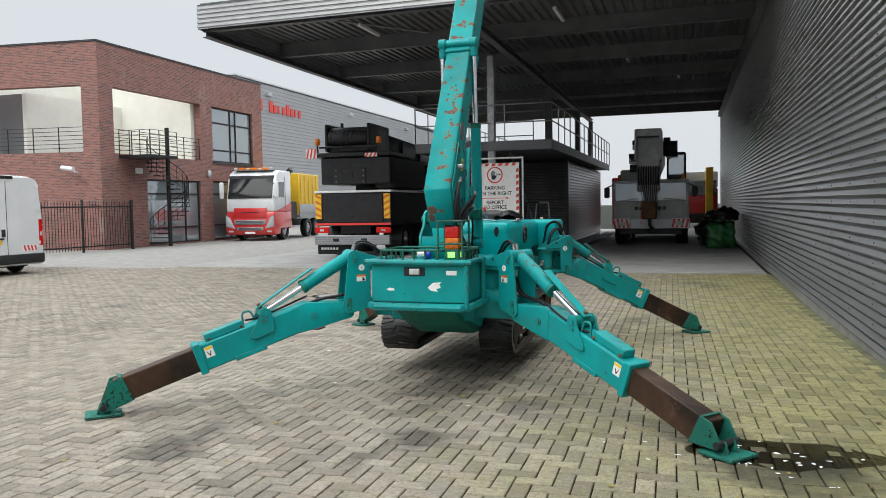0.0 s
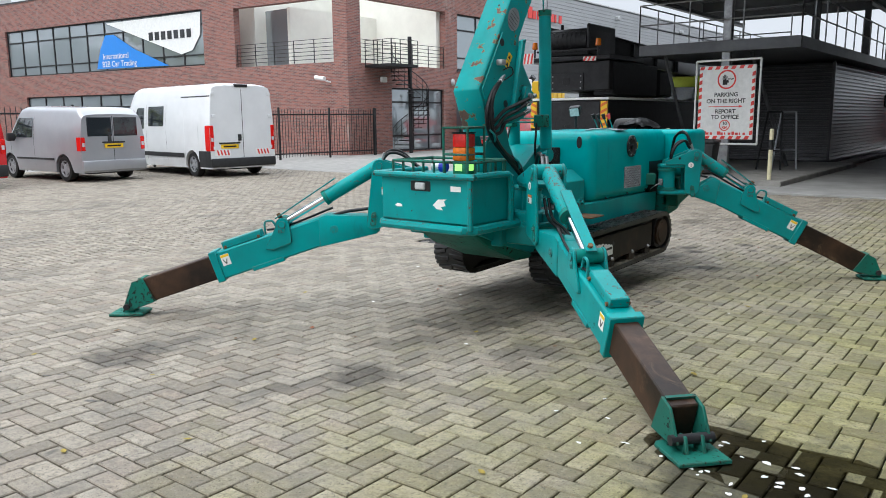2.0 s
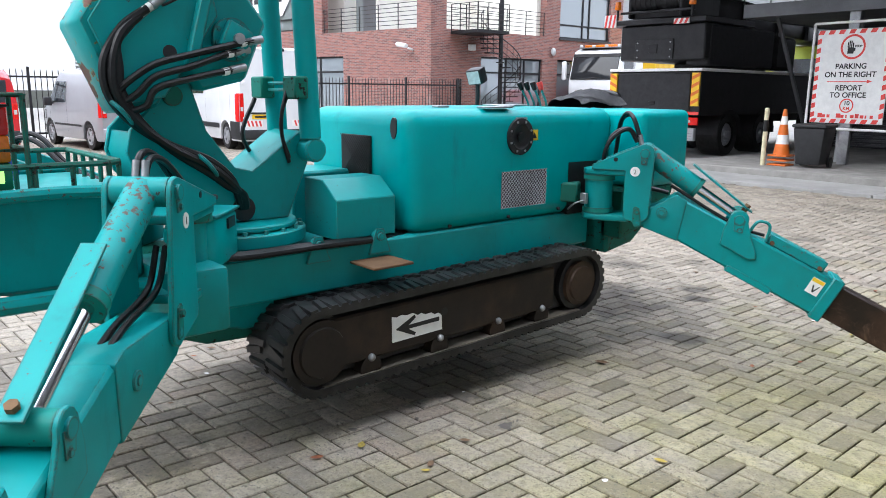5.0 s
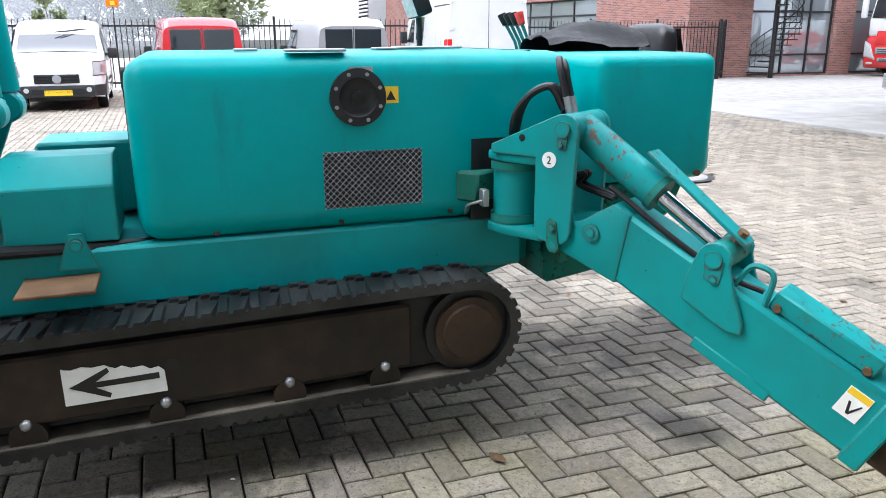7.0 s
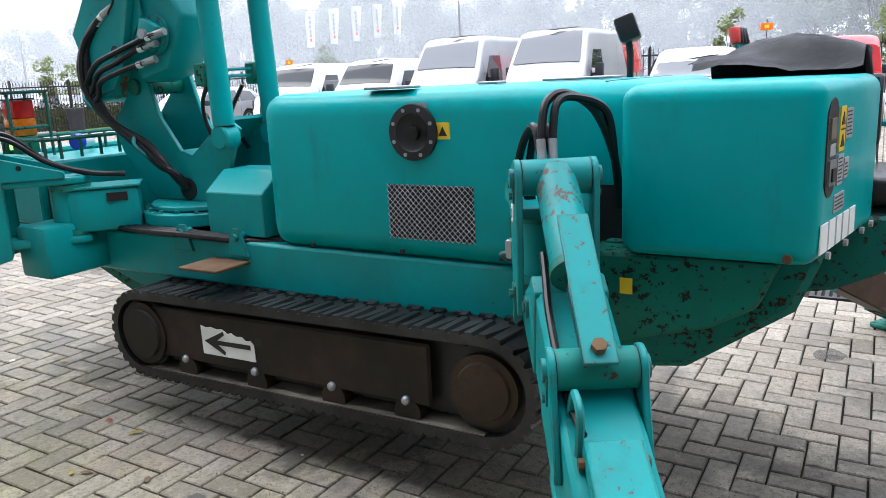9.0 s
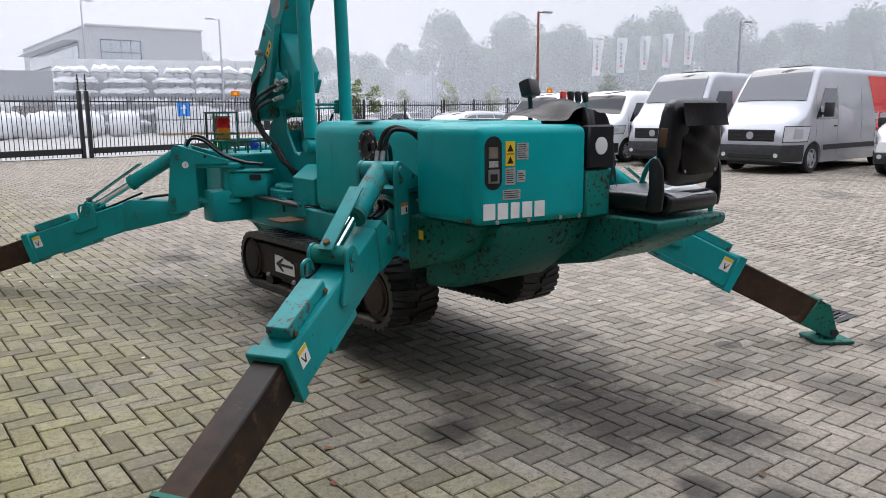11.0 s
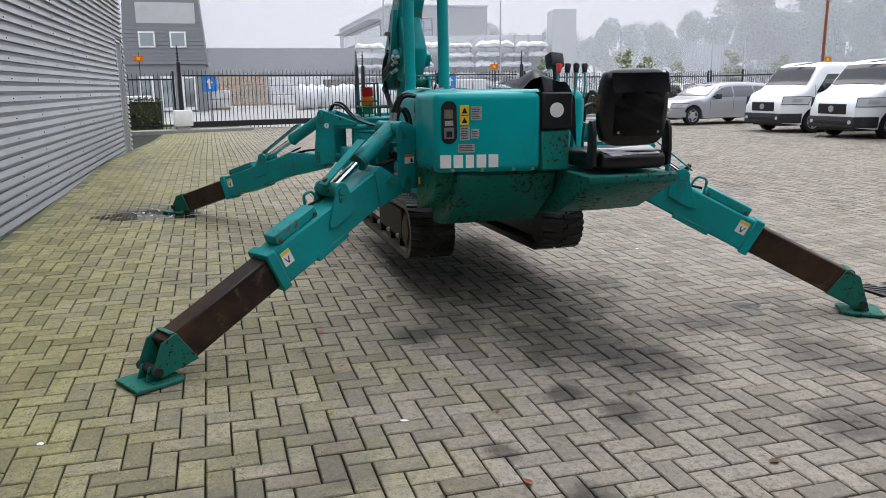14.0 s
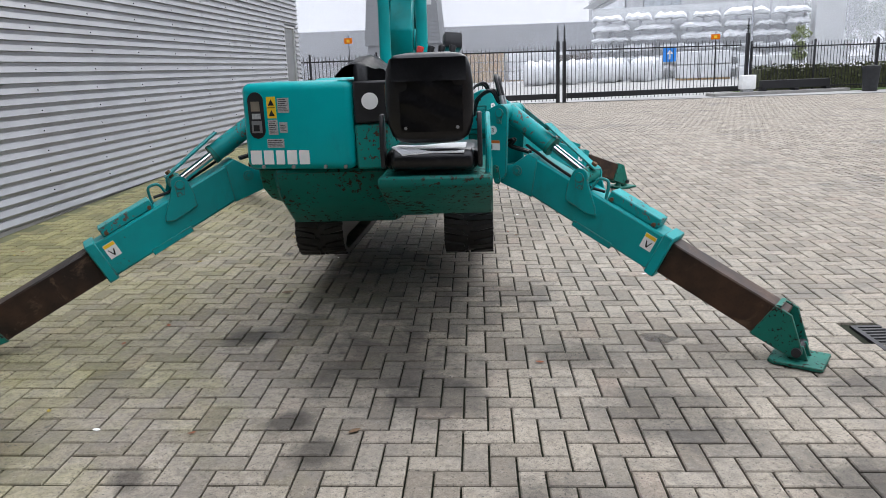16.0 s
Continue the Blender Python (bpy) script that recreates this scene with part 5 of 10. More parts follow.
part("foam_tear", bev(bx(bmesh.new(), 0.192, 0.208, -0.022, 0.02, 0.20, 0.30, MB), 0.006, 2), "rust", back, "worn brown foam showing through a tear")
bm = bmesh.new()
pp = [(-1.70, 9.64), (-1.60, 9.62), (-1.47, 9.63), (-1.37, 9.62), (-1.345, 9.72), (-1.40, 9.762), (-1.55, 9.755), (-1.69, 9.765)]
prism(bm, pp, 1.088, 1.094, lambda u, v, w: (u, v, w + 0.006 * math.sin(14 * u) - 0.9 * max(0, v - 9.73)))
part("paper_sheet", bm, "wrap", seat, "crumpled white sheet lying on the cushion")
bm = cy(bmesh.new(), (-1.735, 9.715, 1.03), (-1.345, 9.715, 1.03), 0.052, seg=18)
part("cushion_roll", bev(bm, 0.02, 3), "vinyl", seat, "rolled rear edge of the cushion")
for x in (-1.775, -1.315):
    pts = [(9.70, 0.985), (9.745, 1.0), (9.755, 1.08), (9.745, 1.20), (9.72, 1.245), (9.69, 1.25), (9.67, 1.22), (9.675, 1.10), (9.655, 1.0)]
    part("hinge_plate", bev(prism(bmesh.new(), pts, 0, 0.022, at_yz(x)), 0.006, 2), "black", seat)
bm = tube(bmesh.new(), curve([(-1.80, 9.68, 0.955), (-1.805, 9.66, 1.10), (-1.80, 9.50, 1.20), (-1.80, 9.30, 1.19), (-1.80, 9.2, 0.96)], 6), 0.014, 8)
part("side_handle", bm, "teal", crane)

# ballast basket at the front with guard rail, lamp and signal light
bask = part("basket", bev(bx(bmesh.new(), -1.465, -0.675, 5.52, 6.06, 0.83, 1.145), 0.012), "teal", crane, "teal front box with chipped edges")
bm = bmesh.new()
tube(bm, [(-0.655, 6.06, 0.80), (-0.655, 5.55, 0.80), (-0.705, 5.50, 0.80), (-1.435, 5.50, 0.80), (-1.485, 5.55, 0.80), (-1.485, 6.06, 0.80)], 0.032, 8)
part("bumper_tube", bm, "teal_worn", bask)
bm = bmesh.new()
tube(bm, curve([(-1.485, 6.05, 1.155), (-1.485, 5.56, 1.155), (-1.44, 5.505, 1.155), (-0.70, 5.505, 1.155), (-0.655, 5.56, 1.155), (-0.655, 5.88, 1.155), (-0.655, 5.965, 1.11), (-0.655, 5.97, 0.80)], 5), 0.022, 8)
tube(bm, [(-0.665, 5.515, 0.80), (-0.665, 5.515, 1.15)], 0.02, 8)
part("edge_tube", bm, "teal_worn", bask)
bm = bmesh.new()
loop = [(-1.40, 5.58), (-1.40, 6.02), (-0.75, 6.02), (-0.70, 5.97), (-0.70, 5.62), (-0.74, 5.58)]
for a, b in zip(loop, loop[1:] + loop[:1]):
    tube(bm, [(*a, 1.245), (*b, 1.245)], 0.011, 6)
    n = max(1, round((Vector(b) - Vector(a)).length / 0.1))
    for k in range(n):
        c = Vector(a).lerp(Vector(b), k / n)
        tube(bm, [(c.x, c.y, 1.15), (c.x, c.y, 1.245)], 0.009, 6)
part("guard_rail", bm, "teal_dark", bask, "green bar guard rail")
bm = bmesh.new()
for x in (-0.90, -0.70):
    for yy in (5.535, 5.72):
        tube(bm, [(x, yy, 1.15), (x, yy, 1.475)], 0.009, 6)
for z in (1.475, 1.30):
    tube(bm, [(-0.90, 5.535, z), (-0.70, 5.535, z), (-0.70, 5.72, z), (-0.90, 5.72, z), (-0.90, 5.535, z)], 0.009, 6)
bx(bm, -0.91, -0.69, 5.525, 5.73, 1.474, 1.480)
part("lamp_cage", bm, "teal_dark", bask)
sig = part("signal_base", bx(bmesh.new(), -0.862, -0.738, 5.565, 5.69, 1.147, 1.165), "wrap", bask)
for z0, z1, mm, nm in ((1.166, 1.256, "green", "green_lens"), (1.257, 1.345, "amber", "amber_lens"), (1.346, 1.435, "red", "red_lens")):
    part(nm, bev(bx(bmesh.new(), -0.855, -0.745, 5.572, 5.682, z0, z1), 0.008, 2), mm, sig)
part("lit_bulb", bev(bx(bmesh.new(), -0.832, -0.772, 5.5665, 5.5715, 1.19, 1.235), 0.006, 2), "lampgreen", sig, "lit green signal bulb")
part("lit_bulb", bev(bx(bmesh.new(), -0.7445, -0.739, 5.60, 5.655, 1.19, 1.235), 0.004, 2), "lampgreen", sig, "lit green signal bulb")
part("signal_cap", bev(bx(bmesh.new(), -0.86, -0.74, 5.567, 5.687, 1.436, 1.445), 0.003), "black", sig)
# front face details
lampf = part("lamp_recess", bev(bx(bmesh.new(), -1.185, -1.005, 5.514, 5.53, 1.045, 1.115), 0.006), "black", bask)
part("head_lamp", bev(bx(bmesh.new(), -1.135, -1.045, 5.498, 5.52, 1.055, 1.105), 0.014, 3), "lens", lampf, "square clear headlamp")
part("label", bx(bmesh.new(), -0.83, -0.745, 5.5175, 5.521, 1.055, 1.09), "white", bask, smooth=0)
part("paint_scuff", prism(bmesh.new(), [(-0.985, 0.955), (-0.955, 0.93), (-0.90, 0.925), (-0.915, 0.945), (-0.875, 0.955), (-0.89, 0.985), (-0.865, 1.0), (-0.94, 0.995)], 5.5185, 5.521, lambda u, v, w: (u, w, v)), "white", bask, "pale scuffed patch", smooth=0)
part("paint_scuff", prism(bmesh.new(), [(-1.335, 0.935), (-1.31, 0.925), (-1.265, 0.928), (-1.27, 0.945), (-1.31, 0.95)], 5.5185, 5.521, lambda u, v, w: (u, w, v)), "white", bask, smooth=0)
bm = cy(bmesh.new(), (-1.13, 5.70, 1.205), (-1.065, 5.712, 1.205), 0.032, seg=14)
part("socket_body", bm, "wrap", bask, "white cable socket")
part("socket_cap", cy(bmesh.new(), (-1.065, 5.712, 1.205), (-1.025, 5.718, 1.205), 0.042, seg=14), "bluecap", bask)

# slewing turret
bm = cy(bmesh.new(), (-1.10, 6.62, 0.84), (-1.10, 6.62, 0.90), 0.31, seg=40)
cy(bm, (-1.10, 6.62, 0.905), (-1.10, 6.62, 0.93), 0.27, seg=40)
turret = part("slew_ring", bev(bm, 0.006), "teal", crane, "round teal slewing ring")
for k in range(20):
    a = 2 * math.pi * k / 20
    part("bolt", cy(bmesh.new(), (-1.10 + 0.29 * math.cos(a), 6.62 + 0.29 * math.sin(a), 0.90), (-1.10 + 0.29 * math.cos(a), 6.62 + 0.29 * math.sin(a), 0.915), 0.011, seg=6), "teal", turret)
side = [(6.36, 0.93), (6.16, 1.16), (6.13, 1.25), (6.15, 1.34), (6.24, 1.43), (6.27, 1.53), (6.33, 1.56), (6.40, 1.52), (6.46, 1.33), (6.58, 1.17), (6.66, 1.15), (6.90, 1.32), (6.98, 1.27), (6.83, 0.93)]
for x in (-1.005, -1.265):
    bm = prism(bmesh.new(), side, -0.012, 0.012, at_yz(x))
    part("side_plate", bev(bm, 0.004), "teal", turret)
bm = prism(bmesh.new(), [(6.37, 0.93), (6.17, 1.16), (6.14, 1.25), (6.16, 1.33), (6.175, 1.33), (6.16, 1.25), (6.19, 1.17), (6.40, 0.93)], -0.26, 0.0, at_yz(-1.005))
part("front_plate", bm, "teal", turret)
bm = prism(bmesh.new(), [(6.58, 1.155), (6.66, 1.135), (6.91, 1.305), (6.90, 1.32), (6.66, 1.15), (6.58, 1.17)], -0.26, 0.0, at_yz(-1.005))
part("saddle", bm, "teal", turret)
bm = cy(bmesh.new(), (-1.02, 6.61, 0.987), (-0.988, 6.61, 0.987), 0.054, seg=24)
part("hose_port", bm, "black", turret)
bm = cy(bmesh.new(), (-1.30, 6.32, 1.472), (-0.975, 6.32, 1.472), 0.04, seg=18)
part("pivot_pin", bm, "teal_dark", turret)

# boom
B0 = Vector((-1.045, 5.965, 1.735))
BD = Vector((-0.045, 0.67, 1.0)).normalized()
BX = Vector((1, 0, 0)) - BD * BD.x
BX.normalize()
BN = BX.cross(BD)
if BN.y < 0:
    BN = -BN       # from the scratched top face towards the underside


def on_boom(a, d, w):
    """a along the boom, d below its top face, w to the right."""
    return B0 + BD * a + BN * d + BX * w


bm = bmesh.new()
HW = 0.115
prism(bm, [(0, 0), (3.0, 0), (3.0, 0.25), (0.62, 0.25), (0.28, 0.36), (-0.10, 0.40), (-0.20, 0.30)], -HW, HW, on_boom)
boom = part("boom", bev(bm, 0.012), "teal_flaked", crane, "raised teal box boom with flaking paint")
bm = bmesh.new()
for w in (-HW - 0.006, HW + 0.006):
    prism(bm, [(0.02, 0.03), (0.52, 0.03), (0.52, 0.24), (0.34, 0.42), (-0.06, 0.40), (-0.16, 0.30)], w - 0.006, w + 0.006, on_boom)
part("root_plate", bev(bm, 0.003), "teal", boom)
bm = bmesh.new()
prism(bm, [(0.40, 0.24), (0.58, 0.26), (0.46, 0.62), (0.20, 0.66), (0.05, 0.52), (0.10, 0.40)], -0.10, 0.10, on_boom)
part("winch_housing", bev(bm, 0.015), "teal", boom, "teal winch housing under the boom")
for w in (-0.105, 0.105):
    sg = 1 if w > 0 else -1
    bm = cy(bmesh.new(), on_boom(0.30, 0.52, w), on_boom(0.30, 0.52, w + sg * 0.02), 0.088, seg=24)
    for k in range(8):
        a_ = k * math.pi / 4
        cy(bm, on_boom(0.30 + 0.074 * math.cos(a_), 0.52 + 0.074 * math.sin(a_), w + sg * 0.02), on_boom(0.30 + 0.074 * math.cos(a_), 0.52 + 0.074 * math.sin(a_), w + sg * 0.028), 0.008, seg=6)
    motor = part("winch_motor", bm, "teal", boom)
    bm = prism(bmesh.new(), [(0.24, 0.47), (0.35, 0.455), (0.365, 0.57), (0.25, 0.585)], w + sg * 0.02, w + sg * 0.065, on_boom)
    part("motor_block", bev(bm, 0.012, 2), "teal", motor)
    part("port_cap", cy(bmesh.new(), on_boom(0.30, 0.52, w + sg * 0.065), on_boom(0.30, 0.52, w + sg * 0.085), 0.022, seg=12), "steel", motor)
bm = prism(bmesh.new(), [(0.60, 0.235), (0.64, 0.27), (0.12, 0.435), (0.08, 0.40)], HW + 0.010, HW + 0.05, on_boom)
part("stiffener", bev(bm, 0.006), "teal", boom)
for a_, d_ in ((0.10, 0.33), (0.45, 0.06)):
    part("hose_hole", cy(bmesh.new(), on_boom(a_, d_, HW + 0.0122), on_boom(a_, d_, HW + 0.0135), 0.028, seg=16), "black", boom)
bm = prism(bmesh.new(), [(1.57, -0.020), (1.73, -0.020), (1.76, 0.10), (1.74, 0.27), (1.60, 0.27), (1.55, 0.10)], -HW - 0.012, HW + 0.012, on_boom)
part("boom_collar", bev(bm, 0.008), "teal", boom)
for sx in (-1, 1):
    bm = prism(bmesh.new(), [(0.70 + 0.09 * math.cos(a), 0.11 + 0.075 * math.sin(a)) for a in (2 * math.pi * k / 20 for k in range(20))], 0, sx * 0.003, lambda a_, d_, w: on_boom(a_, d_, sx * HW + w))
    part("dial_plate", bm, "steel", boom, "grey fan-shaped load chart plate", smooth=0)
    for k in range(5):
        bm = prism(bmesh.new(), [(0.63 + 0.028 * k, 0.06), (0.633 + 0.028 * k, 0.06), (0.633 + 0.028 * k, 0.16), (0.63 + 0.028 * k, 0.16)], sx * 0.003, sx * 0.0045, lambda a_, d_, w: on_boom(a_, d_, sx * HW + w))
        part("dial_line", bm, "black", boom, smooth=0)
for a_ in (0.33, 0.392):
    part("warning_label", prism(bmesh.new(), [(a_, 0.17), (a_ + 0.055, 0.17), (a_ + 0.055, 0.22), (a_, 0.22)], HW + 0.0125, HW + 0.015, on_boom), "yellow", boom, smooth=0)
    part("warning_sign", prism(bmesh.new(), [(a_ + 0.012, 0.178), (a_ + 0.012, 0.212), (a_ + 0.045, 0.195)], HW + 0.015, HW + 0.016, on_boom), "black", boom, smooth=0)
bm = bx(bmesh.new(), -0.03, 0.03, -0.03, 0.03, -0.02, 0.02, Matrix.Translation(on_boom(0.30, 0.10, HW + 0.03)))
part("sensor", bev(bm, 0.008, 2), "steel", boom, "small grey sensor box")
for k in range(6):
    part("rivet", cy(bmesh.new(), on_boom(0.75 + 0.1 * k, 0.0, 0.03 - 0.06 * (k % 2)), on_boom(0.75 + 0.1 * k, -0.004, 0.03 - 0.06 * (k % 2)), 0.008, seg=8), "blackmetal", boom)
# derrick cylinders
for x in (-0.955, -1.26):
    foot = Vector((x, 6.935, 1.235))
    top = Vector((x + 0.0, 6.858, 3.12))
    d = (top - foot).normalized()
    bar = part("derrick_cylinder", cy(bmesh.new(), foot + d * 0.05, foot + d * 1.12, 0.048, seg=22), "teal", crane, "teal lifting cylinder with chrome rod")
    part("rod", cy(bmesh.new(), foot + d * 1.12, top - d * 0.05, 0.024, seg=18), "chrome", bar)
    bm = cy(bmesh.new(), foot - Vector((0.045, 0, 0)), foot + Vector((0.045, 0, 0)), 0.055, seg=20)
    part("foot_eye", bev(bm, 0.008), "teal", bar)
    bm = cy(bmesh.new(), top - Vector((0.035, 0, 0)), top + Vector((0.035, 0, 0)), 0.05, seg=18)
    cy(bm, top - d * 0.13, top - d * 0.03, 0.034, seg=16)
    part("head_eye", bev(bm, 0.006), "teal", bar)
    part("gland", cy(bmesh.new(), foot + d * 1.09, foot + d * 1.135, 0.052, seg=22), "teal_dark", bar)
    bm = bev(bx(bmesh.new(), x - 0.06, x + 0.05, 6.83, 6.90, 1.46, 1.56), 0.008)
    part("valve_block", bm, "teal_dark", bar)
bm = cy(bmesh.new(), (-1.30, 6.858, 3.12), (-0.915, 6.858, 3.12), 0.03, seg=14)
part("cross_pin", bm, "teal", boom)
for z in (1.50, 1.53):
    part("pipe", tube(bmesh.new(), [(-1.22, 6.87, z), (-0.99, 6.87, z)], 0.008, 6), "teal", boom)
# hoses
def hose(pts, r=0.014, parent=crane, n=8):
    return part("hose", tube(bmesh.new(), curve(pts, n), r, 8), "hose", parent)


for k in range(3):
    o = 0.026 * k
    x_ = -0.915 + 0.012 * (k % 2)
    fit_ = part("hose_fitting", cy(bmesh.new(), (-0.945, 6.30 - 0.035 * k, 1.845 - o), (-0.925, 6.235 - 0.035 * k, 1.805 - o), 0.019, seg=10), "steel", crane)
    part("sleeve", cy(bmesh.new(), (-0.925, 6.235 - 0.035 * k, 1.805 - o), (-0.92, 6.205 - 0.03 * k, 1.785 - o), 0.017, seg=10), "white", fit_)
    hose([(-0.92, 6.22 - 0.03 * k, 1.795 - o), (x_, 6.12 - 0.01 * k, 1.72 - o), (x_ + 0.01, 6.045 + o, 1.60 - o * 0.4), (x_ + 0.01, 6.05 + o, 1.48), (x_ + 0.005, 6.13 + o * 0.8, 1.375 - o * 0.2), (x_, 6.265 + o * 0.4, 1.285 - o * 0.5), (x_ - 0.005, 6.43, 1.215 - o), (x_ - 0.01, 6.525 - 0.3 * o, 1.135 - o * 0.6), (-0.95, 6.565 + 0.012 * k, 1.06), (-0.985, 6.595 + 0.012 * k, 0.995)], 0.0175)
for yy, zz in ((6.085, 1.42), (6.41, 1.205)):
    part("hose_clip", tube(bmesh.new(), curve([(-0.90, yy - 0.03, zz + 0.035), (-0.875, yy, zz), (-0.90, yy + 0.045, zz - 0.05), (-0.95, yy + 0.05, zz - 0.05)], 4), 0.009, 6), "teal", crane)
for k, (za, zb, ye) in enumerate(((1.545, 1.70, 6.66), (1.50, 1.655, 6.60), (1.455, 1.585, 6.58))):
    hose([(-0.905, 6.07 + 0.02 * k, 1.47 - 0.03 * k), (-0.885, 6.12 + 0.03 * k, za - 0.02), (-0.875, 6.22, za + 0.045), (-0.875, 6.36, za + 0.085), (-0.885, ye - 0.08, zb - 0.015), (-0.90, ye, zb)], 0.0135)
    fit_ = part("hose_fitting", cy(bmesh.new(), (-0.893, ye - 0.05, zb - 0.01), (-0.905, ye + 0.02, zb + 0.005), 0.017, seg=10), "steel", crane)
    part("sleeve", cy(bmesh.new(), (-0.887, ye - 0.085, zb - 0.018), (-0.891, ye - 0.06, zb - 0.012), 0.0165, seg=10), "white", fit_)
hose([(-0.93, 6.27, 1.88), (-0.90, 6.33, 1.905), (-0.90, 6.36, 1.86), (-0.915, 6.30, 1.82), (-0.925, 6.28, 1.81)], 0.005)
for k in range(3):
    hose([(-0.80, 6.22, 0.835 + 0.0 * k), (-0.775 + 0.028 * k, 6.50, 0.835), (-0.775 + 0.028 * k, 6.85, 0.835), (-0.80 + 0.02 * k, 7.15, 0.82), (-0.83, 7.40, 0.81)], 0.014)
for k in range(2):
    hose([(-0.99, 6.84, 1.50 - 0.02 * k), (-0.97, 6.80, 1.40), (-0.975, 6.80, 1.30), (-0.99, 6.84, 1.20 - 0.02 * k)], 0.009)
bm = tube(bmesh.new(), curve([(-1.22, 6.80, 1.46), (-1.20, 6.72, 1.30), (-1.22, 6.80, 1.16)], 6), 0.010, 6)
part("hose", bm, "hose", crane)


# ---------- outriggers ----------
def outrigger(ox, oy, az, zpin, slope, foot_r, number, front):
    """One leg. ox, oy: origin of its plane; az: its bearing; outlines as (r, z) along it. The arm's boss lies at r = 0.285."""
    ca, sa = math.cos(radians(az)), math.sin(radians(az))
    side_ = Vector((-sa, ca, 0))

    def P(r, z, w=0.0):
        return Vector((ox + r * ca - w * sa, oy + r * sa + w * ca, z))
    pl = lambda u, v, w: P(u, v, w)
    flat = lambda u, v, w: P(u, w, v)
    th = math.atan(slope)
    ct, stt = math.cos(th), math.sin(th)
    A = (0.285, zpin)

    def along(a, h, w=0.0):
        """a from the arm's boss along the tube, h square to it."""
        return P(A[0] + a * ct - h * stt, A[1] + a * stt + h * ct, w)
    al = lambda u, v, w: along(u, v, w)
    rl = lambda a, h: (A[0] + a * ct - h * stt, A[1] + a * stt + h * ct)
    hw = 0.085
    if front:
        root_r, apex_r, disc_r, inner_r, tip_r = -0.022, -0.075, -0.135, -0.215, -0.47
    else:
        root_r, apex_r, disc_r, inner_r, tip_r = 0.155, 0.180, 0.132, 0.078, -0.10
    zroot, zapex = zpin - 0.012 if not front else zpin + 0.045, 1.182
    # arm: box tube, and the thicker bent root welded to it
    bm = prism(bmesh.new(), [(0.05, -0.095), (0.975, -0.098), (0.975, 0.12), (0.05, 0.12)], -hw, hw, al)
    arm = part("outrigger", bev(bm, 0.012), "teal", crane, "teal folding outrigger arm with a steel extension")
    crease_t, crease_b, kink = rl(0.085, 0.122), rl(0.15, -0.098), rl(0.02, 0.124)
    if front:
        pts = [(root_r - 0.05, zroot - 0.06), (root_r - 0.02, zroot - 0.085), crease_b, crease_t, kink, (root_r + 0.04, zroot + 0.055), (root_r - 0.03, zroot + 0.055)]
    else:
        pts = [(root_r - 0.03, zroot - 0.05), (root_r + 0.03, zroot - 0.075), crease_b, crease_t, kink, (root_r + 0.09, zroot + 0.045), (root_r - 0.02, zroot + 0.03)]
    part("arm_root", bev(prism(bmesh.new(), pts, -hw - 0.006, hw + 0.006, pl), 0.008, 2), "teal", arm, "bent welded arm root")
    part("collar", bev(prism(bmesh.new(), [(0.925, -0.112), (0.985, -0.112), (0.985, 0.134), (0.925, 0.134)], -hw - 0.012, hw + 0.012, al), 0.006), "teal", arm)
    latch = part("latch_box", bev(prism(bmesh.new(), [(0.55, 0.12), (0.87, 0.12), (0.87, 0.178), (0.55, 0.178)], -0.056, 0.056, al), 0.006), "teal_worn", arm)
    for a_ in (0.575, 0.845):
        part("bolt", cy(bmesh.new(), along(a_, 0.135, -0.068), along(a_, 0.135, 0.068), 0.012, seg=8), "rust", latch)
    part("weld_plate", bev(prism(bmesh.new(), [(0.44, -0.112), (0.70, -0.112), (0.70, -0.075), (0.44, -0.075)], -hw - 0.006, hw + 0.006, al), 0.004), "teal", arm)
    for sg in (-1, 1):
        w = sg * (hw + 0.006)
        bm = cy(bmesh.new(), along(0, 0, w), along(0, 0, w + sg * 0.008), 0.030, seg=20)
        cy(bm, along(0, 0, w + sg * 0.008), along(0, 0, w + sg * 0.013), 0.016, seg=14)
        part("pin_boss", bm, "teal", arm)
    # leaning lugs that hold the cylinder's rod
    Lp = (0.365, 0.165)
    for w in (-0.094, 0.094):
        arc = [(Lp[0] + 0.050 * math.cos(t), Lp[1] + 0.050 * math.sin(t)) for t in (0.1, 0.6, 1.1, 1.6, 2.1, 2.6, 3.1)]
        pts = [(0.345, 0.005), (0.50, 0.0), (0.545, 0.02), (0.53, 0.05), (0.45, 0.13)] + arc + [(0.32, 0.085)]
        lug_ = part("lug", bev(prism(bmesh.new(), pts, w - 0.008, w + 0.008, al), 0.003), "teal", arm)
        sg = 1 if w > 0 else -1
        bm = cy(bmesh.new(), along(*Lp, w), along(*Lp, w + sg * 0.018), 0.026, seg=18)
        cy(bm, along(Lp[0] + 0.03, Lp[1] - 0.05, w), along(Lp[0] + 0.03, Lp[1] - 0.05, w + sg * 0.018), 0.011, seg=6)
        prism(bm, [(Lp[0] - 0.03, Lp[1]), (Lp[0] + 0.005, Lp[1] - 0.065), (Lp[0] + 0.05, Lp[1] - 0.055), (Lp[0] + 0.03, Lp[1] + 0.01)], w + sg * 0.008, w + sg * 0.012, al)
        part("pin_keeper", bm, "teal", lug_)
    lug = along(*Lp)
    # bracket of two tall plates, swung on a hinge
    top = P(apex_r, zapex)
    zb = zroot - 0.05
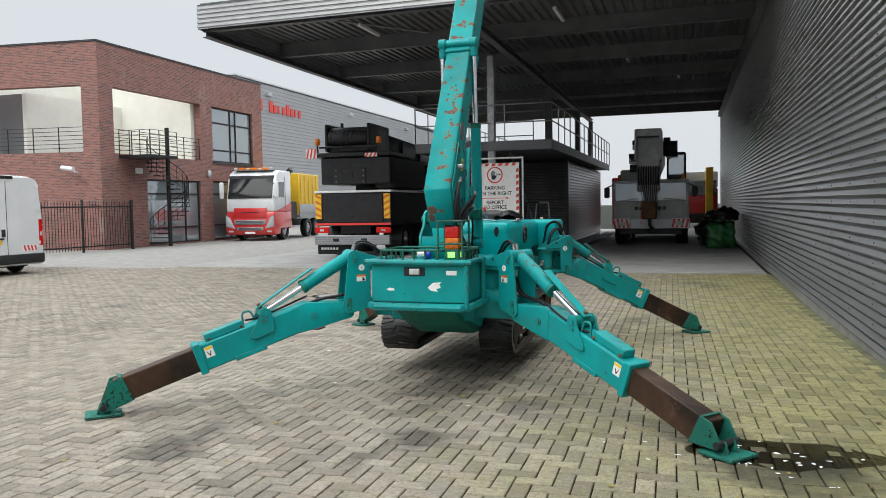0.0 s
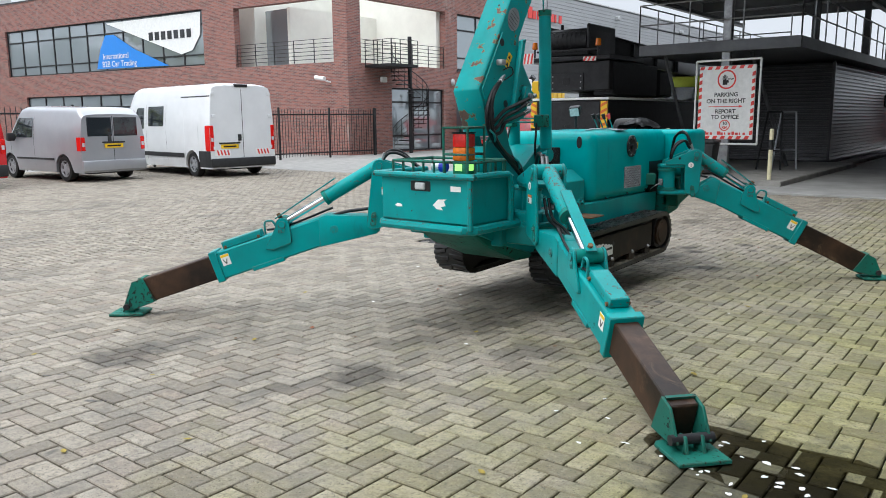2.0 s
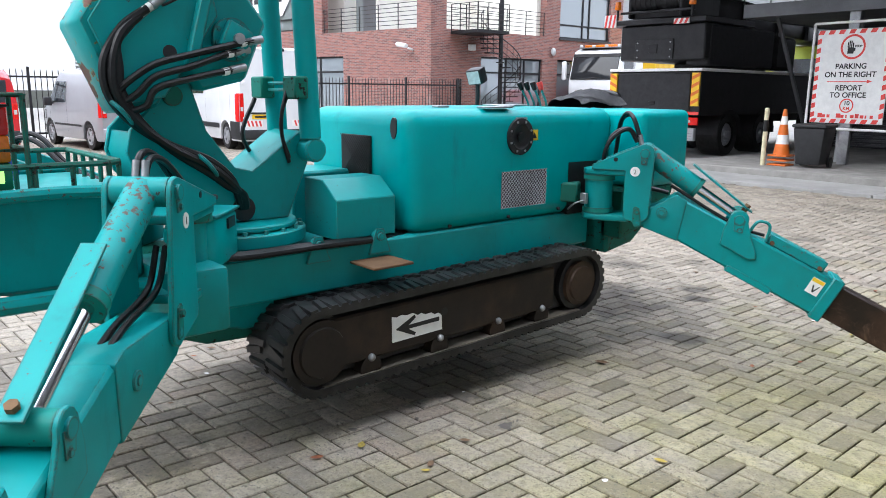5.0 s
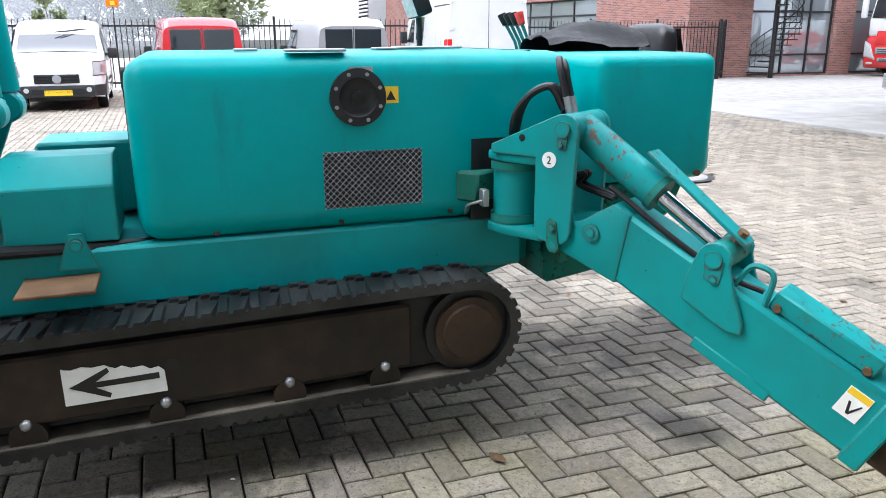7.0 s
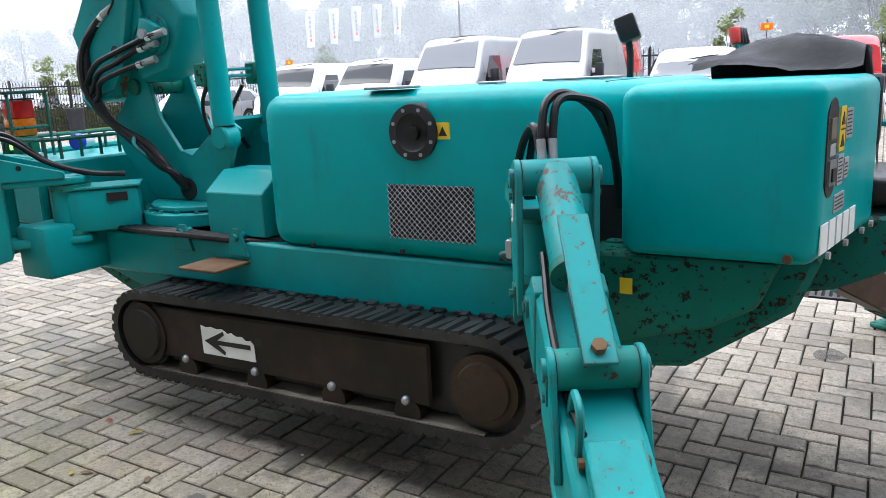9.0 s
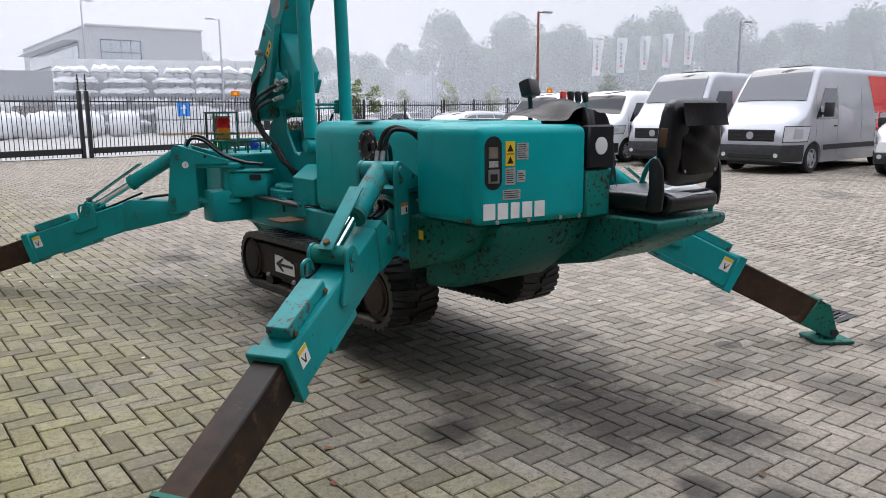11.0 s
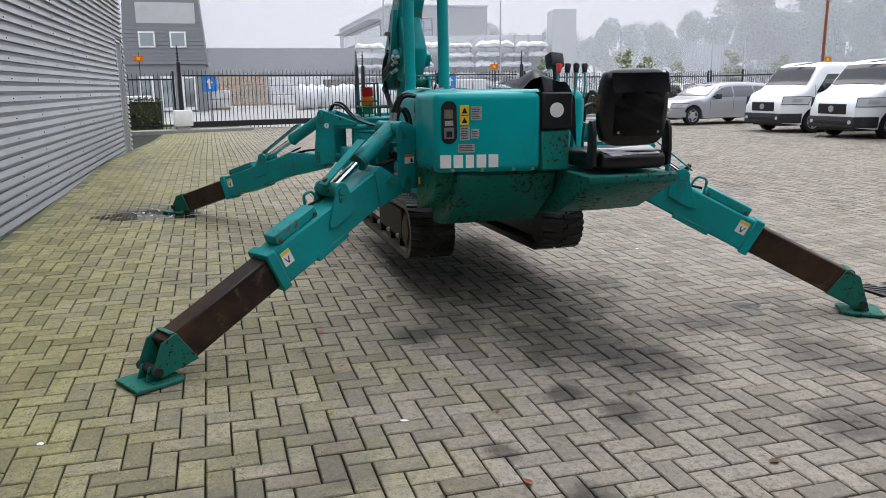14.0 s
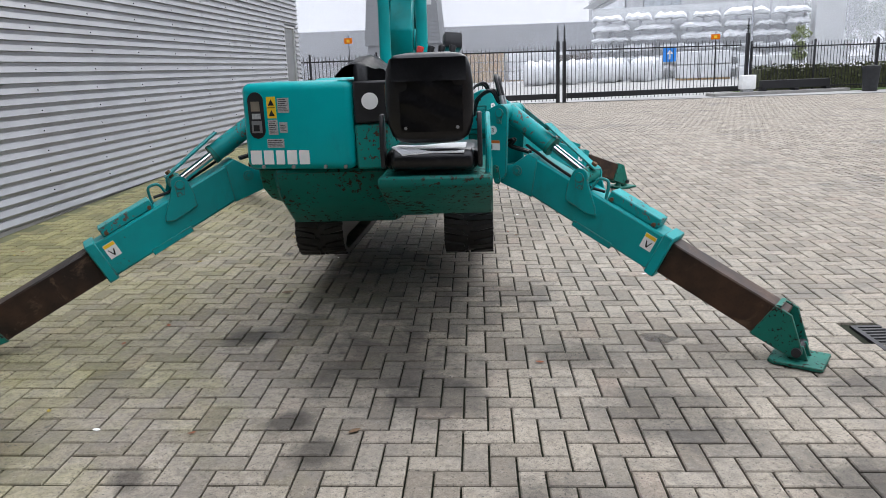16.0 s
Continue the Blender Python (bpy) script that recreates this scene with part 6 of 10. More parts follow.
    for w in (-0.100, 0.100):
        round_ = [(apex_r + 0.052 * math.cos(t), zapex + 0.05 * math.sin(t)) for t in (2.0, 1.5, 1.0, 0.5, 0.0)]
        foot_ = [(root_r + (0.052 if front else 0.062) * math.cos(t), zroot + 0.05 * math.sin(t)) for t in (0.0, -0.5, -1.0, -1.5)]
        pts = [(tip_r, 1.085), (tip_r, 1.115)] + round_ + foot_ + [(inner_r + 0.01, zroot - (0.005 if front else 0.035)), (inner_r, zroot + 0.02), (inner_r, 1.085)]
        plate = part("bracket_plate", bev(prism(bmesh.new(), pts, w - 0.009, w + 0.009, pl), 0.003), "teal", arm)
        sg = 1 if w > 0 else -1
        wo = w + sg * 0.009
        bm = cy(bmesh.new(), P(apex_r, zapex, wo), P(apex_r, zapex, wo + sg * 0.012), 0.026, seg=18)
        prism(bm, [(apex_r - 0.02, zapex + 0.02), (apex_r - 0.02, zapex - 0.06), (apex_r + 0.012, zapex - 0.065), (apex_r + 0.022, zapex + 0.015)], wo, wo + sg * 0.005, pl)
        cy(bm, P(apex_r - 0.005, zapex - 0.047, wo), P(apex_r - 0.005, zapex - 0.047, wo + sg * 0.013), 0.010, seg=6)
        part("pin_keeper", bm, "teal", plate)
        zt = zroot + 0.012 if not front else zroot + 0.06
        bm = prism(bmesh.new(), [(root_r - 0.022, zt + 0.02), (root_r - 0.012, zt + 0.03), (root_r + 0.012, zt + 0.02), (root_r + 0.026, zt - 0.07), (root_r + 0.014, zt - 0.084), (root_r - 0.012, zt - 0.082), (root_r - 0.022, zt - 0.06)], wo, wo + sg * 0.006, pl)
        cy(bm, P(root_r, zt, wo), P(root_r, zt, wo + sg * 0.018), 0.013, seg=6)
        part("link_plate", bm, "teal_rust", plate, "small rust-edged pin link")
        part("link_hole", cy(bmesh.new(), P(root_r + 0.005, zt - 0.06, wo + sg * 0.006), P(root_r + 0.005, zt - 0.06, wo + sg * 0.008), 0.014, seg=12), "teal", plate)
        part("bolt_hole", cy(bmesh.new(), P((tip_r * 0.55 + apex_r * 0.45), 1.145, wo), P((tip_r * 0.55 + apex_r * 0.45), 1.145, wo + sg * 0.002), 0.012, seg=12), "black", plate)
    hr = tip_r + (0.0 if front else 0.03)
    zlo = zroot - 0.02 + (0.09 if front else 0.0)
    if front:
        # boxed hinge block bolted to the chassis corner
        part("hinge_post", cy(bmesh.new(), P(hr + 0.02, zlo), P(hr + 0.02, 1.07), 0.070, seg=22), "teal", arm)
        bm = prism(bmesh.new(), [(hr - 0.30, -0.10), (hr - 0.04, -0.09), (hr + 0.02, -0.07), (hr + 0.02, 0.07), (hr - 0.04, 0.09), (hr - 0.30, 0.10)], zlo + 0.015, 1.025, flat)
        part("mount", bev(bm, 0.02, 2), "teal", arm)
        part("mount_cap", bev(prism(bmesh.new(), [(hr - 0.31, -0.108), (hr - 0.02, -0.098), (hr - 0.02, 0.098), (hr - 0.31, 0.108)], 1.025, 1.037, flat), 0.003), "teal", arm)
        part("name_tag", prism(bmesh.new(), [(hr - 0.25, 0.965), (hr - 0.16, 0.965), (hr - 0.16, 1.005), (hr - 0.25, 1.005)], 0.090, 0.1035, lambda u, v, w: P(u, v, w)), "black", arm, smooth=0)
    else:
        part("hinge_post", cy(bmesh.new(), P(hr, zlo), P(hr, 1.07), 0.078, seg=24), "teal", arm)
        part("mount", bev(prism(bmesh.new(), [(hr - 0.30, -0.09), (hr - 0.11, -0.075), (hr - 0.11, 0.075), (hr - 0.30, 0.09)], zlo + 0.06, 1.0, flat), 0.01), "teal_dark", arm)
        bm = bx(bmesh.new(), -0.02, 0.02, -0.012, 0.012, -0.03, 0.03, Matrix.Translation(P(hr - 0.07, zlo + 0.09, -0.09)))
        tube(bm, curve([P(hr - 0.07, zlo + 0.08, -0.10), P(hr - 0.12, zlo + 0.06, -0.12), P(hr - 0.16, zlo + 0.02, -0.08)], 4), 0.006, 6)
        part("lock_pin", bev(bm, 0.003), "steel", arm, "small steel swing lock")
    for z0, z1 in ((1.055, 1.088), (zlo - 0.03, zlo + 0.005)):
        r_in = hr - 0.09
        bm = prism(bmesh.new(), [(r_in + 0.02, -0.07), (hr, -0.098), (inner_r + 0.03, -0.098), (inner_r + 0.03, 0.098), (hr, 0.098), (r_in + 0.02, 0.07), (r_in, 0.0)], z0, z1, flat)
        part("hinge_plate", bev(bm, 0.008, 2), "teal", arm)
    for z0, z1 in ((1.022, 1.052), (zlo + 0.008, zlo + 0.036)):
        part("hinge_collar", cy(bmesh.new(), P(hr, z0), P(hr, z1), 0.088, seg=24), "teal_rust", arm, "rust-streaked hinge collar")
    # jack cylinder with its guard
    d = (lug - top).normalized()
    L = (lug - top).length
    part("cylinder", cy(bmesh.new(), top, top + d * (L * 0.56), 0.055, seg=24), "teal_worn", arm, "teal jack cylinder with scraped paint")
    part("cylinder_head", cy(bmesh.new(), top + d * (L * 0.535), top + d * (L * 0.575), 0.059, seg=24), "teal_rust", arm)
    part("rod", cy(bmesh.new(), top + d * (L * 0.57), lug, 0.027, seg=18), "chrome", arm, "bright chromed piston rod")
    part("rod_eye", cy(bmesh.new(), along(*Lp, -0.084), along(*Lp, 0.084), 0.044, seg=20), "teal_rust", arm)
    part("head_eye", cy(bmesh.new(), top - side_ * 0.089, top + side_ * 0.089, 0.048, seg=20), "teal", arm)
    nrm = side_.cross(d)
    if nrm.z < 0:
        nrm = -nrm
    g0, g1 = top + d * (L * 0.40) + nrm * 0.092, lug + nrm * 0.062 + d * 0.035
    bm = prism(bmesh.new(), [(-0.036, 0), (0.036, 0), (0.036, 1), (-0.036, 1)], -0.005, 0.005, lambda a_, b_, w: g0.lerp(g1, b_) + side_ * a_ + nrm * w)
    guard = part("rod_guard", bev(bm, 0.002), "teal_worn", arm, "scraped flat guard over the rod")
    part("bolt", cy(bmesh.new(), lug + nrm * 0.03, lug + nrm * 0.085, 0.017, seg=6), "rust", guard)
    # extension tube and foot
    fz = ground_z(P(foot_r, 0).x, P(foot_r, 0).y)
    aend = (foot_r - 0.10 - A[0]) / ct
    part("extension_tube", bev(prism(bmesh.new(), [(0.96, -0.085), (aend, -0.085), (aend, 0.105), (0.96, 0.105)], -0.068, 0.068, al), 0.008), "tube_rust", arm, "bare brown steel extension tube")
    pinz = fz + 0.075
    k0, k1, k2, k3 = rl(aend - 0.07, 0.11), rl(aend - 0.10, -0.09), (foot_r - 0.03, pinz - 0.035), (foot_r + 0.03, pinz - 0.01)
    k4 = rl(aend + 0.02, 0.11)
    for w in (-0.076, 0.076):
        part("foot_plate", bev(prism(bmesh.new(), [k1, k2, k3, k4, k0], w - 0.007, w + 0.007, pl), 0.003), "teal_dark", arm)
    part("foot_web", prism(bmesh.new(), [k0, k1, (k1[0] + 0.02, k1[1]), (k0[0] + 0.03, k0[1])], -0.069, 0.069, pl), "teal_dark", arm)
    part("foot_pin", cy(bmesh.new(), P(foot_r, pinz, -0.10), P(foot_r, pinz, 0.10), 0.024, seg=14), "blackmetal", arm)
    for w in (-0.04, 0.04):
        part("foot_lug", bev(prism(bmesh.new(), [(foot_r - 0.05, fz + 0.02), (foot_r + 0.05, fz + 0.02), (foot_r + 0.025, pinz + 0.02), (foot_r - 0.025, pinz + 0.02)], w - 0.008, w + 0.008, pl), 0.003), "teal_dark", arm)
    slant = lambda r, w: ground_z(P(r, 0, w).x, P(r, 0, w).y)
    bm = bmesh.new()
    pts = [(foot_r - 0.13, -0.10), (foot_r - 0.10, -0.12), (foot_r + 0.13, -0.12), (foot_r + 0.13, 0.12), (foot_r - 0.10, 0.12), (foot_r - 0.13, 0.10)]
    lo = [bm.verts.new(P(r, slant(r, w) + 0.004, w)) for r, w in pts]
    hi = [bm.verts.new(P(r, slant(r, w) + 0.024, w)) for r, w in pts]
    bm.faces.new(lo[::-1]), bm.faces.new(hi)
    for k in range(len(pts)):
        bm.faces.new((lo[k], lo[(k + 1) % len(pts)], hi[(k + 1) % len(pts)], hi[k]))
    part("foot_pad", bev(bm, 0.004), "teal_dark", arm, "flat green steel foot pad")
    # stickers
    for sgn in (-1, 1):
        w = sgn * (hw + 0.0005)
        part("caution_sticker", prism(bmesh.new(), [(0.838, 0.0), (0.905, 0.0), (0.905, 0.088), (0.838, 0.088)], w, w + sgn * 0.002, al), "white", arm, "white caution sticker", smooth=0)
        w += sgn * 0.002
        part("caution_band", prism(bmesh.new(), [(0.840, 0.066), (0.903, 0.066), (0.903, 0.086), (0.840, 0.086)], w, w + sgn * 0.001, al), "yellow", arm, smooth=0)
        part("caution_mark", prism(bmesh.new(), [(0.857, 0.049), (0.864, 0.049), (0.874, 0.022), (0.890, 0.054), (0.894, 0.052), (0.877, 0.012), (0.869, 0.012)], w, w + sgn * 0.001, al), "black", arm, smooth=0)
        wb = sgn * 0.1095
        c = (disc_r, 1.082)
        if not (number == 2 and sgn > 0):
            part("number_disc", prism(bmesh.new(), [(c[0] + 0.026 * math.cos(t), c[1] + 0.026 * math.sin(t)) for t in (2 * math.pi * k / 20 for k in range(20))], wb, wb + sgn * 0.002, pl), "white", arm, smooth=0)
            ux = Vector((ca, sa, 0)) * (1 if sgn < 0 else -1)
            nn = side_ * sgn
            mt = Matrix.Translation(P(c[0], c[1] - 0.013, wb + sgn * 0.0025)) @ Matrix(((ux.x, 0, nn.x, 0), (ux.y, 0, nn.y, 0), (0, 1, 0, 0), (0, 0, 0, 1)))
            letters("number", str(number), 0.036, "black", mt, arm, 0.0005, 'CENTER')
        if not (number == 2 and sgn < 0) and not (number == 1 and sgn > 0):
            q0, q1 = disc_r - 0.035, disc_r + 0.045
            part("warning_sticker", prism(bmesh.new(), [(q0, 0.965), (q1, 0.965), (q1, 1.005), (q0, 1.005)], wb, wb + sgn * 0.002, pl), "white", arm, smooth=0)
            part("warning_band", prism(bmesh.new(), [(q0, 1.005), (q1, 1.005), (q1, 1.022), (q0, 1.022)], wb, wb + sgn * 0.002, pl), "orange", arm, smooth=0)
            part("warning_mark", prism(bmesh.new(), [(q0 + 0.006, 0.970), (q0 + 0.03, 0.970), (q0 + 0.03, 0.998), (q0 + 0.018, 0.998)], wb + sgn * 0.002, wb + sgn * 0.003, pl), "black", arm, smooth=0)
    # hoses at the bracket head and along the arm
    hx, hz = apex_r - 0.02, zapex + 0.035
    for k in range(2):
        o = 0.03 * k
        part("hose_fitting", cy(bmesh.new(), P(hx, hz - 0.01, -0.03 + o), P(hx - 0.02, hz + 0.06, -0.03 + o), 0.0125, seg=10), "steel", arm)
        if front:
            hose([P(hx, hz, -0.03 + o), P(hx - 0.06, hz + 0.075 - o * 0.5, -0.03 + o), P(hx - 0.16, hz + 0.06 - o * 0.6, -0.02 + o), P(hx - 0.30, hz - 0.06, 0.0 + o), P(hx - 0.46, hz - 0.12, o), P(hx - 0.62, hz - 0.14, o)], 0.012, arm)
        else:
            hose([P(hx - 0.02, hz + 0.05, -0.03 + o), P(hx - 0.06, hz + 0.15, -0.01 + o), P(hx - 0.10, hz + 0.175 - o * 0.4, 0.05 + o), P(hx - 0.14, hz + 0.12, 0.14 + o), P(hx - 0.16, hz - 0.02, 0.20), P(hx - 0.18, hz - 0.16, 0.22)], 0.012, arm)
            hose([P(hx - 0.03, hz + 0.02, 0.0 - o), P(hx - 0.08, hz + 0.09, -0.01 - o), P(hx - 0.16, hz + 0.06 - o * 0.5, -0.03 - o), P(hx - 0.20, hz - 0.04, -0.04 - o), P(hx - 0.21, hz - 0.17, -0.03)], 0.012, arm)
        hose([P(apex_r - 0.08, 0.99, 0.03 - o), P(apex_r + 0.02, zpin + 0.17, 0.03 - o), P(A[0] - 0.10, zpin + 0.13, 0.03 - o), along(-0.02, 0.10, 0.03 - o)], 0.011, arm)
    hose([along(-0.03, 0.15, -0.055), along(0.06, 0.145, -0.06), along(0.16, 0.137, -0.066), along(0.30, 0.13, -0.066), along(0.42, 0.13, -0.06), along(0.52, 0.15, -0.05)], 0.009, arm)
    bm = tube(bmesh.new(), curve([along(0.445, 0.118, -0.06), along(0.452, 0.19, -0.06), along(0.48, 0.212, -0.06), along(0.52, 0.205, -0.06), along(0.545, 0.118, -0.06)], 5), 0.009, 6)
    part("grab_handle", bm, "teal", arm)
    return arm


outrigger(-0.288, 5.910, -41.0, 0.697, -0.322, 1.955, 1, True)
outrigger(-0.552, 8.640, 31.5, 0.862, -0.495, 1.888, 2, False)
outrigger(-1.770, 8.622, 148.8, 0.848, -0.502, 1.856, 3, False)
outrigger(-1.855, 5.807, 221.6, 0.697, -0.322, 1.910, 4, True)
for sx in (-1, 1):
    part("leg_mount", bev(bx(bmesh.new(), -1.06 + sx * 0.42 - 0.20, -1.06 + sx * 0.42 + 0.20, 6.06, 6.28, 0.64, 0.88), 0.02, 2), "teal", chassis)
    part("leg_mount", bev(bx(bmesh.new(), -1.12 + sx * 0.22 - 0.10, -1.12 + sx * 0.22 + 0.10, 8.42, 8.72, 0.70, 0.98), 0.012), "black", chassis)


# ---------- road vehicles ----------
def interp(pts, x):
    if x <= pts[0][0]:
        return pts[0][1]
    for (a, b), (c, d) in zip(pts, pts[1:]):
        if x <= c:
            t = (x - a) / (c - a)
            return b + (d - b) * t
    return pts[-1][1]


def smooth_line(pts, r=0.12):
    """The same outline with eased corners."""
    return lambda x: sum(interp(pts, x + r * k / 4) for k in range(-4, 5)) / 9


def vehicle(name, label, category, front, rz, spec, group=""):
    """A van or car. Local x runs forward, the front at x = 0; spec gives outlines in metres."""
    L, W = spec["L"], spec["W"] / 2
    v = thing(name, label, category, (front[0], front[1], ground_z(front[0], front[1])), group, rz=rz)
    top = smooth_line([(x - L, z) for x, z in spec["top"]], spec.get("ease", 0.12))
    plan = smooth_line([(-L, spec.get("tail", 0.96)), (-L + 0.18, 1.0), (-0.75, 1.0), (-0.30, 0.93), (0, spec.get("nose", 0.72))], 0.1)
    belt, roof, slim = spec["belt"], spec["roof"], spec["slim"]
    wheels = [-L + spec["rear_axle"], -spec["front_axle"]]
    R = spec["R"]

    def hw(x, z):
        g = 1.0 if z < belt else 1 - (1 - slim) * min(1, (z - belt) / (roof - belt)) ** 1.2
        if z < 0.5:
            g -= 0.03 * (0.5 - z) / 0.3
        return W * plan(x) * g

    def low(x):
        z = 0.24
        if x > -0.5:
            z += 0.05 * (x + 0.5) / 0.5
        for xw in wheels:
            d = R * 1.17
            if abs(x - xw) < d:
                z = max(z, R + math.sqrt(d * d - (x - xw) ** 2) * 0.98)
        return z
    xs = sorted({round(-L + k * 0.08, 3) for k in range(int(L / 0.08) + 1)} | {0.0} | {round(xw + R * 1.17 * k, 3) for xw in wheels for k in (-1.0, -0.995, -0.96, -0.85, 0.85, 0.96, 0.995, 1.0)})
    bm = bmesh.new()
    rings = []
    for x in xs:
        zb, zt = low(x), top(x)
        zt = max(zt, zb + 0.12)
        r = min(0.16, (zt - zb) * 0.3)
        half = []
        for k in range(7):
            z = zb + (zt - r - zb) * k / 6
            half.append((hw(x, z), z))
        we = hw(x, zt - r)
        half += [(we - 0.10 * r, zt - 0.62 * r), (we - 0.35 * r, zt - 0.27 * r), (we - 0.9 * r, zt - 0.05 * r), (we * 0.55, zt + 0.012), (0, zt + 0.02)]
        ring = [bm.verts.new((x, y, z)) for y, z in half] + [bm.verts.new((x, -y, z)) for y, z in half[-2::-1]]
        rings.append(ring)
    for a, b in zip(rings, rings[1:]):
        for k in range(len(a) - 1):
            bm.faces.new((a[k], a[k + 1], b[k + 1], b[k]))
        bm.faces.new((a[0], b[0], b[-1], a[-1]))
    bm.faces.new(rings[0])
    bm.faces.new(rings[-1][::-1])
    P = lambda nm, b_, mat, par=v, lab="", sm=40: part(nm, b_, mat, par, lab, sm, True)
    P("body", bm, spec["paint"])
    under = bx(bmesh.new(), -L + 0.15, -0.2, -W * 0.62, W * 0.62, 0.20, 0.75)
    P("underbody", under, "black")

    def patch(x0, x1, z0, z1, off=0.006, lean0=0.0, lean1=0.0, n=6, sides=(-1, 1)):
        """A skin on the flank; lean shifts the upper corner of each end."""
        out = []
        for sd in sides:
            b_ = bmesh.new()
            g = []
            for i in range(n + 1):
                row = []
                for j in range(5):
                    t = j / 4
                    xa, xb = x0 + lean0 * t, x1 + lean1 * t
                    x, z = xa + (xb - xa) * i / n, z0 + (z1 - z0) * t
                    row.append(b_.verts.new((x, sd * (hw(x, z) + off), z)))
                g.append(row)
            for a, c in zip(g, g[1:]):
                for j in range(4):
                    b_.faces.new((a[j], a[j + 1], c[j + 1], c[j]))
            out.append(b_)
        return out
    # glass
    for x0, x1, z0, z1, l0, l1, sides in spec["side_glass"]:
        for b_ in patch(x0, x1, z0, z1, 0.007, l0, l1, sides=sides):
            P("side_window", b_, "glass")
    wx0, wx1 = spec["screen"]
    b_ = bmesh.new()
    g = []
    for i in range(7):
        x = wx0 + (wx1 - wx0) * i / 6
        zt = top(x)
        r = 0.10
        we = hw(x, zt - 0.1) - 0.13
        g.append([b_.verts.new((x + 0.012, we * k / 4, zt + 0.034 - 0.022 * abs(k / 4) ** 2)) for k in range(-4, 5)])
    for a, c in zip(g, g[1:]):
        for j in range(8):
            b_.faces.new((a[j], a[j + 1], c[j + 1], c[j]))
    P("windscreen", b_, spec.get("screen_mat", "glass"))
    for sd in (-1, 1):
        b_ = cy(bmesh.new(), (wx1 + 0.10, sd * 0.05, top(wx1) + 0.07), (wx1 - 0.10, sd * 0.05 + 0.55, top(wx1 - 0.10) + 0.05), 0.012, seg=5)
        P("wiper", b_, "black")
    # wheels
    for xw in wheels:
        for sd in (-1, 1):
            yo = sd * (hw(xw, R * 2.1) - 0.03)
            b_ = bmesh.new()
            prof = [(-0.20, R * 0.62), (-0.20, R * 0.93), (-0.16, R), (-0.04, R), (0, R * 0.94), (0, R * 0.64)]
            ringsw = []
            for a in range(24):
                an = 2 * math.pi * a / 24
                ringsw.append([b_.verts.new((xw + q * math.cos(an), yo + sd * p, R + q * math.sin(an))) for p, q in prof])
            for a in range(24):
                p, q = ringsw[a], ringsw[(a + 1) % 24]
                for k in range(5):
                    b_.faces.new((p[k], p[k + 1], q[k + 1], q[k]))
            tyre = P("tyre", b_, "rubber")
            b_ = cy(bmesh.new(), (xw, yo - sd * 0.15, R), (xw, yo - sd * 0.035, R), R * 0.66, R * 0.66, 20)
            P("rim_well", b_, "black", tyre)
            b_ = cy(bmesh.new(), (xw, yo - sd * 0.05, R), (xw, yo - sd * 0.005, R), R * 0.17, R * 0.13, 10)
            cy(b_, (xw, yo - sd * 0.034, R), (xw, yo - sd * 0.020, R), R * 0.40, R * 0.34, 16)
            for k in range(5):
                an = 2 * math.pi * k / 5 + 0.3
                bx(b_, R * 0.12, R * 0.64, -0.012, 0.012, -R * 0.085, R * 0.085, Matrix.Translation((xw, yo - sd * 0.02, R)) @ Matrix.Rotation(an, 4, 'Y'))
            tor = []
            for a in range(24):
                an = 2 * math.pi * a / 24
                tor.append([b_.verts.new((xw + q * math.cos(an), yo + sd * p, R + q * math.sin(an))) for p, q in ((-0.05, R * 0.66), (0.0, R * 0.66), (0.0, R * 0.60), (-0.05, R * 0.57))])
            for a in range(24):
                p, q = tor[a], tor[(a + 1) % 24]
                for k in range(3):
                    b_.faces.new((p[k], p[k + 1], q[k + 1], q[k]))
            P("rim", b_, spec.get("rim", "silver"), tyre, sm=30)
    # front: bumper, grille, lamps, plate
    bp = spec["bumper"]
    for b_ in patch(-0.55, 0.0, 0.29, bp, 0.012, 0, 0, 8, (-1, 1)):
        P("bumper_corner", b_, spec["bumper_mat"])
    wn_ = W * plan(0.0)
    P("bumper", bev(bx(bmesh.new(), -0.05, 0.035, -wn_ - 0.01, wn_ + 0.01, 0.28, bp), 0.03, 2), spec["bumper_mat"])
    gz0, gz1, gw = spec["grille"]
    P("grille", bev(bx(bmesh.new(), -0.04, 0.02, -gw, gw, gz0, gz1), 0.015), spec.get("grille_mat", "mesh"))
    for k in range(3):
        zz = gz0 + (gz1 - gz0) * (k + 0.5) / 3
        P("grille_bar", bx(bmesh.new(), 0.018, 0.032, -gw * 0.92, gw * 0.92, zz - 0.012, zz + 0.012), spec.get("bar_mat", "silver"))
    b_ = cy(bmesh.new(), (0.02, 0, (gz0 + gz1) / 2), (0.045, 0, (gz0 + gz1) / 2), 0.085, seg=16)
    P("badge", b_, "silver", sm=30)
    hx, hz0, hz1 = spec["headlamp"]
    for b_ in patch(-hx, -0.02, hz0, hz1, 0.010, -0.10, -0.03, 8):
        P("headlamp", b_, "lens")
    for b_ in patch(-hx - 0.02, -0.005, hz0 - 0.02, hz1 + 0.02, 0.008, -0.10, -0.03, 8):
        P("headlamp_surround", b_, "plastic")
    P("lower_intake", bev(bx(bmesh.new(), 0.02, 0.045, -wn_ * 0.72, wn_ * 0.72, 0.36, 0.46), 0.01), "mesh")
    for sd in (-1, 1):
        P("fog_lamp", cy(bmesh.new(), (0.03, sd * wn_ * 0.86, 0.43), (0.045, sd * wn_ * 0.86, 0.43), 0.05, seg=12), "lens")
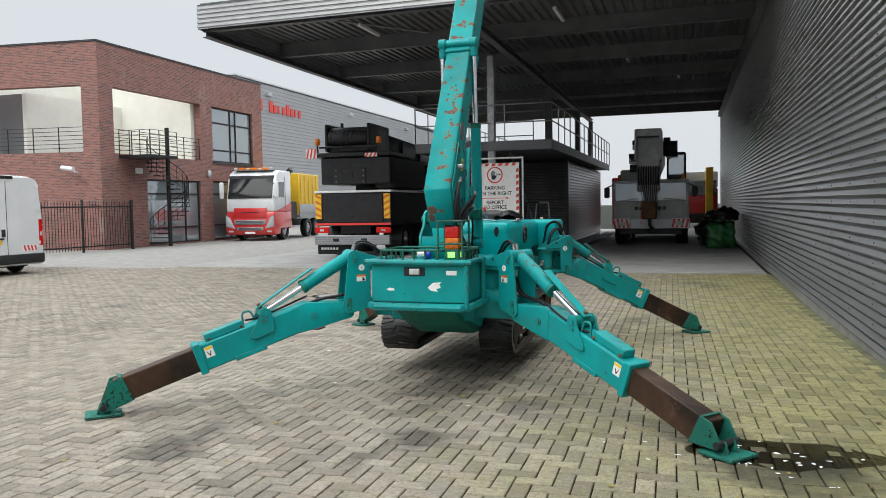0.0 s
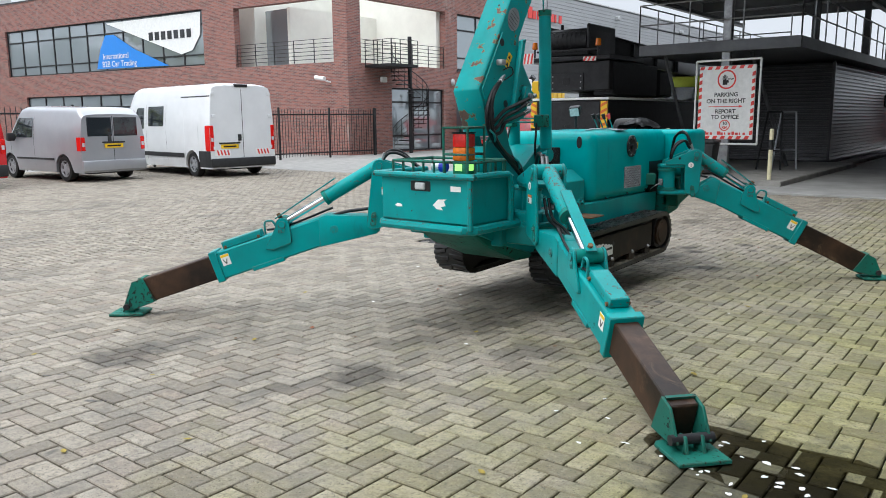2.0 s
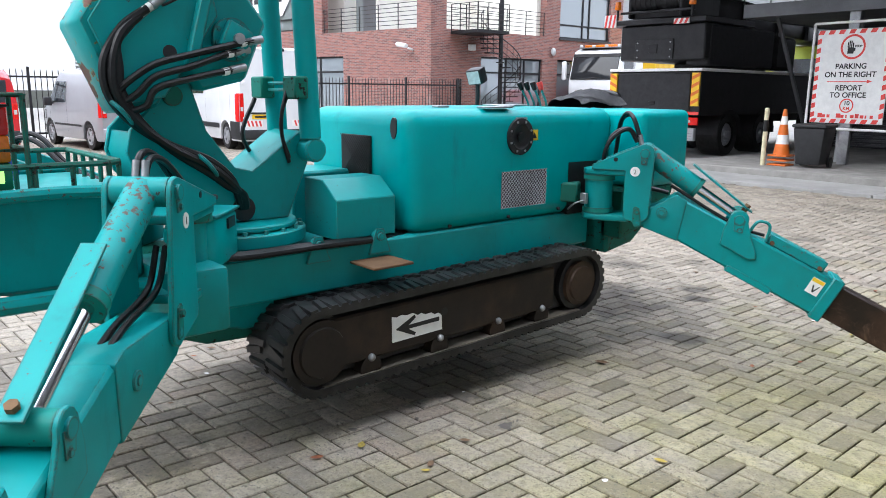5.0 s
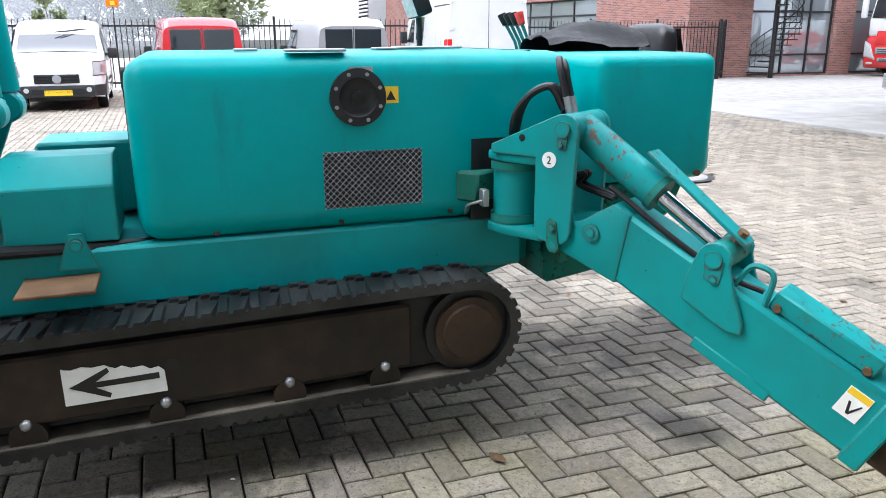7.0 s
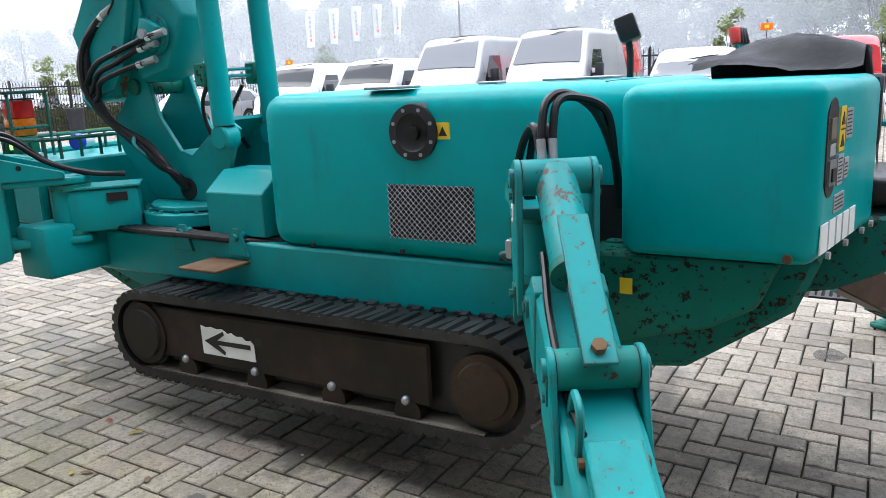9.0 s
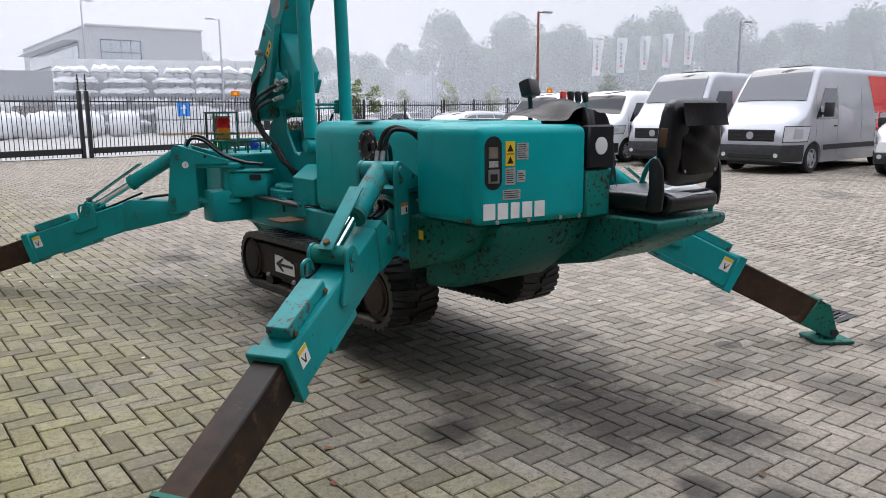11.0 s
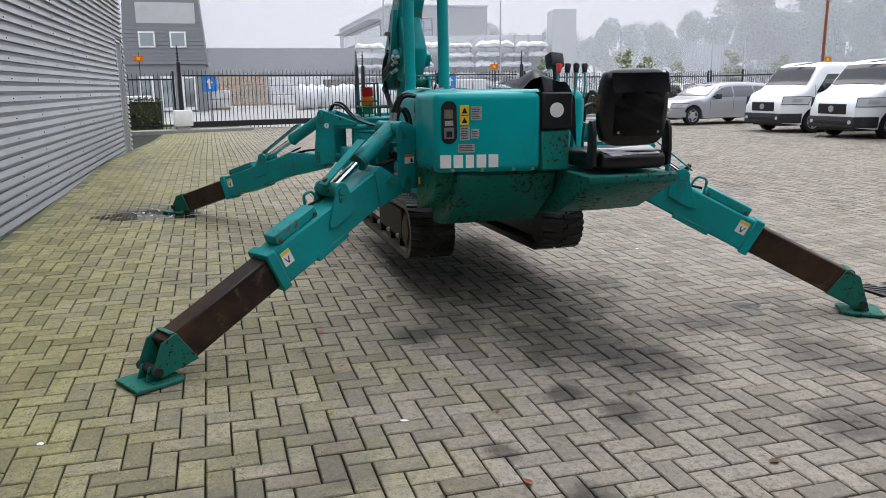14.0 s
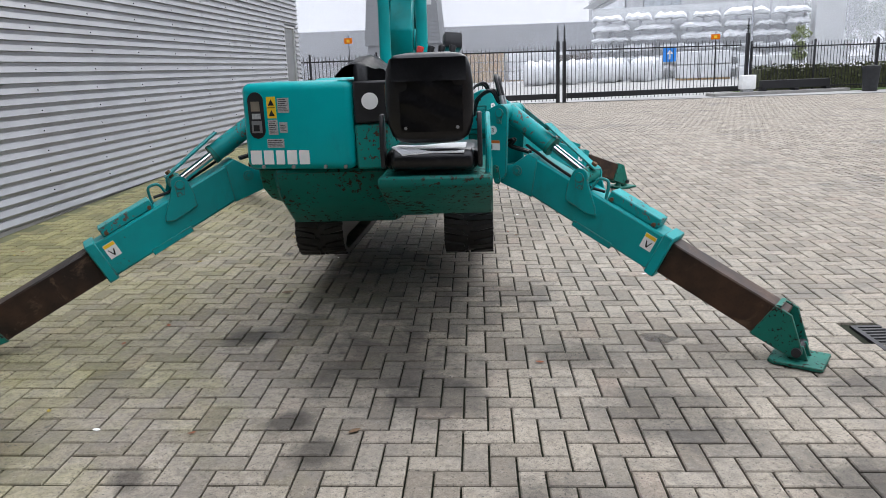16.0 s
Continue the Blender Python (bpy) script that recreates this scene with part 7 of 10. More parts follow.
    for b_ in patch(-hx * 0.72, -hx * 0.32, hz0 + 0.05, hz1 - 0.05, 0.014, -0.03, -0.03, 4):
        P("headlamp_reflector", b_, "silver")
    if spec.get("plate"):
        P("number_plate", bx(bmesh.new(), 0.035, 0.045, -0.26, 0.26, bp - 0.20, bp - 0.09), "yellow")
    # mirrors
    mx, mz = spec["mirror"]
    for sd in (-1, 1):
        yo = hw(mx, mz)
        b_ = bev(bx(bmesh.new(), mx - 0.10, mx + 0.05, min(sd * (yo + 0.05), sd * (yo + 0.24)), max(sd * (yo + 0.05), sd * (yo + 0.24)), mz - 0.05, mz + spec.get("mirror_h", 0.28)), 0.03, 2)
        bx(b_, mx - 0.02, mx + 0.02, min(sd * (yo - 0.02), sd * (yo + 0.08)), max(sd * (yo - 0.02), sd * (yo + 0.08)), mz + 0.0, mz + 0.06)
        P("mirror", b_, "plastic")
    # flank seams, handles, rubbing strip
    for x in spec["seams"]:
        for b_ in patch(x - 0.006, x + 0.006, 0.40, min(top(x) - 0.25, 2.0), 0.002, n=1):
            P("door_seam", b_, "black")
    for x in spec["handles"]:
        for b_ in patch(x - 0.10, x + 0.10, belt - 0.16, belt - 0.12, 0.02, n=2):
            P("door_handle", b_, spec.get("handle_mat", "plastic"))
    if spec.get("strip"):
        for b_ in patch(wheels[0] + R * 1.25, wheels[1] - R * 1.25, *spec["strip"], 0.014):
            P("rubbing_strip", b_, "plastic")
    # tail
    tz = spec["tail_lamp"]
    for sd in (-1, 1):
        for b_ in patch(-L, -L + 0.16, tz[0], tz[1], 0.008, n=2, sides=(sd,)):
            P("tail_lamp", b_, "red")
        yo = hw(-L, tz[0])
        y0, y1 = sorted((sd * (yo - 0.11), sd * (yo - 0.005)))
        P("tail_lamp", bev(bx(bmesh.new(), -L - 0.012, -L + 0.02, y0, y1, tz[0], tz[1]), 0.008), "red")
        zm = tz[0] + (tz[1] - tz[0]) * 0.45
        P("reversing_lamp", bx(bmesh.new(), -L - 0.016, -L - 0.010, y0 + 0.02, y1 - 0.02, zm - 0.05, zm + 0.05), "lens")
    yo = hw(-L, 0.5)
    P("rear_bumper", bev(bx(bmesh.new(), -L - 0.06, -L + 0.05, -yo, yo, 0.28, spec.get("rear_bumper", 0.55)), 0.03, 2), spec.get("rear_mat", "plastic"))
    if spec.get("rear_glass"):
        z0, z1, wi = spec["rear_glass"]
        for sd in (-1, 1):
            y0, y1 = sorted((sd * 0.03, sd * wi))
            P("rear_window", bev(bx(bmesh.new(), -L - 0.008, -L + 0.01, y0, y1, z0, z1), 0.004), "glass")
    P("rear_seam", bx(bmesh.new(), -L - 0.003, -L + 0.002, -0.007, 0.007, spec.get("rear_bumper", 0.55), top(-L + 0.1) - 0.12), "black")
    P("rear_handle", bev(bx(bmesh.new(), -L - 0.03, -L, 0.06, 0.16, 0.98, 1.16), 0.01), "plastic")
    pz = spec.get("rear_plate", 0.82)
    py = spec.get("plate_y", 0.0)
    P("rear_plate", bx(bmesh.new(), -L - 0.014, -L - 0.002, py - 0.26, py + 0.26, pz, pz + 0.11), "yellow")
    P("plate_mark", bx(bmesh.new(), -L - 0.018, -L - 0.014, py - 0.19, py + 0.19, pz + 0.035, pz + 0.075), "black")
    P("plate_lamp_bar", bev(bx(bmesh.new(), -L - 0.03, -L, py - 0.32, py + 0.32, pz + 0.125, pz + 0.165), 0.008), "plastic")
    return v, P, patch, hw, top


def lv(d, **k):
    e = dict(d)
    e.update(k)
    return e


SPR = dict(L=5.9, W=1.99, top=[(0, 2.30), (0.12, 2.40), (4.35, 2.42), (4.62, 2.36), (5.24, 1.42), (5.75, 1.15), (5.86, 1.02), (5.9, 0.80)], belt=1.20, roof=2.45, slim=0.84,
           rear_axle=1.15, front_axle=0.98, R=0.34, paint="silver", bumper=0.66, bumper_mat="plastic", grille=(0.74, 1.0, 0.56), headlamp=(0.66, 0.74, 1.06), mirror=(-1.28, 1.32), side_glass=[(-2.08, -0.98, 1.22, 1.92, 0.0, -0.50, (-1, 1))],
           screen=(-0.80, -1.30), seams=(-2.12, -1.05, -3.4), handles=(-1.95,), strip=(0.52, 0.64), tail_lamp=(0.95, 1.45), rear_glass=(1.35, 1.95, 0.62), bar_mat="blackmetal")
TRA = lv(SPR, screen_mat="cabglass", L=5.34, W=1.97, top=[(0, 1.82), (0.14, 1.95), (3.9, 2.0), (4.15, 1.93), (4.62, 1.30), (5.15, 1.12), (5.3, 1.0), (5.34, 0.75)], belt=1.10, roof=2.0, slim=0.83, paint="whitepaint", grille=(0.62, 0.88, 0.46), grille_mat="black", bumper=0.56, headlamp=(0.72, 0.82, 1.02),
         mirror=(-1.22, 1.12), side_glass=[(-1.95, -0.98, 1.14, 1.66, 0.0, -0.42, (-1, 1))], screen=(-0.74, -1.14), seams=(-2.0, -0.95), rear_glass=None, rear_axle=0.95)
CAD = lv(SPR, L=4.45, W=1.83, top=[(0, 1.62), (0.10, 1.88), (2.85, 1.95), (3.05, 1.87), (3.55, 1.20), (4.25, 1.02), (4.41, 0.90), (4.45, 0.7)], belt=1.08, roof=1.95, slim=0.86, R=0.33, paint="silver", bumper=0.52, grille=(0.56, 0.74, 0.42), headlamp=(0.55, 0.70, 0.90),
         mirror=(-1.25, 1.08), mirror_h=0.17, side_glass=[(-2.15, -1.0, 1.13, 1.65, 0.0, -0.42, (-1, 1))], screen=(-0.84, -1.32), seams=(-2.2, -0.98), handles=(-2.05, -2.6), strip=(0.55, 0.60), tail_lamp=(0.80, 1.14), rear_glass=(1.16, 1.64, 0.70), rear_plate=0.86, rear_axle=0.85, front_axle=0.85, handle_mat="silver", rear_mat="silver", tail=0.97)
DUC = lv(SPR, L=6.0, W=2.05, top=[(0, 2.42), (0.10, 2.51), (4.45, 2.52), (4.75, 2.42), (5.3, 1.50), (5.75, 1.18), (5.94, 1.0), (6.0, 0.75)], belt=1.25, roof=2.52, slim=0.88, paint="whitepaint", tail_lamp=(0.72, 1.40), plate_y=0.42, rear_glass=None, side_glass=[(-2.05, -1.12, 1.30, 1.92, 0.0, -0.5, (-1, 1)), (-3.35, -2.35, 1.38, 1.95, 0, 0, (-1, 1))], rear_bumper=0.52, rear_plate=0.78, rear_axle=1.0, seams=(-2.2, -3.5, -1.05))
EST = lv(SPR, L=4.9, W=1.85, top=[(0, 0.95), (0.10, 1.12), (0.65, 1.42), (1.7, 1.47), (2.6, 1.44), (2.9, 1.36), (3.5, 0.96), (4.55, 0.82), (4.82, 0.72), (4.9, 0.55)], belt=0.92, roof=1.47, slim=0.74, R=0.33, paint="silver", bumper=0.46, bumper_mat="silver", grille=(0.48, 0.66, 0.36), headlamp=(0.55, 0.62, 0.75), mirror=(-1.75, 0.94), mirror_h=0.13,
         side_glass=[(-2.55, -1.62, 0.96, 1.32, -0.02, -0.42, (-1, 1)), (-3.5, -2.62, 0.96, 1.33, 0, -0.02, (-1, 1)), (-4.45, -3.57, 0.97, 1.32, 0.22, 0, (-1, 1))], screen=(-1.42, -2.05), seams=(-2.58, -3.54, -1.55), handles=(-2.45, -3.4), strip=None, tail_lamp=(0.72, 0.92), rear_glass=None, rear_axle=0.95, front_axle=0.85, handle_mat="silver", rear_mat="silver", rear_plate=0.6, ease=0.2)


def back_from(x, y, rz, L):
    """Front point of a vehicle whose tail stands at x, y."""
    a = radians(rz)
    return x + L * math.cos(a), y + L * math.sin(a)


v, P, patch, hw, top = vehicle("panel_van", "white panel van with a dark side window, parked", "van", back_from(-15.2, 14.5, 174, 6.0), 174, DUC, "parked vans")
P("roof_lamp", bev(bx(bmesh.new(), -6.03, -5.95, -0.2, 0.2, 2.42, 2.50), 0.01), "black")
for k in range(4):
    for sd in (-1, 1):
        y0 = sd * 0.62 - 0.19 + k * 0.1
        b_ = bmesh.new()
        b_.faces.new([b_.verts.new((-6.006, y0 + a, z)) for a, z in ((0, 0.60), (0.05, 0.60), (0.09, 0.74), (0.04, 0.74))])
        P("warning_stripe", b_, "signred", sm=0)
for sd in (-1, 1):
    P("sticker_backing", bx(bmesh.new(), -6.004, -6.001, sd * 0.62 - 0.21, sd * 0.62 + 0.25, 0.59, 0.75), "white")
for b_ in patch(-6.0, -5.42, 0.28, 0.72, 0.014):
    P("bumper_corner", b_, "plastic")
for b_ in patch(-5.98, -5.80, 0.74, 1.38, 0.011, n=3):
    P("tail_lamp", b_, "red")
for b_ in patch(-5.96, -4.4, 2.16, 2.19, 0.006):
    P("roof_gutter", b_, "plastic")
for z in (0.75, 1.6, 2.2):
    for sd in (-1, 1):
        P("door_hinge", bev(bx(bmesh.new(), -6.02, -5.98, sd * 0.86 - 0.05, sd * 0.86 + 0.05, z, z + 0.09), 0.008), "whitepaint")
vehicle("small_van", "silver small van with twin rear windows, parked", "van", back_from(-16.9, 11.65, 184, 4.4), 184, CAD, "parked vans")
vehicle("small_van", "red small van with twin rear windows, parked", "van", back_from(-16.9, 8.15, 184, 4.4), 184, lv(CAD, paint="redpaint", rear_mat="plastic"), "parked vans")
vehicle("small_van", "white small van with grey bumper parked nose out", "van", (-15.7, 5.2), 2, lv(CAD, plate=True, paint="whitepaint", top=[(0, 1.6), (0.16, 1.8), (2.6, 1.84), (2.85, 1.76), (3.5, 1.18), (4.15, 1.02), (4.36, 0.9), (4.4, 0.7)], headlamp=(0.75, 0.72, 0.98)), "parked vans")
for yy, xx, lab in ((2.3, -14.5, "silver"), (-0.45, -14.55, "silver")):
    v, P, patch, hw, top = vehicle("delivery_van", "silver delivery van with a red rear end, parked nose out", "van", (xx, yy), 2, lv(SPR, paint="silver"), "parked vans")
    for b_ in patch(-5.88, -4.35, 0.70, 2.24, 0.004, 0, 0.5):
        P("red_wrap", b_, "redpaint")
vehicle("transport_van", "white transport van with black grille, parked nose out", "van", (-14.5, -2.95), 2, TRA, "parked vans")
vehicle("transport_van", "white transport van with black grille, parked nose out", "van", (-14.6, -5.75), 2, TRA, "parked vans")
vehicle("estate_car", "silver estate car parked nose out before the hedge", "car", (-14.1, -10.7), 6, EST, "parked cars")
# cars beyond the fence
for k, (x, y, rz, paint) in enumerate(((-25.5, -30, 80, "greypaint"), (-30, -31, 85, "silver"), (-34.5, -32, 82, "silver"), (-39, -31, 84, "greypaint"), (-27.5, -13, 10, "greypaint"), (-26.8, -6.5, 5, "silver"), (-27, 0.5, 5, "greypaint"))):
    vehicle("estate_car", ("grey" if paint == "greypaint" else "silver") + " car parked on the road beyond the fence", "car", (x, y), rz, lv(EST, paint=paint, bumper_mat=paint, rear_mat=paint), "cars beyond the fence")


# ---------- lorry and cranes behind the yard ----------
def box_part(nm, par, x0, x1, y0, y1, z0, z1, mat, r=0.0, label="", seg=1, m=None):
    b_ = bx(bmesh.new(), x0, x1, y0, y1, z0, z1)
    if r:
        bev(b_, r, seg)
    if m is not None:
        bmesh.ops.transform(b_, matrix=m, verts=b_.verts)
    return part(nm, b_, mat, par, label, 40, True)


def road_wheel(par, x, y, r, w, sd=1, rim="silver"):
    """A lorry wheel with its axle along x; sd is the outer side."""
    b_ = bmesh.new()
    prof = [(-w, r * 0.58), (-w, r * 0.94), (-w + 0.05, r), (-0.05, r), (0, r * 0.94), (0, r * 0.60)]
    rg = []
    for a in range(28):
        an = 2 * math.pi * a / 28
        rg.append([b_.verts.new((x + sd * p, y + q * math.cos(an), r + q * math.sin(an))) for p, q in prof])
    for a in range(28):
        p, q = rg[a], rg[(a + 1) % 28]
        for k in range(5):
            b_.faces.new((p[k], p[k + 1], q[k + 1], q[k]))
    ty = part("tyre", b_, "rubber", par, "", 40, True)
    b_ = cy(bmesh.new(), (x - sd * 0.12, y, r), (x - sd * 0.04, y, r), r * 0.60, r * 0.52, 20)
    cy(b_, (x - sd * 0.06, y, r), (x + sd * 0.02, y, r), r * 0.22, r * 0.18, 12)
    for k in range(10):
        an = 2 * math.pi * k / 10
        cy(b_, (x - sd * 0.05, y + r * 0.36 * math.cos(an), r + r * 0.36 * math.sin(an)), (x - sd * 0.015, y + r * 0.36 * math.cos(an), r + r * 0.36 * math.sin(an)), 0.02, seg=6)
    part("rim", b_, rim, ty, "", 30, True)
    return ty


# white and red lorry: local -y is its front
tr = thing("lorry", "white and red lorry with amber light bar and loader crane", "truck", (-19.2, 31.9, 0), rz=8)
across = lambda u, v_, w: (w, u, v_)
cab = bev(prism(bmesh.new(), [(0.0, 1.40), (-0.03, 1.98), (0.25, 3.02), (0.42, 3.28), (0.75, 3.42), (2.2, 3.42), (2.2, 1.40)], -1.24, 1.24, across), 0.09, 3, 25)
part("cab_upper", cab, "whitepaint", tr, "white upper cab", 40, True)
low_ = bev(prism(bmesh.new(), [(-0.02, 0.28), (-0.10, 0.45), (-0.11, 0.80), (-0.06, 1.18), (-0.005, 1.42), (2.2, 1.42), (2.2, 0.55), (0.75, 0.55), (0.70, 0.28)], -1.25, 1.25, across), 0.07, 3, 25)
part("cab_lower", low_, "truckred", tr, "red lower cab", 40, True)
part("windscreen", bev(prism(bmesh.new(), [(-0.055, 2.06), (0.205, 3.02), (0.235, 3.02), (-0.02, 2.06)], -1.13, 1.13, across), 0.012), "cabglass", tr, "", 40, True)
part("windscreen_header", prism(bmesh.new(), [(0.200, 3.02), (0.245, 3.16), (0.30, 3.16), (0.26, 3.02)], -1.15, 1.15, across), "black", tr, "", 40, True)
part("hood_panel", bev(prism(bmesh.new(), [(-0.085, 1.12), (-0.035, 1.60), (0.02, 1.60), (0.0, 1.12)], -0.86, 0.86, across), 0.03, 2), "truckred", tr, "red panel below the windscreen", 40, True)
for sd in (-1, 1):
    part("wiper", tube(bmesh.new(), [(sd * 0.15 - 0.5, -0.075, 2.08), (sd * 0.15 + 0.25, -0.055, 2.16)], 0.016, 5), "black", tr, "", 40, True)
    box_part("side_window", tr, sd * 1.246 - 0.006, sd * 1.246 + 0.006, 0.42, 1.25, 2.1, 2.85, "glass", 0.003)
    part("red_swoosh", prism(bmesh.new(), [(0.06, 1.40), (2.16, 1.40), (2.16, 1.86), (1.1, 1.62)], sd * 1.242, sd * 1.249, across), "truckred", tr, "", 40, True)
    part("door_seam", prism(bmesh.new(), [(1.36, 1.0), (1.375, 1.0), (1.375, 3.1), (1.36, 3.1)], sd * 1.24, sd * 1.252, across), "black", tr, "", 40, True)
    y0, y1 = sorted((sd * 1.30, sd * 1.50))
    box_part("mirror", tr, y0, y1, -0.20, -0.02, 2.05, 2.85, "whitepaint", 0.06, seg=2)
    for z in (2.12, 2.72):
        box_part("mirror_arm", tr, *sorted((sd * 1.20, sd * 1.34)), -0.08, -0.04, z, z + 0.05, "black", 0.01)
    lamp_ = part("headlamp", bev(prism(bmesh.new(), [(sd * 0.80, 0.62), (sd * 1.20, 0.72), (sd * 1.22, 1.20), (sd * 1.06, 1.10)], -0.135, -0.06, lambda u, v_, w: (u, w, v_)), 0.02, 2), "lens", tr, "swept clear headlamp", 40, True)
    part("lamp_bezel", bev(prism(bmesh.new(), [(sd * 0.76, 0.58), (sd * 1.235, 0.69), (sd * 1.24, 1.25), (sd * 1.03, 1.13)], -0.115, -0.06, lambda u, v_, w: (u, w, v_)), 0.01), "silver", lamp_, "", 40, True)
    box_part("fog_lamp", tr, *sorted((sd * 0.86, sd * 1.10)), -0.125, -0.06, 0.42, 0.50, "lens", 0.02)
for z0, z1, w in ((0.50, 0.66, 0.68), (0.78, 1.02, 0.80)):
    box_part("grille", tr, -w, w, -0.135, -0.05, z0, z1, "silver", 0.03)
    for k in range(3):
        zz = z0 + 0.03 + (z1 - z0 - 0.04) * k / 3
        box_part("grille_slat", tr, -w + 0.10, w - 0.10, -0.14, -0.13, zz, zz + 0.022, "mesh")
for k in range(5):
    box_part("upper_vent", tr, -0.46 + 0.19 * k, -0.31 + 0.19 * k, -0.085, -0.045, 1.36, 1.40, "black")
box_part("number_plate", tr, -0.26, 0.26, -0.135, -0.10, 0.34, 0.44, "white")
box_part("light_bar", tr, -0.75, 0.75, 0.45, 0.70, 3.44, 3.55, "amber", 0.03, seg=2)
for k in range(4):
    box_part("roof_spot", tr, -1.08 + 0.62 * k + 0.12, -0.92 + 0.62 * k + 0.12, 0.36, 0.44, 3.43, 3.54, "lens", 0.02)
box_part("roof_rack", tr, -1.0, 1.0, 0.42, 1.7, 3.415, 3.445, "steel", 0.005)
for yy in (1.35, 4.7, 6.0):
    for sd in (-1, 1):
        road_wheel(tr, sd * 1.22, yy, 0.50, 0.32, sd)
box_part("chassis", tr, -0.45, 0.45, 1.6, 6.7, 0.62, 0.95, "black", 0.01)
box_part("load_bed", tr, -1.25, 1.25, 3.4, 6.8, 1.05, 1.22, "steel", 0.02)
box_part("side_board", tr, 1.21, 1.25, 3.4, 6.8, 1.22, 1.75, "silver", 0.01)
box_part("side_board", tr, -1.25, -1.21, 3.4, 6.8, 1.22, 1.75, "silver", 0.01)
part("loader_column", bev(bx(bmesh.new(), -0.3, 0.3, 2.5, 3.1, 0.9, 2.9), 0.05), "black", tr, "black loader crane column", 40, True)
part("loader_boom", tube(bmesh.new(), [(0.1, 2.8, 2.4), (0.7, 2.6, 3.1), (1.15, 2.5, 3.55)], 0.14, 6), "black", tr, "", 40, True)
for o in (0.15, 0.45):
    part("loader_cylinder", tube(bmesh.new(), [(0.1 + o, 2.5, 1.9), (0.75 + o * 0.4, 2.5, 2.9)], 0.05, 6), "blackmetal", tr, "", 40, True)
box_part("hydraulic_block", tr, 0.35, 1.15, 2.4, 3.2, 1.0, 1.9, "black", 0.03)
for k in range(4):
    part("hydraulic_hose", tube(bmesh.new(), curve([(0.4 + 0.1 * k, 2.38, 1.2), (0.55 + 0.1 * k, 2.3, 1.9), (0.7 + 0.1 * k, 2.45, 2.6)], 4), 0.02, 5), "hose", tr, "", 40, True)
# yellow box on the bed
yb = thing("yellow_container", "yellow ribbed box standing on the lorry's bed", "container", (-19.2 - math.sin(radians(8)) * 3.5, 31.9 + math.cos(radians(8)) * 3.5, 1.224), rz=8)
box_part("body", yb, -1.18, 1.18, 0, 3.1, 0.0, 2.15, "yellowtruck", 0.03)
for k in range(5):
    box_part("rib", yb, 1.18, 1.22, 0.2 + k * 0.6, 0.34 + k * 0.6, 0.08, 2.05, "yellowtruck", 0.01)

# black crane lorry seen from behind; local y forward
bc = thing("crane_lorry", "black truck-mounted crane with aluminium rear bumper, seen from behind", "truck", (-8.85, 21.2, 0), rz=2)
box_part("chassis", bc, -0.5, 0.5, 0.2, 9.0, 0.75, 1.0, "black", 0.01)
box_part("deck_body", bc, -1.25, 1.25, 0.02, 8.0, 1.0, 2.02, "black", 0.02, "black body over the wheels")
box_part("deck_edge", bc, -1.27, 1.27, -0.02, 8.0, 2.02, 2.09, "white", 0.01)
box_part("rear_panel", bc, -1.0, 1.0, -0.03, 0.02, 1.10, 1.98, "blackmetal", 0.02)
box_part("panel_latch", bc, -0.09, 0.09, -0.045, -0.025, 1.24, 1.32, "black", 0.01)
for sd in (-1, 1):
    box_part("marker_board", bc, sd * 1.13 - 0.10, sd * 1.13 + 0.10, -0.035, 0.018, 1.22, 1.98, "yellow", 0.004)
    for k in range(4):
        b_ = bmesh.new()
        z = 1.24 + k * 0.19
        b_.faces.new([b_.verts.new((sd * 1.13 + sd * a, -0.038, zz)) for a, zz in ((-0.10, z), (0.10, z + 0.10), (0.10, z + 0.18), (-0.10, z + 0.08))])
        part("marker_stripe", b_, "orange", bc, "", 0, True)
    box_part("tail_lamp", bc, *sorted((sd * 0.78, sd * 1.26)), -0.06, 0.0, 0.78, 0.96, "red", 0.015)
    box_part("reversing_lamp", bc, *sorted((sd * 0.95, sd * 1.08)), -0.066, -0.055, 0.84, 0.90, "lens")
box_part("red_line", bc, -1.25, 1.25, -0.03, 0.0, 1.02, 1.09, "signred")
box_part("rear_bumper", bc, -1.24, 1.24, -0.16, -0.02, 0.42, 0.72, "silver", 0.02, "aluminium rear bumper bar")
for k in range(4):
    box_part("bumper_groove", bc, -1.2, 1.2, -0.165, -0.158, 0.47 + k * 0.06, 0.475 + k * 0.06, "blackmetal")
for xx in (-0.5, 0.42):
    box_part("bumper_recess", bc, xx - 0.1, xx + 0.1, -0.168, -0.15, 0.52, 0.62, "black", 0.004)
box_part("mud_flap", bc, -1.22, -0.1, 0.05, 0.08, 0.12, 0.44, "rubber", 0.005)
for k in range(6):
    box_part("flap_mark", bc, -1.1 + k * 0.1, -1.03 + k * 0.1, 0.042, 0.052, 0.26, 0.33, "white")
for yy in (1.5, 3.35, 7.4):
    for sd in (-1, 1):
        road_wheel(bc, sd * 1.23, yy, 0.52, 0.58, sd, "greypaint")
        b_ = bmesh.new()
        g = []
        for a in range(13):
            an = math.pi * a / 12
            g.append([b_.verts.new((sd * xx, yy + 0.62 * math.cos(an), 0.52 + 0.62 * math.sin(an))) for xx in (0.65, 1.27)])
        for a, c in zip(g, g[1:]):
            b_.faces.new((a[0], a[1], c[1], c[0]))
        part("mudguard", b_, "black", bc, "", 40, True)
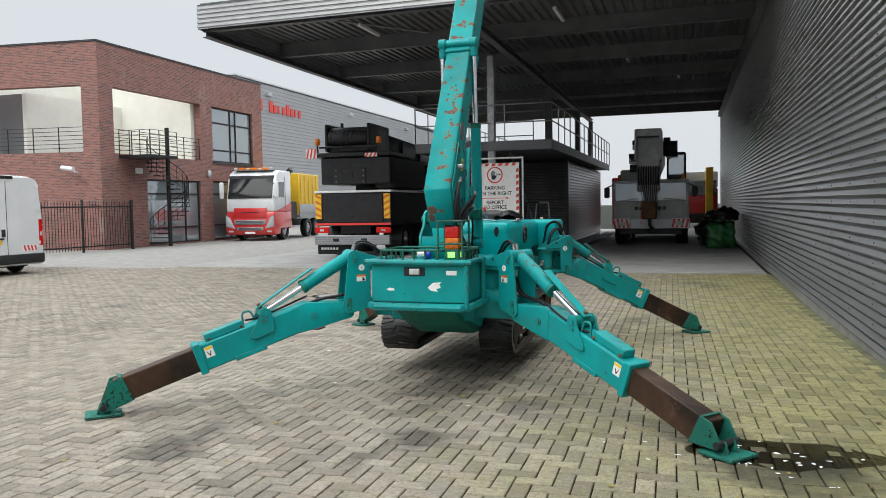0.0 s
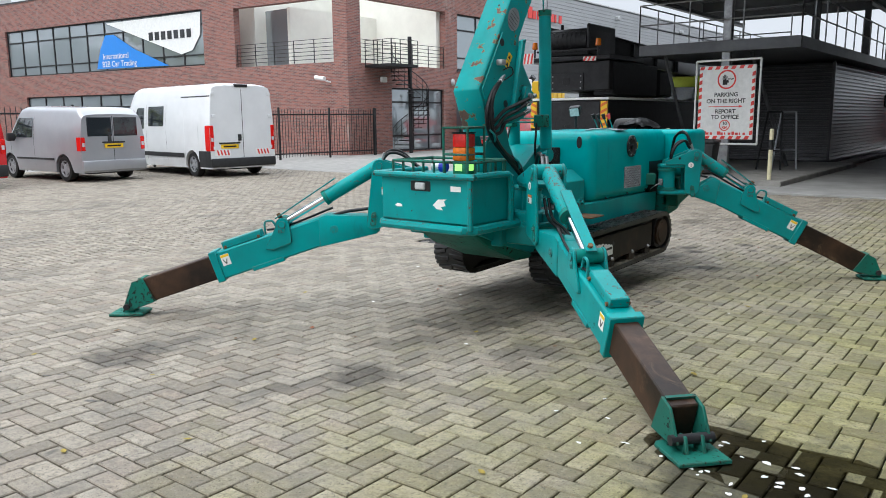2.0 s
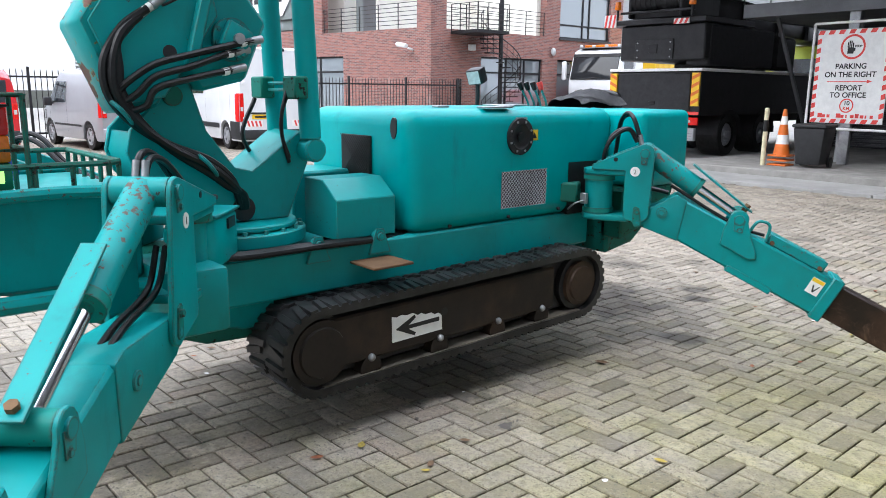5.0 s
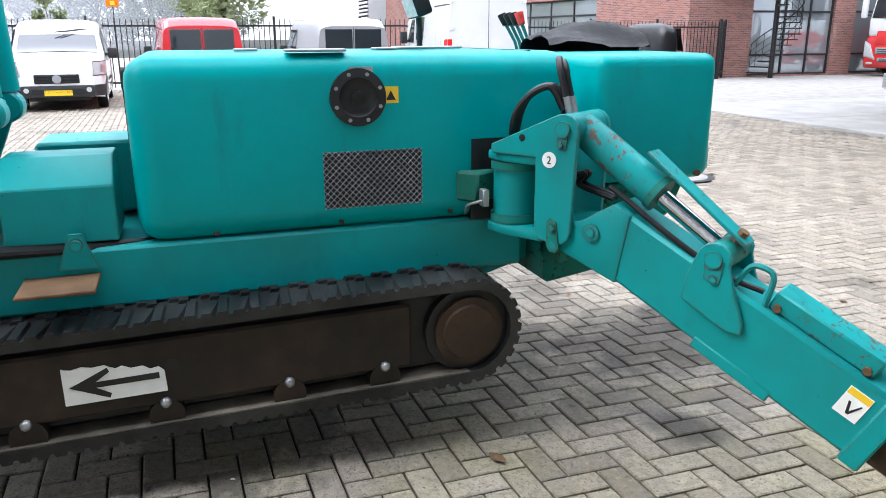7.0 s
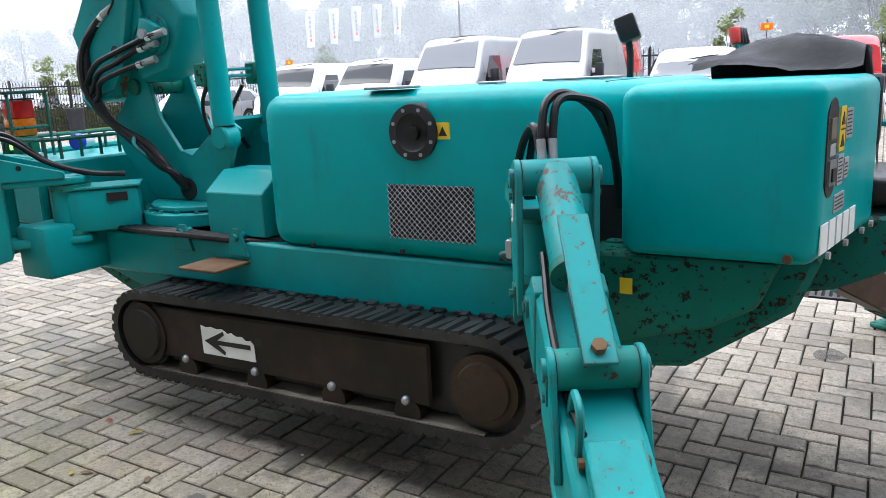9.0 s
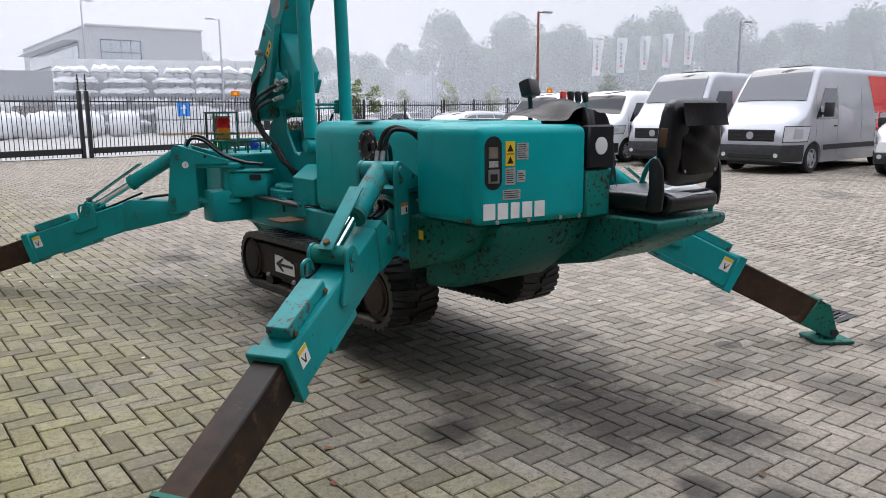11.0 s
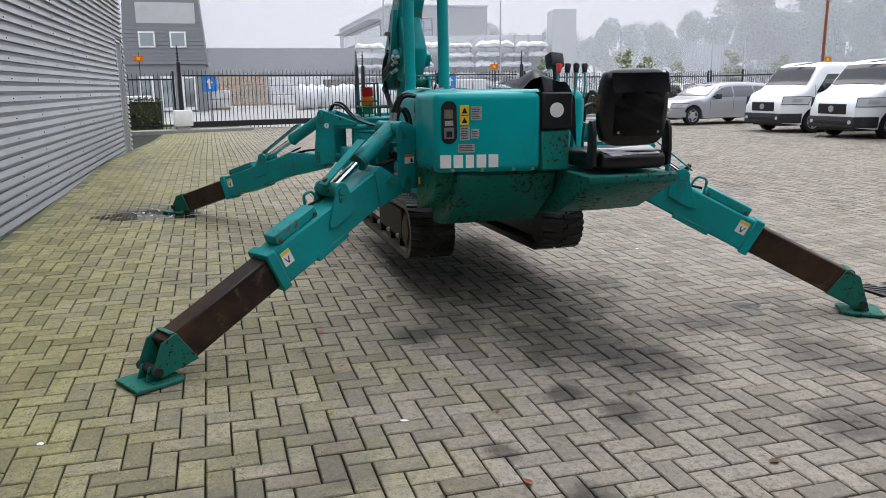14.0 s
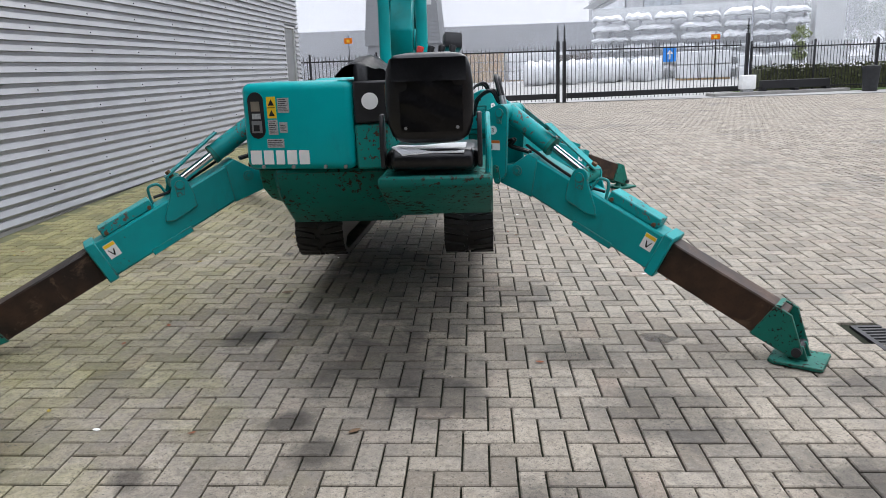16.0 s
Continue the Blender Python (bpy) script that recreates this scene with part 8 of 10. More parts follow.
box_part("counterweight", bc, -1.08, 1.22, 0.1, 2.6, 2.28, 3.12, "black", 0.04, "black counterweight block")
box_part("weight_plate", bc, -0.62, 0.42, 0.06, 0.11, 2.30, 2.78, "blackmetal", 0.01)
box_part("plate_recess", bc, -0.22, 0.0, 0.045, 0.07, 2.45, 2.66, "black", 0.005)
for k in range(6):
    part("plate_bolt", cy(bmesh.new(), (-0.55 + 0.9 * (k % 2), 0.06, 2.36 + 0.17 * (k // 2)), (-0.55 + 0.9 * (k % 2), 0.045, 2.36 + 0.17 * (k // 2)), 0.02, seg=6), "steel", bc, "", 40, True)
box_part("upper_plate", bc, -1.5, 1.26, 0.0, 2.4, 3.13, 3.26, "black", 0.02)
box_part("side_cabinet", bc, 0.62, 1.24, 0.3, 3.6, 2.14, 3.1, "blackmetal", 0.05)
box_part("side_cabinet", bc, 0.66, 1.22, 3.8, 5.0, 2.14, 3.0, "blackmetal", 0.08)
box_part("turntable", bc, -0.8, 0.8, 2.2, 4.2, 2.02, 2.3, "black", 0.03)
box_part("winch_housing", bc, -0.95, 0.55, 0.3, 1.6, 3.26, 4.05, "black", 0.06)
box_part("winch_cheek", bc, -0.95, -0.85, 0.15, 1.9, 3.3, 4.15, "blackmetal", 0.03)
box_part("winch_cheek", bc, 0.45, 0.55, 0.15, 1.9, 3.3, 4.15, "blackmetal", 0.03)
part("winch_drum", cy(bmesh.new(), (-0.84, 0.4, 3.72), (0.44, 0.4, 3.72), 0.26, seg=18), "black", bc, "", 40, True)
for k in range(9):
    part("rope_turn", cy(bmesh.new(), (-0.8 + k * 0.14, 0.4, 3.72), (-0.74 + k * 0.14, 0.4, 3.72), 0.275, seg=14), "blackmetal", bc, "", 40, True)
part("lifting_eye", cy(bmesh.new(), (-0.5, 0.5, 4.05), (-0.5, 0.5, 4.2), 0.05, seg=8), "black", bc, "", 40, True)
bmb = bev(bx(bmesh.new(), -0.36, 0.36, 0, 9.5, -0.36, 0.36), 0.10, 2)
bmesh.ops.transform(bmb, matrix=Matrix.Translation((0.0, 1.4, 3.66)) @ Matrix.Rotation(-0.035, 4, 'X'), verts=bmb.verts)
part("boom", bmb, "black", bc, "black telescopic boom", 40, True)
for yy in (3.5, 5.5, 7.5):
    box_part("boom_bracket", bc, 0.34, 0.46, yy, yy + 0.1, 3.1, 3.8, "blackmetal", 0.01)
part("boom_rail", tube(bmesh.new(), [(0.5, 1.5, 3.9), (0.5, 7.5, 3.68)], 0.025, 6), "blackmetal", bc, "", 40, True)
for xx, zz in ((-1.10, 3.6), (0.92, 3.6)):
    part("beacon_post", cy(bmesh.new(), (xx, -0.05, 3.26), (xx, -0.05, zz - 0.1), 0.03, seg=8), "black", bc, "", 40, True)
    box_part("beacon_arm", bc, min(xx, 0) , max(xx, 0), 0.05, 0.11, 3.40, 3.46, "black", 0.01)
    part("beacon", bev(cy(bmesh.new(), (xx, -0.05, zz - 0.1), (xx, -0.05, zz + 0.1), 0.085, 0.07, seg=14), 0.02, 2), "amber", bc, "amber beacon", 40, True)
for x0, x1, z0, z1 in ((-1.5, -1.15, 3.10, 3.40), (0.45, 0.85, 3.10, 3.22)):
    box_part("warning_board", bc, x0, x1, -0.03, -0.01, z0, z1, "white")
    n_ = 3
    for k in range(n_):
        b_ = bmesh.new()
        a = x0 + (x1 - x0) * k / n_
        w_ = (x1 - x0) / n_
        b_.faces.new([b_.verts.new((a + d, -0.034, zz)) for d, zz in ((0, z0), (w_ * 0.5, z0), (w_ * 0.95, z1), (w_ * 0.45, z1))])
        part("warning_stripe", b_, "signred", bc, "", 0, True)
# lime-coloured cab farther on
box_part("cab", bc, -1.2, 1.2, 8.2, 10.4, 0.9, 3.0, "lime", 0.12, "lime-green driver's cab", 2)
box_part("cab_window", bc, 1.19, 1.21, 8.7, 9.7, 1.9, 2.6, "glass", 0.01)
box_part("cab_rear_window", bc, -0.8, 0.9, 8.18, 8.21, 1.95, 2.6, "glass", 0.01)

# grey all-terrain crane under the canopy; local -y is its front
gc = thing("mobile_crane", "grey all-terrain mobile crane with hook block, front towards the yard", "crane", (-0.36, 28.9, 0))
box_part("cab", gc, -1.37, 1.37, 0.0, 2.3, 0.95, 2.42, "cranegrey", 0.10, "wide light grey cab", 2)
for sd in (-1, 1):
    box_part("windscreen", gc, *sorted((sd * 0.22, sd * 1.28)), -0.02, 0.03, 1.62, 2.30, "window", 0.02)
    part("wiper", tube(bmesh.new(), [(sd * 1.15, -0.05, 1.64), (sd * 0.45, -0.05, 1.72)], 0.015, 5), "black", gc, "", 40, True)
    box_part("bumper_board", gc, *sorted((sd * 0.72, sd * 1.38)), -0.14, -0.06, 0.62, 0.98, "white", 0.02)
    for k in range(4):
        b_ = bmesh.new()
        a = sd * (0.74 + k * 0.16)
        b_.faces.new([b_.verts.new((a + sd * d, -0.146, zz)) for d, zz in ((0, 0.64), (0.08, 0.64), (0.16, 0.96), (0.08, 0.96))])
        part("chevron", b_, "signred", gc, "", 0, True)
    box_part("headlamp", gc, *sorted((sd * 0.88, sd * 1.14)), -0.17, -0.12, 0.72, 0.88, "lens", 0.02)
    box_part("mirror", gc, *sorted((sd * 1.46, sd * 1.66)), -0.2, -0.08, 1.75, 2.15, "black", 0.04)
    part("mirror_arm", tube(bmesh.new(), [(sd * 1.3, -0.02, 2.25), (sd * 1.56, -0.14, 2.15)], 0.02, 5), "black", gc, "", 40, True)
    for yy in (1.0, 2.8, 5.4):
        road_wheel(gc, sd * 1.32, yy, 0.62, 0.42, sd, "cranegrey")
for k in range(7):
    if k not in (3,):
        box_part("badge_bar", gc, -0.56 + k * 0.165, -0.44 + k * 0.165, -0.012, 0.004, 1.30, 1.42, "black")
box_part("bumper", gc, -1.38, 1.38, -0.06, 0.1, 0.60, 0.98, "greypaint", 0.02)
box_part("underframe", gc, -1.1, 1.1, 0.15, 8.5, 0.38, 1.0, "black", 0.02)
box_part("superstructure", gc, -1.3, 1.3, 2.6, 8.5, 1.0, 2.0, "cranegrey", 0.05)
box_part("engine_cover", gc, -1.3, -0.4, 2.6, 5.0, 2.0, 2.9, "cranegrey", 0.06)
# boom head, sheaves and hook block
b_ = prism(bmesh.new(), [(-0.62, 2.42), (-0.35, 1.95), (0.4, 2.5), (6.5, 3.2), (6.5, 4.1), (0.2, 4.15), (-0.5, 3.9)], -0.40, 0.40, lambda u, v_, w: (-0.05 + w, u, v_))
part("boom", bev(b_, 0.04), "cranegrey", gc, "grey telescopic boom", 40, True)
box_part("head_frame", gc, -0.52, 0.42, -0.75, -0.60, 3.95, 4.22, "cranegrey", 0.03)
box_part("head_cheek", gc, -0.52, -0.44, -0.8, 0.4, 3.1, 4.2, "cranegrey", 0.02)
box_part("head_cheek", gc, 0.34, 0.42, -0.8, 0.4, 3.1, 4.2, "cranegrey", 0.02)
for k in range(9):
    xx = -0.40 + k * 0.085
    part("sheave", cy(bmesh.new(), (xx, -0.45, 2.55), (xx + 0.05, -0.45, 2.55), 0.36, seg=20), "blackmetal", gc, "", 40, True)
    part("rope", tube(bmesh.new(), [(xx + 0.02, -0.80, 2.5), (xx * 0.6 + 0.02, -0.62, 1.55)], 0.013, 5), "hose", gc, "", 40, True)
box_part("hook_block", gc, -0.30, 0.26, -0.80, -0.50, 0.98, 1.62, "rust", 0.05, "dark worn hook block")
for k in range(4):
    box_part("block_stripe", gc, -0.31, -0.27, -0.82, -0.80, 0.8 + 0.2 * k, 0.9 + 0.2 * k, "signred")
part("hook", tube(bmesh.new(), curve([(0, -0.65, 1.0), (0, -0.65, 0.75), (0.12, -0.65, 0.6), (0.02, -0.65, 0.48), (-0.12, -0.65, 0.56)], 5), 0.05, 8), "blackmetal", gc, "", 40, True)
part("winch", cy(bmesh.new(), (0.45, 0.3, 3.55), (0.95, 0.3, 3.55), 0.28, seg=16), "blackmetal", gc, "", 40, True)
rg2 = random.Random(8)
for k in range(12):
    xx, yy, zz = rg2.choice((-0.62, 0.55)) + rg2.uniform(-0.1, 0.22), rg2.uniform(-0.3, 0.9), rg2.uniform(2.75, 4.0)
    s2 = rg2.uniform(0.08, 0.19)
    box_part("boom_fitting", gc, xx - s2, xx + s2, yy - s2, yy + s2, zz - s2 * 0.7, zz + s2 * 0.7, rg2.choice(("cranegrey", "blackmetal", "steel")), 0.02)
box_part("operator_cab", gc, 0.55, 1.25, 0.9, 2.4, 2.42, 3.45, "black", 0.06, "small black-framed operator cab")
box_part("operator_window", gc, 0.62, 1.18, 0.88, 0.92, 2.6, 3.35, "window", 0.01)
for xx in (-1.15, 1.15):
    part("beacon", cy(bmesh.new(), (xx, 0.3, 2.42), (xx, 0.3, 2.62), 0.07, 0.05, seg=12), "amber", gc, "amber beacon", 40, True)
# lorries standing beyond the grey crane
rl = thing("lorry", "red lorry with yellow loader standing beyond the canopy", "truck", (1.3, 43.5, 0))
box_part("cab", rl, -0.9, 1.2, 0, 2.2, 0.9, 2.3, "truckred", 0.1, seg=2)
box_part("cab_roof", rl, -0.9, 1.2, 0, 2.2, 2.3, 3.2, "whitepaint", 0.1, seg=2)
box_part("windscreen", rl, -0.8, 1.1, -0.02, 0.02, 1.9, 2.7, "glass", 0.02)
box_part("bumper", rl, -0.9, 1.2, -0.05, 0.3, 0.4, 0.9, "plastic", 0.03)
box_part("loader_arm", rl, 0.55, 0.95, -0.6, -0.3, 0.2, 3.4, "yellowtruck", 0.04)
rl = thing("lorry", "red lorry standing beyond the canopy", "truck", (-2.6, 41.0, 0))
box_part("cab", rl, -0.3, 1.2, 0, 2.2, 0.6, 2.9, "truckred", 0.1, seg=2)
box_part("windscreen", rl, -0.2, 1.1, -0.02, 0.02, 1.7, 2.5, "glass", 0.02)

# tarpaulin heap with black bags
bm = bmesh.new()
bmesh.ops.create_icosphere(bm, subdivisions=4, radius=1.0)
for q in bm.verts:
    n_ = 0.06 * math.sin(q.co.x * 9 + 2) + 0.05 * math.sin(q.co.y * 11) + 0.05 * math.sin(q.co.z * 13 + q.co.x * 6)
    c_ = q.co
    f_ = max(abs(c_.x), abs(c_.y), abs(c_.z)) ** 0.6
    q.co = Vector((2.02 + 0.46 * c_.x / f_ * (1 + n_), 27.2 + 0.62 * c_.y / f_ * (1 + n_), max(0.006, 0.43 + 0.46 * c_.z / f_ * (1 + n_))))
solid("tarpaulin", bm, "tarp", "crumpled green tarpaulin wrapped round a load", "tarpaulin", smooth=60)
for k, (xx, yy, zz, s2) in enumerate(((1.75, 27.5, 1.05, 0.24), (2.1, 27.3, 1.12, 0.27), (2.35, 27.7, 1.10, 0.25), (1.55, 28.1, 0.6, 0.35), (1.6, 28.4, 0.25, 0.3))):
    bm = bmesh.new()
    bmesh.ops.create_icosphere(bm, subdivisions=3, radius=1.0)
    for q in bm.verts:
        n_ = 0.12 * math.sin(q.co.x * 7 + k) + 0.10 * math.sin(q.co.y * 9 + 2 * k) + 0.1 * math.sin(q.co.z * 8)
        q.co = Vector((xx, yy, zz)) + Vector((q.co.x * s2 * (1 + n_), q.co.y * s2 * 1.2 * (1 + n_), q.co.z * s2 * (0.9 + n_)))
    solid("black_sack", bm, "vinyl", "shiny black plastic sack on the heap by the wall", "sack", group="black sacks", smooth=60)

# ---------- notice board ----------
sg = thing("notice_board", "white notice board with red dashed border in a tube frame", "sign", (-4.35, 21.25, 0), rz=-4)
bw, z0, z1 = 0.72, 0.95, 2.78
box_part("board", sg, -bw, bw, -0.012, 0.012, z0, z1, "white", 0.003)
fr = [(-bw - 0.10, 0.03, z0 - 0.12), (bw + 0.10, 0.03, z0 - 0.12), (bw + 0.10, 0.03, z1 + 0.14), (-bw - 0.10, 0.03, z1 + 0.14)]
for a, b in zip(fr, fr[1:] + fr[:1]):
    part("frame_tube", cy(bmesh.new(), a, b, 0.027, seg=10), "white", sg, "", 40, True)
box_part("post", sg, -0.10, 0.10, 0.03, 0.13, 0.128, z0 + 0.2, "steel", 0.01)


def dash(x0, x1, za, zb, sx, sz):
    b_ = bmesh.new()
    b_.faces.new([b_.verts.new((x, -0.0145, z)) for x, z in ((x0 + sx, za), (x1 + sx, za + sz), (x1 - sx, zb + sz), (x0 - sx, zb))])
    part("border_dash", b_, "signred", sg, "", 0, True)


n_ = 7
for k in range(n_):
    a = -bw + 0.02 + (2 * bw - 0.02) * k / n_
    for za, zb in ((z0 + 0.005, z0 + 0.085), (z1 - 0.085, z1 - 0.005)):
        dash(a, a + 0.11, za, zb, -0.02, 0)
n_ = 9
for k in range(n_):
    a = z0 + 0.10 + (z1 - z0 - 0.2) * k / n_
    for xa, xb in ((-bw + 0.005, -bw + 0.085), (bw - 0.085, bw - 0.005)):
        dash(xa, xb, a, a + 0.10, 0, 0.03)


def ring(cx_, cz_, r0_, r1_, mat, nm="ring"):
    b_ = bmesh.new()
    g = [[b_.verts.new((cx_ + r * math.cos(t), -0.0150, cz_ + r * math.sin(t))) for r in (r0_, r1_)] for t in (2 * math.pi * k / 32 for k in range(32))]
    for k in range(32):
        b_.faces.new((g[k][0], g[k][1], g[(k + 1) % 32][1], g[(k + 1) % 32][0]))
    part(nm, b_, mat, sg, "", 0, True)


ring(0, 2.44, 0.20, 0.24, "signred", "stop_ring")
ring(0, 1.30, 0.115, 0.14, "signred", "speed_ring")
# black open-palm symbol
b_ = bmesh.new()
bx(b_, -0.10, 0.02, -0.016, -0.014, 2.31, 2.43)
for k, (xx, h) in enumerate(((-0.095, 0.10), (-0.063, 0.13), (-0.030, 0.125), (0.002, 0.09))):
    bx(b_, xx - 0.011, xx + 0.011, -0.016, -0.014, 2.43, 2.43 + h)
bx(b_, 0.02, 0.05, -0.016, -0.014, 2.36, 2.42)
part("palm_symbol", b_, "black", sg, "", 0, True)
MS = lambda x, z: Matrix.Translation((x, -0.0152, z)) @ Matrix.Rotation(math.pi / 2, 4, 'X')
for txt, x, z, s2, mt in (("STOP", 0.105, 2.43, 0.058, "black"), ("PARKING", 0, 2.02, 0.145, "black"), ("ON THE RIGHT", 0, 1.86, 0.145, "black"), ("REPORT", 0, 1.60, 0.145, "black"), ("TO OFFICE", 0, 1.46, 0.145, "black"), ("10", 0, 1.31, 0.12, "black"), ("KM", 0, 1.215, 0.09, "signred")):
    letters("lettering", txt, s2, mt, MS(x, z), sg, 0.0008, 'CENTER', bold=0.003, local=True)
box_part("arrow_shaft", sg, -0.44, 0.36, -0.016, -0.0135, 1.762, 1.778, "signred")
b_ = bmesh.new()
b_.faces.new([b_.verts.new((x, -0.016, z)) for x, z in ((0.34, 1.735), (0.44, 1.77), (0.34, 1.805))])
part("arrow_head", b_, "signred", sg, "", 0, True)
for k, w_ in enumerate((0.09, 0.06, 0.06, 0.0, 0.09, 0.06, 0.03, 0.07, 0.07, 0.07, 0.03, 0.06)):
    if w_:
        box_part("name_bar", sg, -0.56 + k * 0.094, -0.56 + k * 0.094 + w_, -0.016, -0.0135, 1.06, 1.145 if k in (0, 4, 8) else 1.12, "signred")


def bollard(x, y):
    b = thing("bollard", "slim cream and black banded steel bollard", "bollard", (x, y, 0.13), "yard bollards")
    for k in range(5):
        part("band", cy(bmesh.new(), (0, 0, 0.22 * k), (0, 0, 0.22 * k + 0.22), 0.045, seg=14), "black" if k == 3 else "cream", b, "", 40, True)
    part("cap", bev(cy(bmesh.new(), (0, 0, 1.10), (0, 0, 1.12), 0.046, 0.03, seg=14), 0.004), "cream", b, "", 40, True)


bollard(-2.62, 19.2)
bollard(-5.22, 19.75)
cn = thing("traffic_cone", "stack of orange and white traffic cones", "cone", (-4.98, 20.0, 0.13))
for k in range(3):
    box_part("cone_base", cn, -0.19, 0.19, -0.19, 0.19, 0.09 * k, 0.09 * k + 0.035, "orange", 0.01)
zz = [0.215, 0.42, 0.60, 0.80, 0.96, 1.10]
for k in range(5):
    rr = lambda z: 0.155 - 0.125 * (z - 0.215) / 0.9
    part("cone_band", cy(bmesh.new(), (0, 0, zz[k]), (0, 0, zz[k + 1]), rr(zz[k]), rr(zz[k + 1]), seg=20), "white" if k % 2 else "orange", cn, "", 40, True)
wb = thing("wheelie_bin", "dark grey wheeled refuse bin", "bin", (-4.42, 20.1, 0.13), rz=5)
b_ = bmesh.new()
lo = [b_.verts.new(p) for p in ((-0.22, -0.25, 0.06), (0.22, -0.25, 0.06), (0.22, 0.25, 0.06), (-0.22, 0.25, 0.06))]
hi = [b_.verts.new(p) for p in ((-0.29, -0.33, 0.76), (0.29, -0.33, 0.76), (0.29, 0.33, 0.76), (-0.29, 0.33, 0.76))]
b_.faces.new(lo[::-1])
b_.faces.new(hi)
for k in range(4):
    b_.faces.new((lo[k], lo[(k + 1) % 4], hi[(k + 1) % 4], hi[k]))
part("tub", bev(b_, 0.03, 2), "plastic", wb, "", 40, True)
box_part("lid", wb, -0.31, 0.31, -0.36, 0.36, 0.76, 0.83, "plastic", 0.03, seg=2)
for sd in (-1, 1):
    part("wheel", cy(bmesh.new(), (sd * 0.22, 0.24, 0.10), (sd * 0.28, 0.24, 0.10), 0.10, seg=14), "rubber", wb, "", 40, True)
# leaning steel frames under the platform
for k, (xx, yy) in enumerate(((-3.55, 22.4), (-3.3, 22.9))):
    fm = thing("steel_frame", "dark leaning steel frame stored under the platform", "frame", (xx, yy, 0.13), "stored frames", rz=10 * k)
    for a, b in (((-0.3, 0, 0), (-0.15, 0.25, 1.5)), ((0.3, 0, 0), (0.2, 0.25, 1.5)), ((-0.15, 0.25, 1.5), (0.2, 0.25, 1.5)), ((-0.25, 0.1, 0.5), (0.27, 0.1, 0.5))):
        part("bar", cy(bmesh.new(), a, b, 0.025, seg=6), "greypaint" if k else "blackmetal", fm, "", 40, True)

# ---------- fences and sliding gate ----------
BARS = {}


def bar_mesh(h):
    if h not in BARS:
        b_ = cy(bmesh.new(), (0, 0, 0), (0, 0, h - 0.06), 0.0135, seg=5, caps=False)
        cy(b_, (0, 0, h - 0.06), (0, 0, h), 0.0135, 0.002, seg=5, caps=False)
        BARS[h] = mesh_of("fence_bar", b_, "fence", 60)
    return BARS[h]


def bar_fence(name, label, p, q, h=1.95, pitch=0.135, beam=False, lift=0.08, post_step=2.6, group="bar fences"):
    p, q = Vector((*p, 0)), Vector((*q, 0))
    L_ = (q - p).length
    d = (q - p) / L_
    f = thing(name, label, "fence" if not beam else "gate", (p.x, p.y, 0), group, rz=math.degrees(math.atan2(d.y, d.x)))
    n = int(L_ / pitch)
    me = bar_mesh(h - lift)
    for k in range(n):
        ob = new("bar", me)
        ob.parent = f
        ob.matrix_basis = Matrix.Translation(((k + 0.5) * L_ / n, 0, lift))
    for z in ((0.22, h - 0.22) if not beam else (h - 0.20,)):
        box_part("rail", f, 0, L_, -0.022, 0.022, z - 0.025, z + 0.025, "fence")
    if beam:
        box_part("box_beam", f, 0, L_, -0.09, 0.09, 0.14, 0.34, "fence", 0.012)
    if post_step:
        m_ = max(1, round(L_ / post_step))
        for k in range(m_ + 1):
            box_part("post", f, k * L_ / m_ - 0.035, k * L_ / m_ + 0.035, -0.035, 0.035, 0, h + 0.05, "fence", 0.006)
    return f


def gate_y(x):
    return -15 + 0.26 * x


def spiked_post(x, y, h=2.75, double=False):
    s_ = thing("gate_post", "black gate post with a row of electric-fence insulators", "post", (x, y, 0), "gate posts", rz=14.6)
    for o in ((-0.13, 0.13) if double else (0,)):
        box_part("column", s_, o - 0.06, o + 0.06, -0.06, 0.06, 0, h - 0.55, "fence", 0.01)
        part("upright", cy(bmesh.new(), (o, 0, 1.1), (o, 0, h), 0.022, seg=6), "fence", s_, "", 40, True)
        for k in range(14):
            part("insulator", cy(bmesh.new(), (o - 0.05, -0.02, 1.2 + k * 0.11), (o + 0.05, -0.02, 1.2 + k * 0.11), 0.02, seg=6), "black", s_, "", 40, True)


for a, b in ((2.0, -4.2), (-4.6, -11.6)):
    bar_fence("sliding_gate", "black steel bar sliding gate with a low box beam, closed", (a, gate_y(a)), (b, gate_y(b)), 2.1, 0.145, True, 0.06, 0, "sliding gates")
spiked_post(-4.4, gate_y(-4.4) + 0.1, 2.8, True)
spiked_post(2.1, gate_y(2.1) + 0.1, 2.9)
spiked_post(-11.8, gate_y(-11.8) + 0.1, 2.9)
bar_fence("bar_fence", "black steel bar fence with pointed tops", (2.3, gate_y(2.3)), (12, gate_y(2.3)), 2.0)
bar_fence("bar_fence", "black steel bar fence with pointed tops", (-12.0, gate_y(-12.0)), (-22.4, -19.8), 2.0)
bar_fence("bar_fence", "black steel bar fence behind the parked vans", (-22.4, -19.6), (-22.3, 0), 2.0, 0.15)
bar_fence("bar_fence", "black steel bar fence behind the parked vans", (-22.3, 0.2), (-21.3, 18), 2.0, 0.15)
bar_fence("bar_fence", "black steel bar fence before the brick office", (-21.25, 18.1), (-20.6, 25.3), 1.95, 0.13)
bar_fence("bar_fence", "black steel bar fence before the brick office", (-20.6, 25.35), (-21.2, 26.0), 1.95, 0.10, post_step=0.6)
